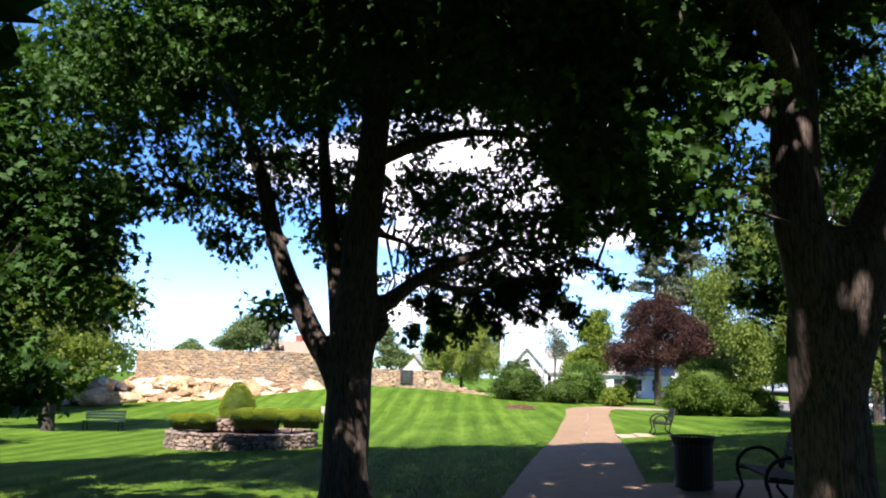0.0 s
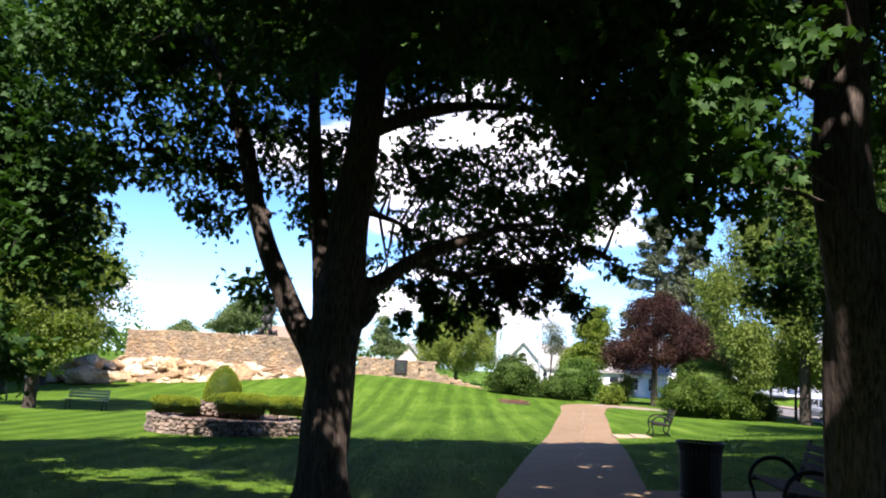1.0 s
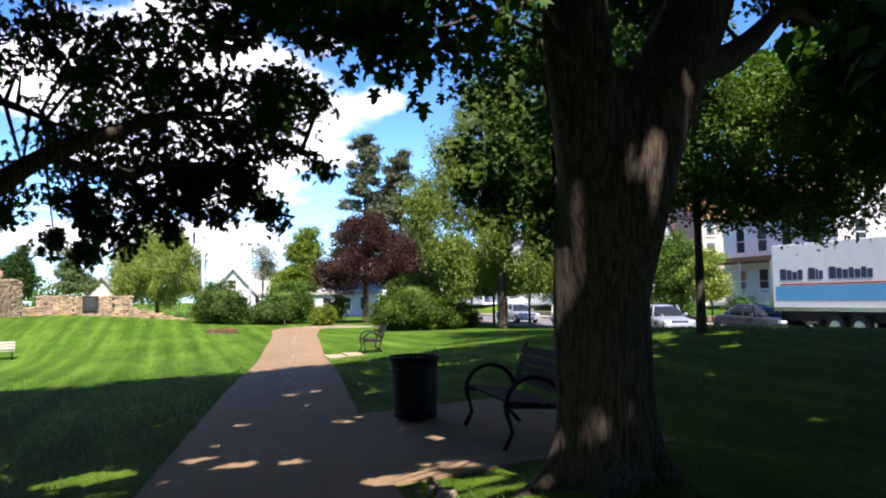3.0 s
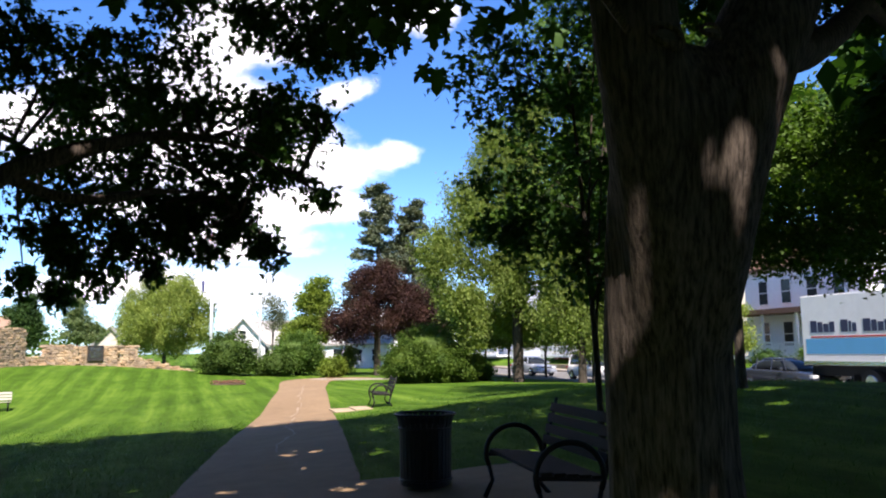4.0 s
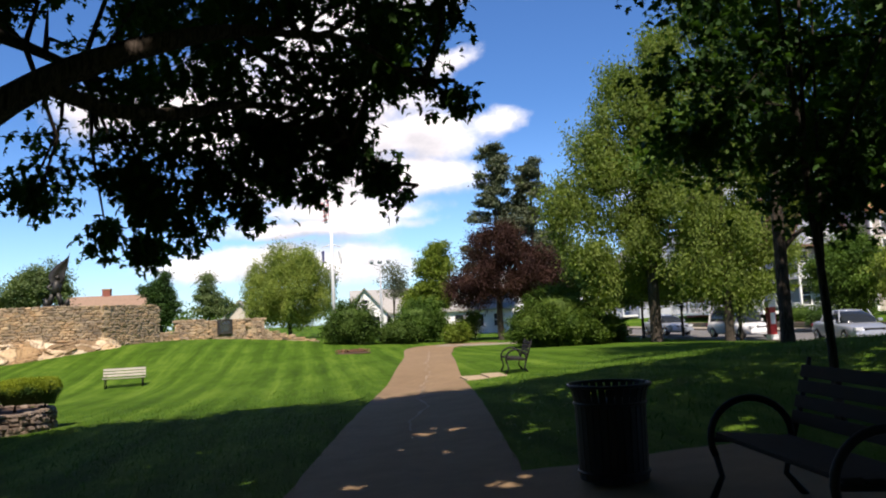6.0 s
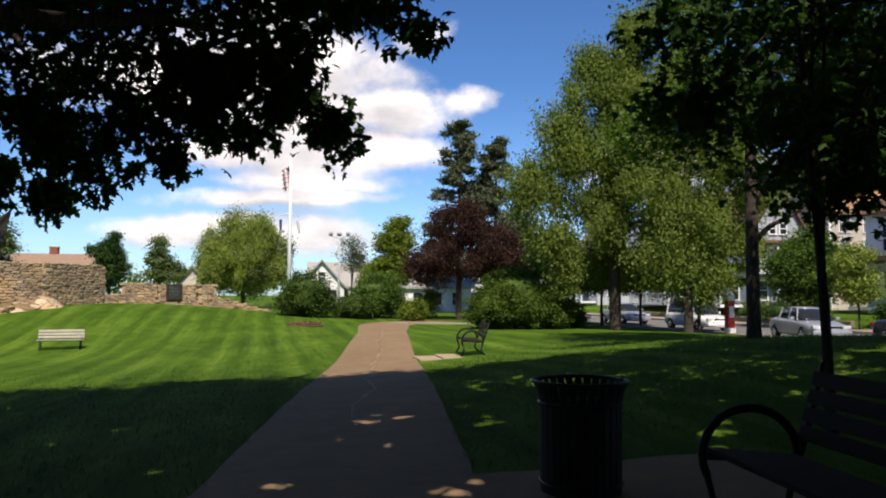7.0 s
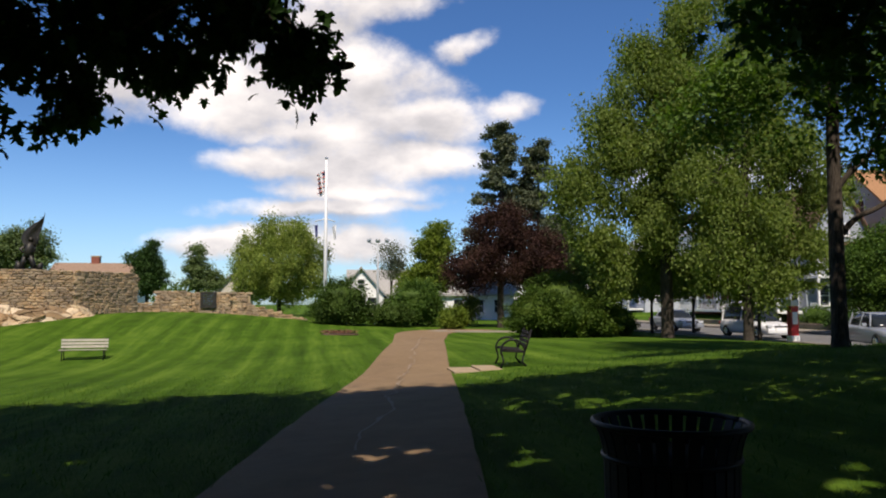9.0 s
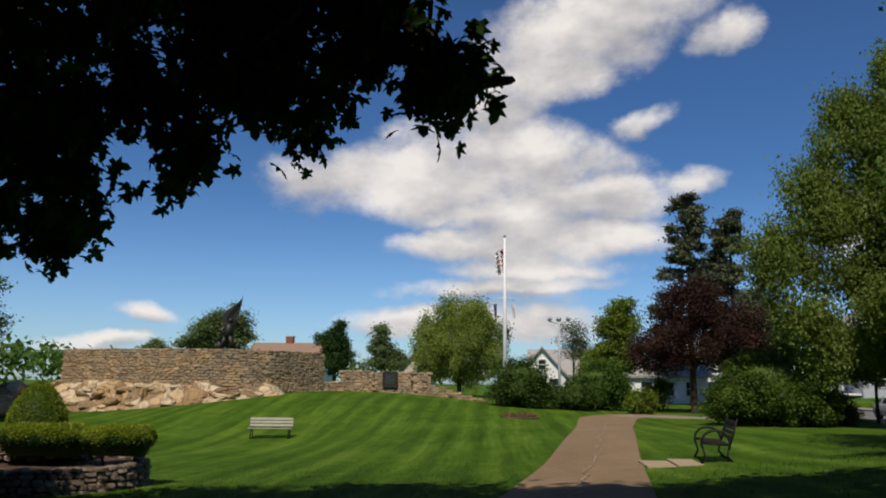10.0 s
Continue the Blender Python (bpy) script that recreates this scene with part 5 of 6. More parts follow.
for k in range(80):
    s = -2.5 + (WALL_LEN + 3.2) * rng.random()
    f = min(max(s / WALL_LEN, 0), 1)
    off = rng.uniform(0.2, 1.7 - 0.8 * f) if s > 0 else rng.uniform(-2, 1.5)
    (x, y), a = wall_arc(s, off)
    g = land(x, y)
    top = 1.10 - 0.62 * off if s > 0 else 0.6 - 0.2 * abs(s)
    size = rng.uniform(0.3, 1.0) * (1 - 0.35 * f)
    zc = max(g - 0.05, min(ledge_z(s, off) - 0.12 * size, top))
    ob = new("boulder", ROCKS[k % 9])
    ob.parent = ledge
    ob.matrix_basis = pose(x, y, zc, rng.uniform(-15, 15), rng.uniform(-15, 15), math.degrees(a) + rng.normal() * 18) @ Matrix.Diagonal((size * 1.6, size * 0.8, size * 0.62, 1))
bm = bmesh.new()
rows = []
for s in np.arange(-2.6, WALL_LEN + 1.6, 0.13):
    row = []
    for off in np.linspace(-0.5, 2.7, 22):
        (x, y), a = wall_arc(s, off)
        z = ledge_z(s, off)
        cell = noise.cell_vector((x * .9 + .3 * noise.noise((x, y, z)), y * .9, z * 1.3))
        lump = 0.24 * (cell.x - .5) + 0.16 * noise.noise((x * 1.1, y * 1.1, z * 1.5)) + 0.05 * noise.noise((x * 5, y * 5, z * 5))
        fade = min(max((z - land(x, y)) / .3, 0), 1)
        row.append(bm.verts.new((x + .5 * lump * fade, y - lump * fade, z + lump * fade)))
    rows.append(row)
for a, b in zip(rows, rows[1:]):
    for k in range(21):
        bm.faces.new((a[k], a[k + 1], b[k + 1], b[k]))
part("ledge_face", bm, M_ROCK, ledge)
# shaded outcrop to the left of the wall
outcrop = thing("rock_outcrop", "low shaded rock outcrop beside the wall", "rock", kind="structure")
for k in range(70):
    t = rng.random()
    x, y = -23.2 - 10.5 * t, 47.5 + rng.random() * 5.5
    size = rng.uniform(0.9, 2.3) * (1 - .35 * t)
    ob = new("boulder", ROCKS[k % 9])
    ob.parent = outcrop
    ob.matrix_basis = pose(x, y, land(x, y) + (1.45 - 1.3 * t) * rng.uniform(.1, 1.0) * min(max((y - 46.8) / 3, .2), 1), rng.uniform(-12, 12), rng.uniform(-12, 12), rng.uniform(0, 360)) @ Matrix.Diagonal((size * 1.5, size, size * .7, 1))

# ---- low wall with the plaque ----
plaque_wall = thing("plaque_wall", "low tan stone wall with a dark metal plaque", "stone wall", kind="structure")


def straight(p0, p1, front):
    d = Vector(p1) - Vector(p0)
    a = math.atan2(d.y, d.x)
    n = Vector((d.y, -d.x)).normalized() * front
    return (lambda s: ((p0[0] + d.normalized().x * s + n.x, p0[1] + d.normalized().y * s + n.y), a)), d.length, a


for p0, p1, za, zb, z0 in [((-9.3, 58.3), (-7.2, 58.0), 2.05, 2.0, .3), ((-7.2, 58.25), (-4.75, 58.25), 1.98, 1.98, .3), ((-4.75, 58.0), (-3.7, 58.1), 2.0, 1.9, .3), ((-3.7, 57.8), (-.2, 56.6), 1.15, .3, .0), ((-11.6, 56.8), (-9.0, 57.2), 1.25, 1.25, .2)]:
    place, length, a = straight(p0, p1, 0.2)
    bm = one_box(0, length, -.2, .2, -.6, min(za, zb) - .08, 0.0)
    if za != zb:
        for v in bm.verts:
            if v.co.z > 0:
                v.co.z = za - .08 + (zb - za) * v.co.x / length
    bmesh.ops.transform(bm, matrix=pose(p0[0], p0[1], 0, 0, 0, math.degrees(a)), verts=bm.verts)
    part("wall_core", bm, M_MORTAR, plaque_wall)
    lay_stones(plaque_wall, place, length, z0, lambda s, za=za, zb=zb, length=length: za + (zb - za) * s / length + .04, TAN, rng, 0.36, 0.145, 0.18)
plaque = thing("plaque", "dark bronze plaque on the low stone wall", "plaque", m=pose(-6.2, 57.9, 1.48))
part("plate", one_box(-.48, .48, -.05, .03, -.5, .46, 0.012), M_BRONZE, plaque)
bm = bmesh.new()
for a, b, c, d in ((-.46, .46, .41, .46), (-.46, .46, -.5, -.45), (-.48, -.43, -.5, .46), (.43, .48, -.5, .46)):
    box(bm, a, b, -.075, -.045, c, d, 0.008)
part("rim", bm, M_BRONZE, plaque)
bm = bmesh.new()
for k in range(6):
    box(bm, -.32 + .03 * (k % 2), .32 - .04 * (k % 3), -.06, -.046, .26 - .11 * k, .30 - .11 * k)
part("lettering", bm, M_CHROME, plaque, "raised lines of lettering")

# ---- statue on the terrace ----
bm = bmesh.new()
tube(bm, [(-.38, 0, .12), (-.30, 0, .5), (-.10, 0, .92)], [.16, .14, .17], 10, .15, 1.0)
tube(bm, [(.34, 0, .12), (.26, -.1, .55), (.06, 0, .95)], [.16, .15, .17], 10, .15, 2.0)
tube(bm, [(0, 0, .82), (.03, 0, 1.2), (.08, 0, 1.5), (.1, 0, 1.66)], [.25, .27, .24, .09], 12, .15, 3.0)
bmesh.ops.create_icosphere(bm, subdivisions=2, radius=.15, matrix=pose(.12, -.03, 1.8))
tube(bm, [(.28, 0, 1.48), (.46, -.05, 1.6), (.52, -.1, 1.95)], [.1, .08, .06], 8)
tube(bm, [(-.14, 0, 1.45), (-.42, -.05, 1.25), (-.2, -.2, 1.05)], [.1, .08, .06], 8)
tube(bm, [(-.55, 0, .1), (-.5, .05, .42), (-.62, 0, .6)], [.2, .17, .05], 8, .3, 5.0)
tube(bm, [(.62, .05, .1), (.6, .05, .36), (.72, 0, .5)], [.2, .15, .05], 8, .3, 6.0)
tube(bm, [(.2, -.1, .4), (.46, -.1, 1.6), (.72, -.1, 2.75), (.84, -.1, 3.3)], [.03, .03, .028, .012], 6)
staff = lambda h: .46 + (h - 1.6) * .226
flag_pts = []
for h in np.linspace(1.65, 3.1, 10):
    w = .95 * math.sin(math.pi * min((3.16 - h) / 1.9, 1.0)) ** .8
    flag_pts.append([(staff(h) - u * w, -.1 + .10 * math.sin(6 * u + 3 * h), h - .18 * u) for u in np.linspace(0, 1, 7)])
for dy in (0, .05):
    grid = [[bm.verts.new((x, y + dy, z)) for x, y, z in row] for row in flag_pts]
    for a, b in zip(grid, grid[1:]):
        for k in range(6):
            bm.faces.new((a[k], b[k], b[k + 1], a[k + 1]))
bmesh.ops.create_cone(bm, cap_ends=True, segments=16, radius1=.85, radius2=.66, depth=.3)
solid("statue", bm, M_BRONZE, "dark bronze statue with a raised flag above the wall", "statue", m=pose(-15.4, 54.4, 3.0, 0, 0, 0), smooth=True)
solid("plinth", one_box(-1.0, 1.0, -.8, .8, -.6, .32, .05), M_FIELD, "rough stone plinth under the statue", "plinth", m=pose(-15.4, 54.4, 2.55))


# ---- benches ----
def slat_bench(label, m, n_back=3, n_seat=4, L=1.85):
    b = thing("park_bench", label, "bench", "lawn benches", m=m)
    for k in range(n_seat):
        part("seat_slat", one_box(-L / 2, L / 2, -.24 + .12 * k, -.14 + .12 * k, .43 - .012 * k, .465 - .012 * k, .006), M_SLAT, b)
    for k in range(n_back):
        part("back_slat", one_box(-L / 2, L / 2, -.015, .02, -.05, .05, .006, pose(0, .27 + .03 * k, .56 + .135 * k, -12)), M_SLAT, b)
    for x in (-L / 2 + .12, L / 2 - .12):
        bm = bmesh.new()
        tube(bm, [(x, -.22, 0), (x, -.2, .25), (x, -.2, .43)], [.028, .022, .022], 7)
        tube(bm, [(x, .3, 0), (x, .22, .25), (x, .24, .43), (x, .37, .9)], [.028, .022, .024, .018], 7)
        tube(bm, [(x, -.22, .41), (x, .05, .39), (x, .25, .40)], [.024, .022, .024], 7)
        part("leg_frame", bm, M_IRON, b, "black cast-iron end frame", smooth=True)
    return b


def on_ground(x, y, turn=0.0):
    return pose(x, y, land(x, y), 0, 0, turn)


slat_bench("pale slatted wooden bench with iron legs on the lawn", on_ground(-7.6, 39.2, 8) @ Matrix.Diagonal((.88, .88, .88, 1)))
slat_bench("pale slatted wooden bench with iron legs in tree shade", on_ground(-15.6, 31.2, 6) @ Matrix.Diagonal((.88, .88, .88, 1)))


def loop_bench(label, m):
    """Iron bench with round looped arms."""
    b = thing("loop_arm_bench", label, "bench", "iron benches", m=m)
    L = 1.55
    for k in range(5):
        part("seat_slat", one_box(-L / 2, L / 2, -.26 + .105 * k, -.17 + .105 * k, .42 - .01 * k, .45 - .01 * k, .006), M_SLAT_DARK, b)
    for k in range(4):
        part("back_slat", one_box(-L / 2, L / 2, -.012, .018, -.042, .042, .006, pose(0, .29 + .03 * k, .53 + .10 * k, -14)), M_SLAT_DARK, b)
    for x in (-L / 2 + .02, L / 2 - .02):
        bm = bmesh.new()
        loop = [(x, -.02 + .28 * math.cos(a), .41 + .26 * math.sin(a)) for a in np.linspace(math.radians(-25), math.radians(205), 19)]
        tube(bm, loop, [.025] * 19, 8)
        tube(bm, [loop[0], (x, .20, .16), (x, .33, 0)], [.021, .021, .026], 8)
        tube(bm, [loop[-1], (x, -.24, .16), (x, -.32, 0)], [.021, .021, .026], 8)
        tube(bm, [(x, .26, .38), (x, .34, .6), (x, .43, .92)], [.022, .02, .016], 8)
        tube(bm, [(x, -.29, .405), (x, 0, .39), (x, .27, .375)], [.02] * 3, 8)
        part("arm_frame", bm, M_IRON, b, "looped black iron arm and leg", smooth=True)
    part("stretcher", tube(bmesh.new(), [(-L / 2, 0, .385), (L / 2, 0, .385)], [.016, .016], 8), M_IRON, b)
    return b


loop_bench("dark iron bench with looped arms beside the litter bin", pose(3.78, 10.2, land(3.78, 10.2) + .03, 0, 0, -95))
loop_bench("dark iron bench with looped arms on a concrete pad", on_ground(6.0, 27.6, -97))
pad = thing("bench_pad", "pale concrete pad joining the path", "paving", kind="structure")
for k, (x0, x1) in enumerate(((4.4, 5.0), (5.01, 5.55))):
    zz = land((x0 + x1) / 2, 26.9)
    part("slab", one_box(x0, x1, 26.2 + .12 * k, 27.5 + .1 * k, zz - .12, zz + .045, .012), M_SLAB, pad)
bm = bmesh.new()
xs, ys = np.linspace(2.0, 4.9, 14), np.linspace(8.9, 12.8, 18)
grid = [[bm.verts.new((x + .06 * noise.noise((x, y, 0)), y + .1 * noise.noise((x * 2, y, 3)), land(x, y) + .03)) for x in xs] for y in ys]
for a, b in zip(grid, grid[1:]):
    for k in range(13):
        bm.faces.new((a[k], a[k + 1], b[k + 1], b[k]))
rim = bmesh.ops.extrude_edge_only(bm, edges=[e for e in bm.edges if e.is_boundary])["geom"]
bmesh.ops.translate(bm, vec=(0, 0, -.16), verts=[v for v in rim if isinstance(v, bmesh.types.BMVert)])
solid("bin_pad", bm, M_PATH, "worn paved pad under the bin and bench", "paving", "structure")

# ---- litter bin ----
def litter_bin(m):
    b = thing("litter_bin", "black slatted steel litter bin with a flared rim", "bin", m=m)
    H = .77
    n = 30
    for k in range(n):
        a = 2 * math.pi * k / n
        bm = bmesh.new()
        w = .026
        prof = [(.290, .04), (.295, .3), (.300, .6), (.306, .66), (.322, .72), (.345, H)]
        last = None
        for r, z in prof:
            row = [bm.verts.new((r2 * math.cos(a) - s * w * math.sin(a), r2 * math.sin(a) + s * w * math.cos(a), z)) for s, r2 in ((-1, r), (1, r), (1, r - .008), (-1, r - .008))]
            if last:
                for j in range(4):
                    bm.faces.new((last[j], last[(j + 1) % 4], row[(j + 1) % 4], row[j]))
            else:
                bm.faces.new(list(reversed(row)))
            last = row
        bm.faces.new(last)
        part("slat", bm, M_STEEL_BLACK, b)
    for r, z, t in ((.347, H, .014), (.303, .63, .012), (.296, .10, .014)):
        ring = [(r * math.cos(a), r * math.sin(a), z) for a in np.linspace(0, 2 * math.pi, 41)]
        part("band", tube(bmesh.new(), ring, [t] * 41, 8), M_STEEL_BLACK, b, smooth=True)
    bm = bmesh.new()
    tube(bm, [(0, 0, .06), (0, 0, .4), (0, 0, .64)], [.262, .268, .272], 28)
    part("liner", bm, M_TYRE, b, "dark plastic liner", smooth=True)
    bm = bmesh.new()
    bmesh.ops.create_cone(bm, cap_ends=True, segments=24, radius1=.2, radius2=.2, depth=.06, matrix=pose(0, 0, .02))
    part("foot", bm, M_STEEL_BLACK, b)
    return b


litter_bin(pose(3.22, 12.0, land(3.22, 12.0) + .02) @ Matrix.Diagonal((.93, .93, 1, 1)))

# ---- stone planter with hedges ----
planter = thing("stone_planter", "round dry-stone planter bed of grey fieldstone", "planter")
PC = (-7.6, 24.4)
FIELD = stone_meshes(M_FIELD, 8, 8, 0.22)


def ring_place(cx, cy, rx, ry):
    per = 2 * math.pi * math.sqrt((rx * rx + ry * ry) / 2)
    return (lambda s: ((cx + rx * math.cos(2 * math.pi * s / per), cy + ry * math.sin(2 * math.pi * s / per)), 2 * math.pi * s / per + math.pi / 2)), per


for rx, ry, z0, z1, ox, oy in ((2.25, 1.75, -.98, -.28, 0, 0), (1.15, .8, -.3, .12, -.35, .75)):
    pl, per = ring_place(PC[0] + ox, PC[1] + oy, rx, ry)
    bm = bmesh.new()
    bmesh.ops.create_cone(bm, cap_ends=True, segments=40, radius1=1, radius2=1, depth=1)
    bmesh.ops.transform(bm, matrix=Matrix.Translation((PC[0] + ox, PC[1] + oy, (z0 + z1) / 2 - .04)) @ Matrix.Diagonal((rx - .02, ry - .02, z1 - z0 - .06, 1)), verts=bm.verts)
    part("soil", bm, M_SOIL, planter, "dark bark mulch")
    lay_stones(planter, pl, per, z0, lambda s, z1=z1: z1 + .05 * noise.noise((s, 0, 1)), FIELD, rng, 0.18, 0.095, 0.2)


def hedge_skin(w, d, h, u, v, r):
    """A point on a rounded hedge: u runs along it, v over it from foot to foot."""
    a = math.pi * v
    x = (u - .5) * w
    end = math.sqrt(max(1 - (2 * abs(u - .5)) ** 6, 0.02))
    c, s = math.cos(a), math.sin(a)
    y = math.copysign(abs(c) ** .5, c) * d / 2 * end
    z = (abs(s) ** .5 * .86 + .14) * h * (.55 + .45 * end)
    grow = .30 + .70 * min(z / (.62 * h), 1.0)
    y *= grow
    x *= .80 + .20 * grow
    lump = 1 + .07 * noise.noise((x * 2.2, y * 2.2, z * 2.2))
    return (x, y * lump, z * lump)


def hedge_body(w, d, h):
    bm = bmesh.new()
    g = [[bm.verts.new(hedge_skin(w, d, h, u, v, None)) for v in np.linspace(0, 1, 17)] for u in np.linspace(0, 1, 25)]
    for a, b in zip(g, g[1:]):
        for k in range(16):
            bm.faces.new((a[k], b[k], b[k + 1], a[k + 1]))
    bm.faces.new(g[0]), bm.faces.new(list(reversed(g[-1])))
    return bm


def hedge(label, x, y, z, w, d, h, seed):
    """A clipped low hedge with a rounded top."""
    g = thing("clipped_hedge", label, "hedge", "planter hedges", m=pose(x, y, z))
    r = np.random.default_rng(seed)
    n = max(int(w / .45), 2)
    bl = [(-w / 2 + w * (k + .5) / n, r.normal() * .05, h * .55) for k in range(n)]
    for k in range(n):
        part("stem", tube(bmesh.new(), [(bl[k][0], 0, -.1), (bl[k][0] + .05, .03, h * .4)], [.03, .012], 5), M_BARK_DARK, g)
    p = np.array([hedge_skin(w, d, h, *r.random(2), r) for k in range(int(9000 * w))])
    # splits the leaves by height: pale yellow-green above, dark green below
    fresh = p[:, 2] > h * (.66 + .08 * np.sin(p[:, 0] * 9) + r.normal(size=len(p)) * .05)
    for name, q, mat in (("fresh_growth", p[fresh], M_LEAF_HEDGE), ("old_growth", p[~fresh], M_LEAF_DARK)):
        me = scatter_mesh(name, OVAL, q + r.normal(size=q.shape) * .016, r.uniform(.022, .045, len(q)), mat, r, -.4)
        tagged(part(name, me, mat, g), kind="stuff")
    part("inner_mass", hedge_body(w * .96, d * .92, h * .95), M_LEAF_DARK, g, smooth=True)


hedge("clipped yellow-green low hedge in the stone planter", -7.08, 24.15, -.24, 1.6, 1.2, .64, 91)
hedge("clipped yellow-green low hedge at the planter's end", -5.74, 24.4, -.24, 1.25, 1.15, .62, 94)
hedge("small clipped yellow-green hedge apart from the others", -9.1, 24.1, -.32, 1.4, 1.0, .53, 92)
def cone_skin(u, v, k=1.0):
    """A point on a clipped, bullet-shaped bush; v runs from foot to tip."""
    a = 2 * math.pi * u
    rad = .66 * k * (1 - v ** 2.2) ** .62 * (.86 + .14 * min(v / .18, 1.0))
    lump = 1 + .06 * noise.noise((math.cos(a) * 2, math.sin(a) * 2, v * 5))
    return (rad * lump * math.cos(a), rad * lump * math.sin(a), .02 + 1.28 * k * v)


cone = thing("cone_bush", "clipped yellow-green bullet-shaped bush in the planter", "shrub", "planter hedges", m=pose(-8.2, 25.6, -.06) @ Matrix.Diagonal((.92, .92, .96, 1)))
for k in range(5):
    part("stem", tube(bmesh.new(), [(.06 * math.cos(k), .06 * math.sin(k), -.25), (.15 * math.cos(1.3 * k), .15 * math.sin(1.3 * k), .4)], [.03, .012], 5), M_BARK_DARK, cone)
bm = bmesh.new()
g = [[bm.verts.new(cone_skin(u, v, .95)) for u in np.linspace(0, 1, 25)[:-1]] for v in np.linspace(0, .995, 15)]
for a, b in zip(g, g[1:]):
    for k in range(24):
        bm.faces.new((a[k], a[(k + 1) % 24], b[(k + 1) % 24], b[k]))
bm.faces.new(g[-1])
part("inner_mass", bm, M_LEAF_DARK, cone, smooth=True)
r = np.random.default_rng(93)
p = np.array([cone_skin(r.random(), r.random() ** 1.2) for k in range(16000)])
me = scatter_mesh("leaves", OVAL, p + r.normal(size=p.shape) * .016, r.uniform(.022, .045, len(p)), M_LEAF_HEDGE, r, -.4)
tagged(part("leaves", me, M_LEAF_HEDGE, cone), kind="stuff")

rebase(planter, *PC)

# edging stones of the maple's bed
EDGING = boulder_meshes(M_FIELD, 4, 7)
bed = thing("edging_stones", "row of small grey stones edging the tree bed", "edging")
for k in range(9):
    t = k / 8
    x, y = 2.45 - .3 * t + .04 * math.sin(5 * k), 8.65 - 2.6 * t
    ob = new("stone", EDGING[k % 4])
    ob.parent = bed
    s = .10 + .04 * (k % 3)
    ob.matrix_basis = pose(x, y, land(x, y) + .04, 10 * k, 7 * k, 50 * k) @ Matrix.Diagonal((s, s * .9, s * .8, 1))

# flower bed at the path's far end
fl = thing("flower_bed", "small bed of reddish low flowers in the lawn", "flower bed", m=on_ground(1.8, 46.5))
bm = bmesh.new()
bmesh.ops.create_uvsphere(bm, u_segments=20, v_segments=8, radius=1.0)
bmesh.ops.scale(bm, vec=(.95, .5, .1), verts=bm.verts)
part("soil", bm, M_SOIL, fl)
rr = np.random.default_rng(6)
ang, rad = rr.uniform(0, 6.28, 500), np.sqrt(rr.random(500))
me = scatter_mesh("planting", OVAL, np.c_[.9 * rad * np.cos(ang), .45 * rad * np.sin(ang), .08 + .14 * rr.random(500)], rr.uniform(.06, .12, 500), M_FLOWER, rr)
tagged(part("planting", me, M_FLOWER, fl), kind="stuff")

# ---- flagpole and floodlight pole ----
fp = thing("flagpole", "tall white flagpole with a limp striped flag", "flagpole", m=pose(.85, 60, land(.85, 60)))
part("pole", tube(bmesh.new(), [(0, 0, -.3), (0, 0, 5), (0, 0, 10.5)], [.135, .115, .08], 14), M_WHITE, fp, smooth=True)
part("yard_arm", tube(bmesh.new(), [(-.7, 0, 6.4), (0, 0, 6.6), (.6, 0, 6.4)], [.03, .04, .03], 8), M_WHITE, fp, smooth=True)
bm = bmesh.new()
bmesh.ops.create_icosphere(bm, subdivisions=2, radius=.1, matrix=pose(0, 0, 10.6))
part("finial", bm, M_CHROME, fp, smooth=True)


def cloth(w, h, folds, top):
    bm = bmesh.new()
    g = [[bm.verts.new((-.08 - w * u * (1 - .35 * v), .12 * math.sin(folds * u * 6 + 2 * v), top - h * v - .5 * u * w * (1 - v * .3))) for u in np.linspace(0, 1, 12)] for v in np.linspace(0, 1, 10)]
    for a, b in zip(g, g[1:]):
        for k in range(11):
            bm.faces.new((a[k], a[k + 1], b[k + 1], b[k]))
    return bm


flag = part("flag", cloth(.55, 1.6, 1.4, 9.8), M_WHITE, fp, "limp red and white striped flag", smooth=True)
for k in range(5):
    bm = cloth(.56, .11, 1.4, 9.8 - .32 * k)
    bmesh.ops.translate(bm, vec=(0, -.012, 0), verts=bm.verts)
    part("stripe", bm, M_FLAG_RED, flag)
bm = cloth(.15, .28, 1.4, 9.8)
bmesh.ops.translate(bm, vec=(0, -.02, 0), verts=bm.verts)
part("canton", bm, M_FLAG_BLUE, flag)
bm = cloth(.2, .8, 1.2, 6.2)
bmesh.ops.translate(bm, vec=(-.45, 0, 0), verts=bm.verts)
part("side_flag", bm, M_FLAG_BLUE, fp, "dark limp flag on the yard arm", smooth=True)
bm = cloth(.25, .95, 1.2, 6.2)
bmesh.ops.translate(bm, vec=(.75, 0, 0), verts=bm.verts)
part("side_flag", bm, M_WHITE, fp, "white limp flag on the yard arm", smooth=True)

lp = thing("floodlight_pole", "grey pole with three floodlights at its top", "lamp post", m=pose(5.15, 78, land(5.15, 78)))
part("pole", tube(bmesh.new(), [(0, 0, -.2), (0, 0, 3), (0, 0, 6.6)], [.14, .11, .08], 10), M_POLE, lp, smooth=True)
part("crossbar", tube(bmesh.new(), [(-.7, 0, 6.7), (0, 0, 6.5), (.7, 0, 6.7)], [.04, .05, .04], 8), M_POLE, lp)
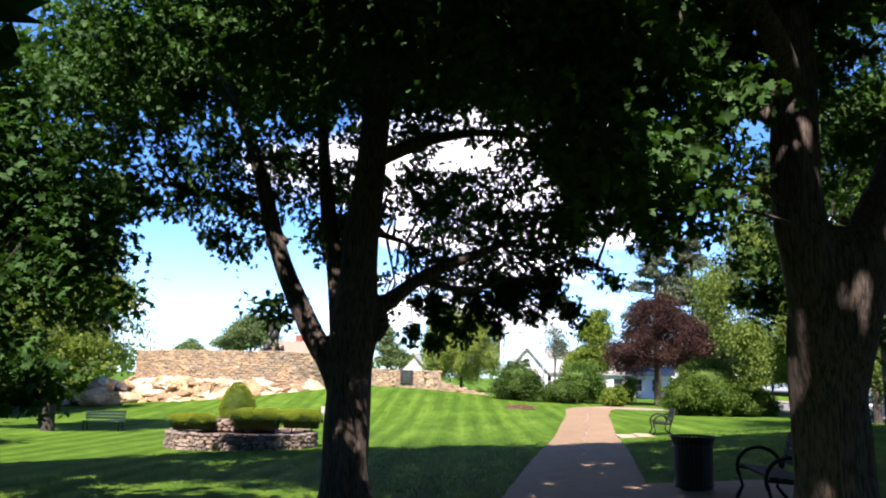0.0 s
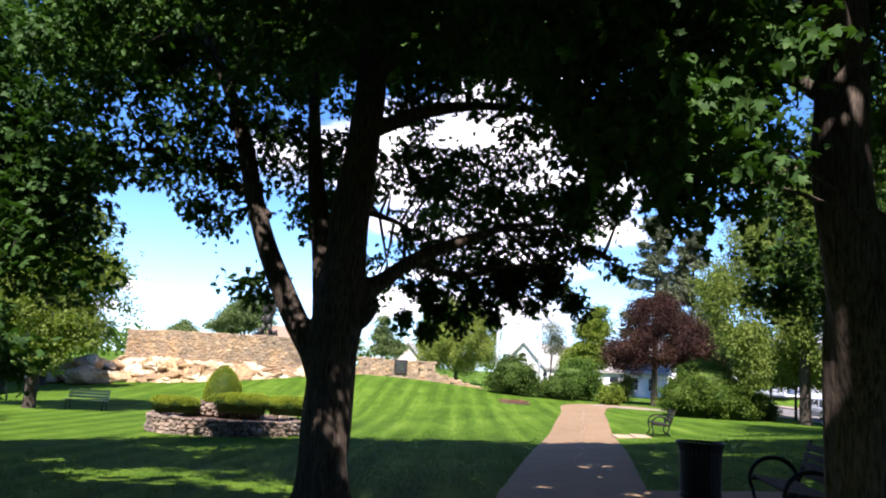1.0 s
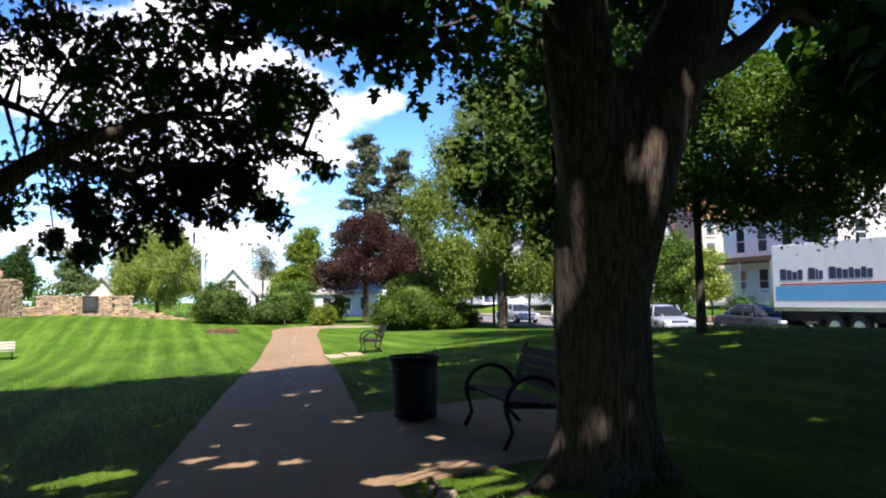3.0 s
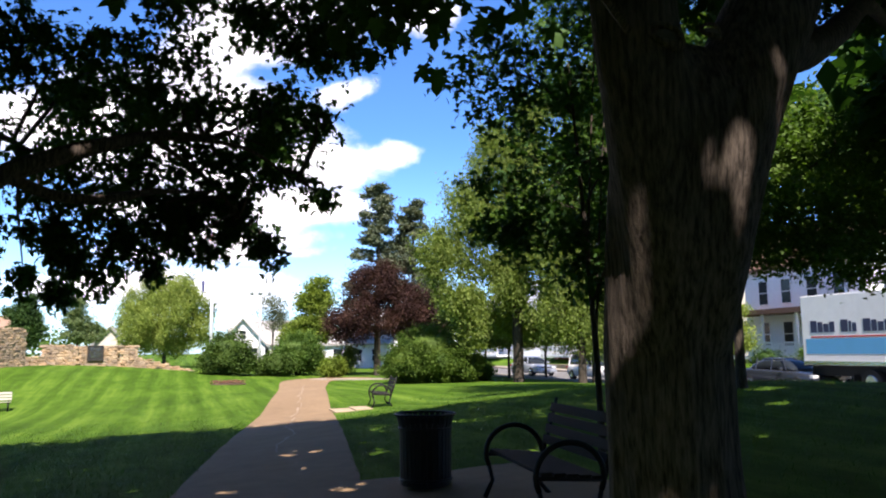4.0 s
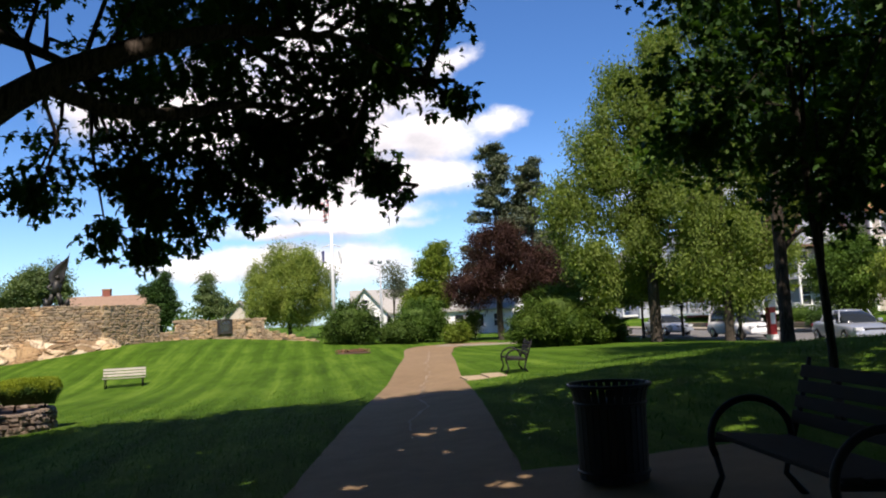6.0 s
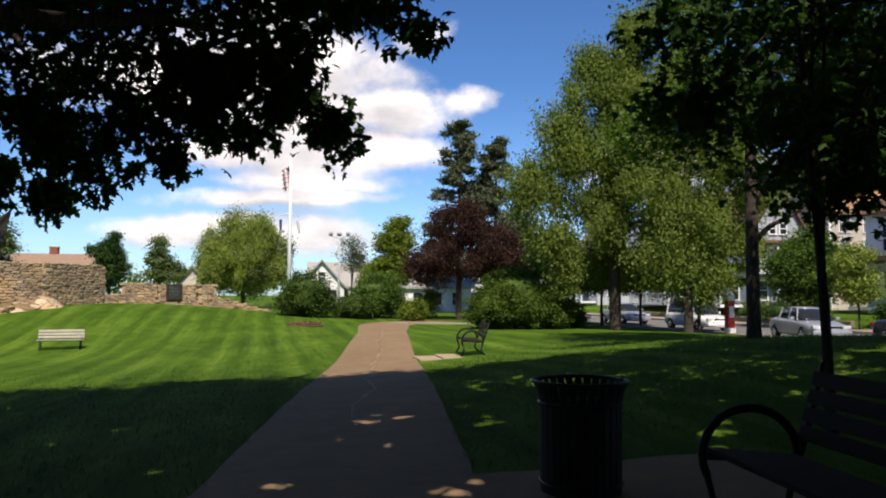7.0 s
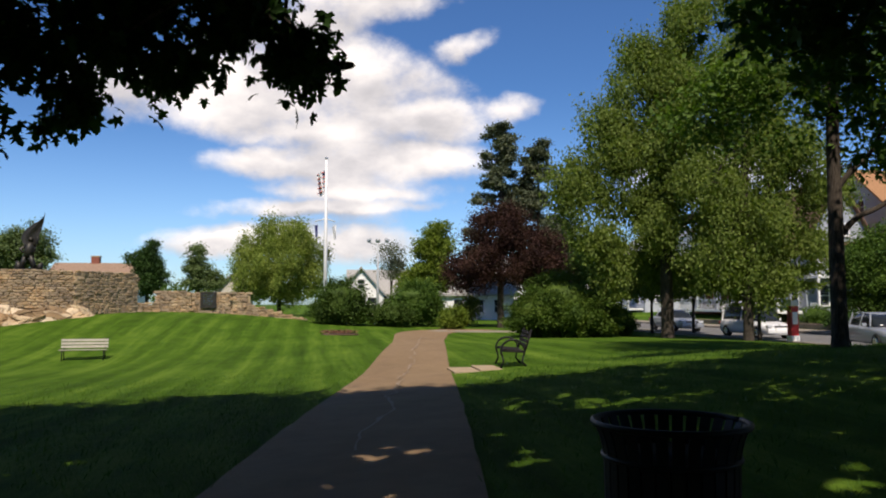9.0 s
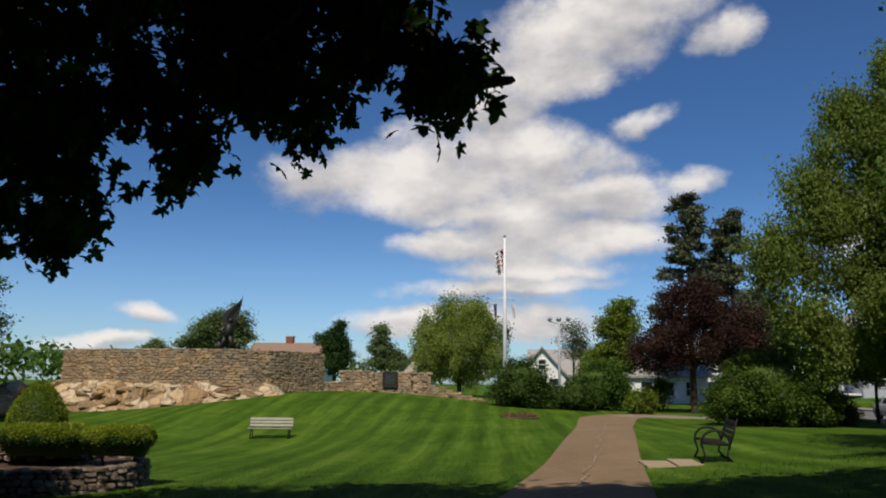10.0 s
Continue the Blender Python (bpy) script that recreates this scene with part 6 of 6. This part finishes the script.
for x, a in ((-.75, 35), (0, 0), (.75, -35)):
    bm = bmesh.new()
    bmesh.ops.create_cone(bm, cap_ends=True, segments=14, radius1=.23, radius2=.12, depth=.34, matrix=pose(x, -.1, 6.95, 70, 0, a))
    f = part("floodlight", bm, M_POLE, lp)
    bm = bmesh.new()
    bmesh.ops.create_cone(bm, cap_ends=True, segments=14, radius1=.2, radius2=.2, depth=.03, matrix=pose(x, -.1, 6.95, 70, 0, a) @ pose(0, 0, -.18))
    part("lens", bm, M_LAMP_GLASS, f)

# ---- houses ----
def window_part(parent, m, w, h, trim=None):
    """A sash window: frame, sill and two panes, set on a wall whose outside is -y."""
    bm = bmesh.new()
    for a, b, c, d in ((-w / 2 - .09, w / 2 + .09, h / 2, h / 2 + .1), (-w / 2 - .09, -w / 2, -h / 2, h / 2), (w / 2, w / 2 + .09, -h / 2, h / 2), (-w / 2, w / 2, -.025, .025)):
        box(bm, a, b, -.06, .02, c, d)
    bmesh.ops.transform(bm, matrix=m, verts=bm.verts)
    win = part("window", bm, trim or M_WHITE, parent)
    part("sill", one_box(-w / 2 - .13, w / 2 + .13, -.12, .02, -h / 2 - .08, -h / 2, .01, m), trim or M_WHITE, win)
    for z0, z1 in ((-h / 2, -.025), (.025, h / 2)):
        part("pane", one_box(-w / 2, w / 2, -.02, .012, z0, z1, 0, m), M_GLASS_DARK, win, "dark reflecting glass")
    return win


def gable_roof(w, d, z, rise, over=.4, thick=.18, along="x"):
    """Two slopes with overhang; the ridge runs along the given axis."""
    bm = bmesh.new()
    a, b = (w / 2 + over, d / 2 + over) if along == "x" else (d / 2 + over, w / 2 + over)
    drop = rise * over / (b - over)
    for s in (-1, 1):
        pts = [(-a, s * b, z - drop), (a, s * b, z - drop), (a, 0, z + rise), (-a, 0, z + rise)]
        low = [bm.verts.new(p) for p in pts]
        high = [bm.verts.new((p[0], p[1], p[2] + thick)) for p in pts]
        for k in range(4):
            bm.faces.new((low[k], low[(k + 1) % 4], high[(k + 1) % 4], high[k]))
        bm.faces.new(low), bm.faces.new(high)
    if along == "y":
        bmesh.ops.rotate(bm, cent=(0, 0, 0), matrix=Matrix.Rotation(math.pi / 2, 3, "Z"), verts=bm.verts)
    bmesh.ops.recalc_face_normals(bm, faces=bm.faces)
    return bm


def gable_wall(bm, w, d, h, rise, along="x"):
    """A house body with its gable ends."""
    box(bm, -w / 2, w / 2, -d / 2, d / 2, -.6, h)
    for s in (-1, 1):
        if along == "x":
            tri = [(s * (w / 2 - .01), -d / 2, h), (s * (w / 2 - .01), d / 2, h), (s * (w / 2 - .01), 0, h + rise)]
            back = [(x - s * .2, y, z) for x, y, z in tri]
        else:
            tri = [(-w / 2, s * (d / 2 - .01), h), (w / 2, s * (d / 2 - .01), h), (0, s * (d / 2 - .01), h + rise)]
            back = [(x, y - s * .2, z) for x, y, z in tri]
        A, B = [bm.verts.new(p) for p in tri], [bm.verts.new(p) for p in back]
        bm.faces.new(A), bm.faces.new(B)
        for k in range(3):
            bm.faces.new((A[k], A[(k + 1) % 3], B[(k + 1) % 3], B[k]))
    bmesh.ops.recalc_face_normals(bm, faces=bm.faces)
    return bm


def clapboards(parent, x0, x1, y, z0, z1, mat, m, step=.16):
    """Board edges that stand a little proud of a wall whose outside is -y."""
    bm = bmesh.new()
    z = z0
    while z < z1:
        box(bm, x0, x1, y - .022, y + .002, z, z + .025)
        z += step
    bmesh.ops.transform(bm, matrix=m, verts=bm.verts)
    tagged(part("siding", bm, mat, parent), kind="stuff")


def house(label, x, y, turn, w, d, h, rise, wall, roof, rows, along="x", porch=0, chimney=None, group="houses", z=None):
    """rows: (side, list of offsets, list of heights, window width, window height); sides: s south -y, w west -x."""
    root = thing("house", label, "house", group, m=pose(x, y, land(x, y) if z is None else z, 0, 0, turn))
    part("wall", gable_wall(bmesh.new(), w, d, h, rise, along), wall, root)
    part("roof", gable_roof(w, d, h, rise, along=along), roof, root)
    for side, offs, heights, ww, wh in rows:
        for hz in heights:
            for o in offs:
                m = pose(o, -d / 2, hz) if side == "s" else pose(-w / 2, o, hz, 0, 0, -90) if side == "w" else pose(w / 2, o, hz, 0, 0, 90)
                window_part(root, m, ww, wh)
    if chimney:
        cx, cy, cz = chimney
        c = part("chimney", one_box(cx - .4, cx + .4, cy - .35, cy + .35, h, cz, .02), M_BRICKWALL, root, "red brick chimney")
        part("chimney_cap", one_box(cx - .46, cx + .46, cy - .41, cy + .41, cz, cz + .12, .02), M_MORTAR, c)
    for k in range(porch):
        zf = .4 + 3.0 * k
        deck = part("porch_deck", one_box(-w / 2 - 1.9, -w / 2, -d / 2 + .5, d / 2 - .5, zf - .2, zf, .01), M_WHITE, root)
        for yy in np.linspace(-d / 2 + .65, d / 2 - .65, 4):
            part("porch_post", one_box(-w / 2 - 1.85, -w / 2 - 1.7, yy - .08, yy + .08, zf, zf + 2.8, .01), M_WHITE, deck)
        part("rail", one_box(-w / 2 - 1.84, -w / 2 - 1.76, -d / 2 + .6, d / 2 - .6, zf + .85, zf + .95, .01), M_WHITE, deck)
        bm = bmesh.new()
        for yy in np.arange(-d / 2 + .8, d / 2 - .7, .18):
            box(bm, -w / 2 - 1.82, -w / 2 - 1.78, yy - .02, yy + .02, zf, zf + .86)
        tagged(part("balustrade", bm, M_WHITE, deck), kind="stuff")
    if porch:
        zf = .4 + 3.0 * porch
        part("porch_roof", one_box(-w / 2 - 2.1, -w / 2 + .02, -d / 2 + .3, d / 2 - .3, zf - .2, zf + .15, .02), roof, root)
    return root


# white house beyond the bushes
house("white clapboard house with a pale shingle roof", 6.2, 94, 0, 6.6, 7, 2.6, 2.4, M_WHITE, M_ROOF_GREY, [("s", (-2.0, .2, 2.2), (1.4,), .9, 1.3), ("w", (-1.5, 1.5), (1.4,), .9, 1.3)], "x", z=-.2)
house("white gabled house wing", 3.9, 89.5, 0, 4.6, 5, 2.4, 2.6, M_WHITE, M_ROOF_GREY, [("s", (-1.1, 1.1), (1.4,), .9, 1.3), ("s", (0,), (3.4,), .7, .9)], "y", z=-.2)
house("house with a tan shingle roof behind the wall", -23.0, 93, 0, 8, 7, 3.3, 2.0, M_WHITE, M_ROOF_TAN, [("s", (-2.5, 0, 2.5), (2.0,), .9, 1.4)], "x", chimney=(-.4, .2, 6.1), z=0)
house("small gabled house between the trees", -8.7, 89, 0, 3.0, 6, 2.3, 1.7, M_CREAM, M_ROOF_GREY, [("s", (0,), (1.5,), .8, 1.1)], "y", z=0)
house("white garage beyond the purple tree", 14.2, 86, 0, 9, 6, 2.6, 1.6, M_WHITE, M_ROOF_GREY, [("s", (-3, -1, 1, 3), (1.4,), .9, 1.2)], "x", z=-.4)
# street front
cream_house = house("tall cream house with a steep orange-brown roof", 50, 66, 0, 14, 9, 8.0, 3.6, M_CREAM, M_ROOF_ORANGE, [("s", (-5.6, -3.4, -1.0, 1.6, 4.2), (1.9, 4.9, 7.0), .9, 1.5), ("w", (-3, 0, 3), (1.9, 4.9), 1.0, 1.6), ("w", (-.9, .9), (8.6,), .7, 1.0)], "x")
clapboards(cream_house, -6.98, 6.98, -4.5, .1, 7.9, M_CREAM, Matrix())
part("eave_board", one_box(-7.3, 7.3, -4.82, -4.7, 7.62, 7.86, .01), M_WHITE, cream_house, "white eave board")
part("corner_board", one_box(-7.03, -6.8, -4.54, -4.3, -.4, 7.7, .01), M_WHITE, cream_house, "white corner board")
gable_house = house("narrow grey house with a steep gable and a white balcony", 37.3, 62.8, 0, 5.4, 6, 5.2, 4.5, M_PALE_GREY, M_ROOF_BROWN, [("s", (-1.4, 1.4), (1.5, 4.1), .8, 1.4), ("s", (-.45, .45), (6.2,), .5, .8), ("w", (-1.6, 1.6), (1.5, 4.1), .8, 1.4)], "y", porch=2)
clapboards(gable_house, -2.68, 2.68, -3.0, .1, 5.1, M_PALE_GREY, Matrix())
part("balcony_floor", one_box(-2.7, 2.7, -4.4, -3.0, 2.7, 2.9, .02), M_WHITE, gable_house, "white balcony floor")
for x in (-2.6, -.9, .9, 2.6):
    part("balcony_post", one_box(x - .07, x + .07, -4.38, -4.24, .0, 5.0, .01), M_WHITE, gable_house)
part("balcony_rail", one_box(-2.65, 2.65, -4.36, -4.26, 3.75, 3.85, .01), M_WHITE, gable_house)
bm = bmesh.new()
for x in np.arange(-2.5, 2.55, .2):
    box(bm, x - .025, x + .025, -4.34, -4.29, 2.9, 3.76)
tagged(part("balustrade", bm, M_WHITE, gable_house), kind="stuff")
part("balcony_roof", one_box(-2.9, 2.9, -4.6, -3.0, 5.0, 5.2, .02), M_ROOF_BROWN, gable_house)
house("dark brick apartment house with balconies", 43.5, 76, 0, 13, 13, 9.6, 1.8, M_BRICKWALL, M_ROOF_BROWN, [("s", (-4, -1.5, 1.5, 4), (2, 5, 8), 1.0, 1.7), ("w", (-4.5, -1.5, 1.5, 4.5), (2, 5, 8), 1.0, 1.7)], "y", porch=3)
house("white house with tall windows across the street", 43.5, 46.5, 0, 10, 11, 6.6, 3.4, M_WHITE, M_ROOF_BROWN, [("s", (-3.2, 0, 3.2), (1.9, 4.8), .9, 1.6), ("w", (-3.5, -1.2, 1.2, 3.5), (1.9, 4.8), .9, 1.6)], "y", porch=1, chimney=(1, 0, 11.2))
house("brick house with a brown roof across the street", 44, 23.5, 0, 11, 12, 7, 3.4, M_BRICKWALL, M_ROOF_BROWN, [("s", (-3.2, 0, 3.2), (1.9, 4.8), .9, 1.6), ("w", (-4, -1.2, 1.2, 4), (1.9, 4.8), .9, 1.6)], "y", porch=1)
house("grey house further along the street", 42, 101, 0, 10, 12, 7, 3, M_GREY, M_ROOF_GREY, [("s", (-3.2, 0, 3.2), (1.9, 4.8), .9, 1.6), ("w", (-4, -1.2, 1.2, 4), (1.9, 4.8), .9, 1.6)], "y", porch=2)
house("white house at the end of the street", 30, 118, 0, 13, 10, 5.6, 3, M_WHITE, M_ROOF_GREY, [("s", (-4, -1.5, 1.5, 4), (1.8, 4.4), .9, 1.5)], "x")
# low kerb wall and bushes of the front gardens
garden = thing("garden_wall", "low grey stone kerb wall of the front gardens", "garden wall", kind="structure")
for y0 in (15, 31, 47, 63):
    part("wall_segment", one_box(33.2, 33.5, y0, y0 + 14.5, -.5, -.12, .04), M_FIELD, garden)
bush_rng = np.random.default_rng(77)
for k, y in enumerate((38.5, 42.0, 45.5, 52.0, 55.0, 58.5, 62.0, 66.0, 70.0)):
    shrub("garden_bush", "dark green rounded bush in a front garden", 34.6 + bush_rng.normal() * .3, y, [(0, 0, .7, 1.1 + .3 * bush_rng.random(), .8), (.6, .4, .5, .8, .6)], (M_LEAF_DARK, M_LEAF_MID)[k % 2], 700 + k, 110, 18, 0.16, 0.15, group="front garden bushes")
# red and white post by the pavement
post = thing("red_post", "red and white banded post beside the pavement", "post", m=pose(21.95, 41.2, -.46) @ Matrix.Diagonal((.68, .68, .68, 1)))
part("base", one_box(-.3, .3, -.3, .3, 0, .35, .04), M_WHITE, post)
part("column", one_box(-.26, .26, -.26, .26, .35, 2.3, .04), M_RED, post)
part("cap", one_box(-.3, .3, -.3, .3, 2.3, 2.7, .06), M_WHITE, post)
part("panel", one_box(-.18, .18, -.275, -.262, 1.1, 1.9, 0), M_WHITE, post)


# ---- vehicles ----
def wheel(parent, x, y, r=.33, w=.22):
    bm = bmesh.new()
    bmesh.ops.create_cone(bm, cap_ends=True, segments=22, radius1=r, radius2=r, depth=w, matrix=pose(x, y, r, 0, 90, 0))
    bmesh.ops.bevel(bm, geom=[e for e in bm.edges if len(e.link_faces) == 2 and any(len(f.verts) > 4 for f in e.link_faces)], offset=.03, segments=2, affect="EDGES")
    t = part("wheel", bm, M_TYRE, parent)
    bm = bmesh.new()
    for s in (-1, 1):
        bmesh.ops.create_cone(bm, cap_ends=True, segments=16, radius1=r * .6, radius2=r * .5, depth=.03, matrix=pose(x + s * (w / 2 + .008), y, r, 0, 90 * s, 0))
    part("rim", bm, M_CHROME, t)


def loft(bm, rows):
    """Closed cross-sections along y, joined; each row is (y, half width, [(share of half width, z)...])."""
    rings = []
    for y, hw, sec in rows:
        right = [(u * hw, z) for u, z in sec]
        pts = right + [(-x, z) for x, z in reversed(right)]
        rings.append([bm.verts.new((x, y, z)) for x, z in pts])
    for a, b in zip(rings, rings[1:]):
        for k in range(len(a)):
            bm.faces.new((a[k], a[(k + 1) % len(a)], b[(k + 1) % len(a)], b[k]))
    bm.faces.new(rings[0]), bm.faces.new(list(reversed(rings[-1])))
    bmesh.ops.recalc_face_normals(bm, faces=bm.faces)
    return bm


def car(label, x, y, turn, paint, tall=0.0, z=-.60):
    """A saloon, or with tall > 0 a van or estate. Its nose points along -y before the turn."""
    c = thing("car", label, "car", "street vehicles", m=pose(x, y, z, 0, 0, turn))
    low = lambda top: [(.80, .20), (.96, .30), (1.0, .52), (.98, top - .14), (.90, top - .02), (.55, top + .015)]

    def rounded(ob):
        sub = ob.modifiers.new("rounded", "SUBSURF")
        sub.levels = sub.render_levels = 2
        return ob

    rounded(part("body", loft(bmesh.new(), [(-2.30, .60, low(.60)), (-2.22, .76, low(.68)), (-1.9, .86, low(.77)), (-1.1, .90, low(.90)), (0, .91, low(.93)), (1.2, .90, low(.97)), (1.95, .86, low(.98)), (2.2, .80, low(.90)), (2.28, .66, low(.76))]), paint, c, smooth=True))
    t = 1.43 + tall
    r0, r1 = (-1.15, 1.85) if not tall else (-1.3, 2.15)
    cabin = rounded(part("cabin", loft(bmesh.new(), [(r0, .76, [(1, .86), (1, .89), (.9, .92), (.4, .93)]), (r0 + .45, .77, [(1, .86), (.96, 1.05), (.86, t - .2), (.4, t - .12)]), (r0 + .95, .77, [(1, .86), (.95, 1.12), (.78, t - .04), (.4, t)]), (.5, .77, [(1, .86), (.95, 1.12), (.78, t - .03), (.4, t + .02)]), (r1 - (.85 if not tall else .25), .76, [(1, .86), (.95, 1.1), (.78, t - .05), (.4, t)]), (r1, .74, [(1, .86), (1, .93), (.9, .97), (.4, .99)])]), M_GLASS_DARK, c, "dark glazed cabin", smooth=True))
    rounded(part("roof", loft(bmesh.new(), [(r0 + .78, .50, [(1, t - .07), (.9, t - .04), (.4, t - .02)]), (r0 + 1.1, .60, [(1, t - .06), (.9, t), (.4, t + .03)]), ((r0 + r1) / 2, .62, [(1, t - .05), (.9, t + .015), (.4, t + .045)]), (r1 - (.95 if not tall else .25), .58, [(1, t - .07), (.9, t), (.4, t + .03)]), (r1 - (.72 if not tall else .15), .50, [(1, t - .09), (.9, t - .06), (.4, t - .03)])]), paint, cabin, smooth=True))
    for s in (-1, 1):
        for yy in (r0 + .74, .15, r1 - (.74 if not tall else .2)):
            part("pillar", tube(bmesh.new(), [(s * .765, yy + (-.35 if yy == r0 + .74 else 0), .9), (s * .6, yy, t)], [.04, .035], 6), paint, cabin)
        part("headlight", one_box(s * .62 - .16, s * .62 + .16, -2.26, -2.05, .58, .72, .03), M_LAMP_GLASS, c)
        part("tail_light", one_box(s * .66 - .14, s * .66 + .14, 2.1, 2.27, .68, .84, .03), M_LIGHT_RED, c)
        part("mirror", one_box(s * .98 - .09, s * .98 + .09, -.72, -.6, .92, 1.04, .02), paint, c)
        for yy in (-1.4, 1.4):
            wheel(c, s * .80, yy)
    part("bumper", one_box(-.8, .8, -2.32, -2.2, .3, .5, .04), paint, c)
    part("grille", one_box(-.42, .42, -2.28, -2.18, .54, .68, .02), M_STEEL_BLACK, c)
    return c


car("dark saloon car on the street", 26.0, 33.4, 4, M_CAR_DARK)
car("silver saloon car on the street", 24.2, 58.5, 4, M_CAR_SILVER)
car("white van on the street", 24.0, 48.0, 4, M_CAR_WHITE, .45)
car("silver saloon car waiting on the street", 23.4, 37.4, -12, M_CAR_SILVER)
car("dark car parked along the street", 23.2, 74, 180, M_CAR_DARK)
car("white car parked along the street", 23.2, 82, 180, M_CAR_WHITE)
car("silver car parked along the street", 23.2, 92, 180, M_CAR_SILVER)
car("dark parked car across the street", 29.0, 30, 180, M_CAR_DARK)

truck = thing("box_truck", "white box truck with a blue band and dark lettering", "truck", "street vehicles", m=pose(27.2, 25.4, -.60, 0, 0, 3))
tr = part("box", one_box(-1.25, 1.25, -6.5, 6.5, 1.15, 4.1, .04), M_WHITE, truck)
part("band", one_box(-1.258, -1.245, -6.3, 6.3, 1.62, 2.25, 0), M_BLUE, tr, "pale blue band along the side")
part("lower_trim", one_box(-1.27, -1.24, -6.48, 6.48, 1.16, 1.32, 0), M_CHROME, tr)
xx = 6.0
for word in ((.34, .26, .26, .26), (.34, .12, .20), (.34, .24, .26, .22, .26, .24, .24)):
    for k, wv in enumerate(word):
        tall = .50 if k == 0 else .36 + .08 * (k % 2)
        part("letter_block", one_box(-1.262, -1.246, xx - wv, xx, 2.52, 2.52 + tall), M_NAVY, tr)
        xx -= wv + .05
    xx -= .28
part("rule", one_box(-1.261, -1.246, .5, 6.0, 2.30, 2.36), M_RED, tr)
part("chassis", one_box(-.9, .9, -6.4, 6.4, .7, 1.15, .02), M_STEEL_BLACK, truck)
part("door_frame", one_box(-1.22, 1.22, 6.48, 6.54, 1.1, 3.85, .01), M_CHROME, tr)
for s in (-1, 1):
    for yy in (2.0, 3.2, -4.6):
        wheel(truck, s * 1.05, yy, .5, .3)
part("mud_flap", one_box(-1.2, -.75, 4.0, 4.04, .15, .8), M_TYRE, truck)
part("cab", one_box(-1.15, 1.15, -8.7, -6.7, .6, 2.9, .12), M_WHITE, truck)

# ---- grass close to the walk ----
rng = np.random.default_rng(90)
n = 60000
gy = 3.0 + 27 * rng.random(n) ** 1.3
gx = -9 + 23 * rng.random(n)
keep = (np.abs(gx - (0.03 + 0.123 * gy)) > 1.05) & ~((gx > 1.9) & (gx < 4.75) & (gy > 8.65) & (gy < 12.75)) & ~((np.hypot((gx + 7.65) / 2.3, (gy - 24.4) / 1.95)) < 1) & ~((gx > 4.4) & (gx < 7.1) & (gy > 25.8) & (gy < 28.7))
gx, gy = gx[keep], gy[keep]
step = 0.5
xs, ys = np.arange(-10, 15.01, step), np.arange(2, 31.01, step)
H = np.array([[land(x, y) for x in xs] for y in ys])
fx, fy = (gx - xs[0]) / step, (gy - ys[0]) / step
ix, iy = fx.astype(int), fy.astype(int)
u, v = fx - ix, fy - iy
gz = H[iy, ix] * (1 - u) * (1 - v) + H[iy, ix + 1] * u * (1 - v) + H[iy + 1, ix] * (1 - u) * v + H[iy + 1, ix + 1] * u * v
me = scatter_mesh("grass_blades", BLADE, np.c_[gx, gy, gz - .01], rng.uniform(.035, .085, len(gx)), M_BLADE, rng, upright=True)
tagged(new("grass_blades", me), "short green lawn grass beside the path", "grass", kind="stuff")
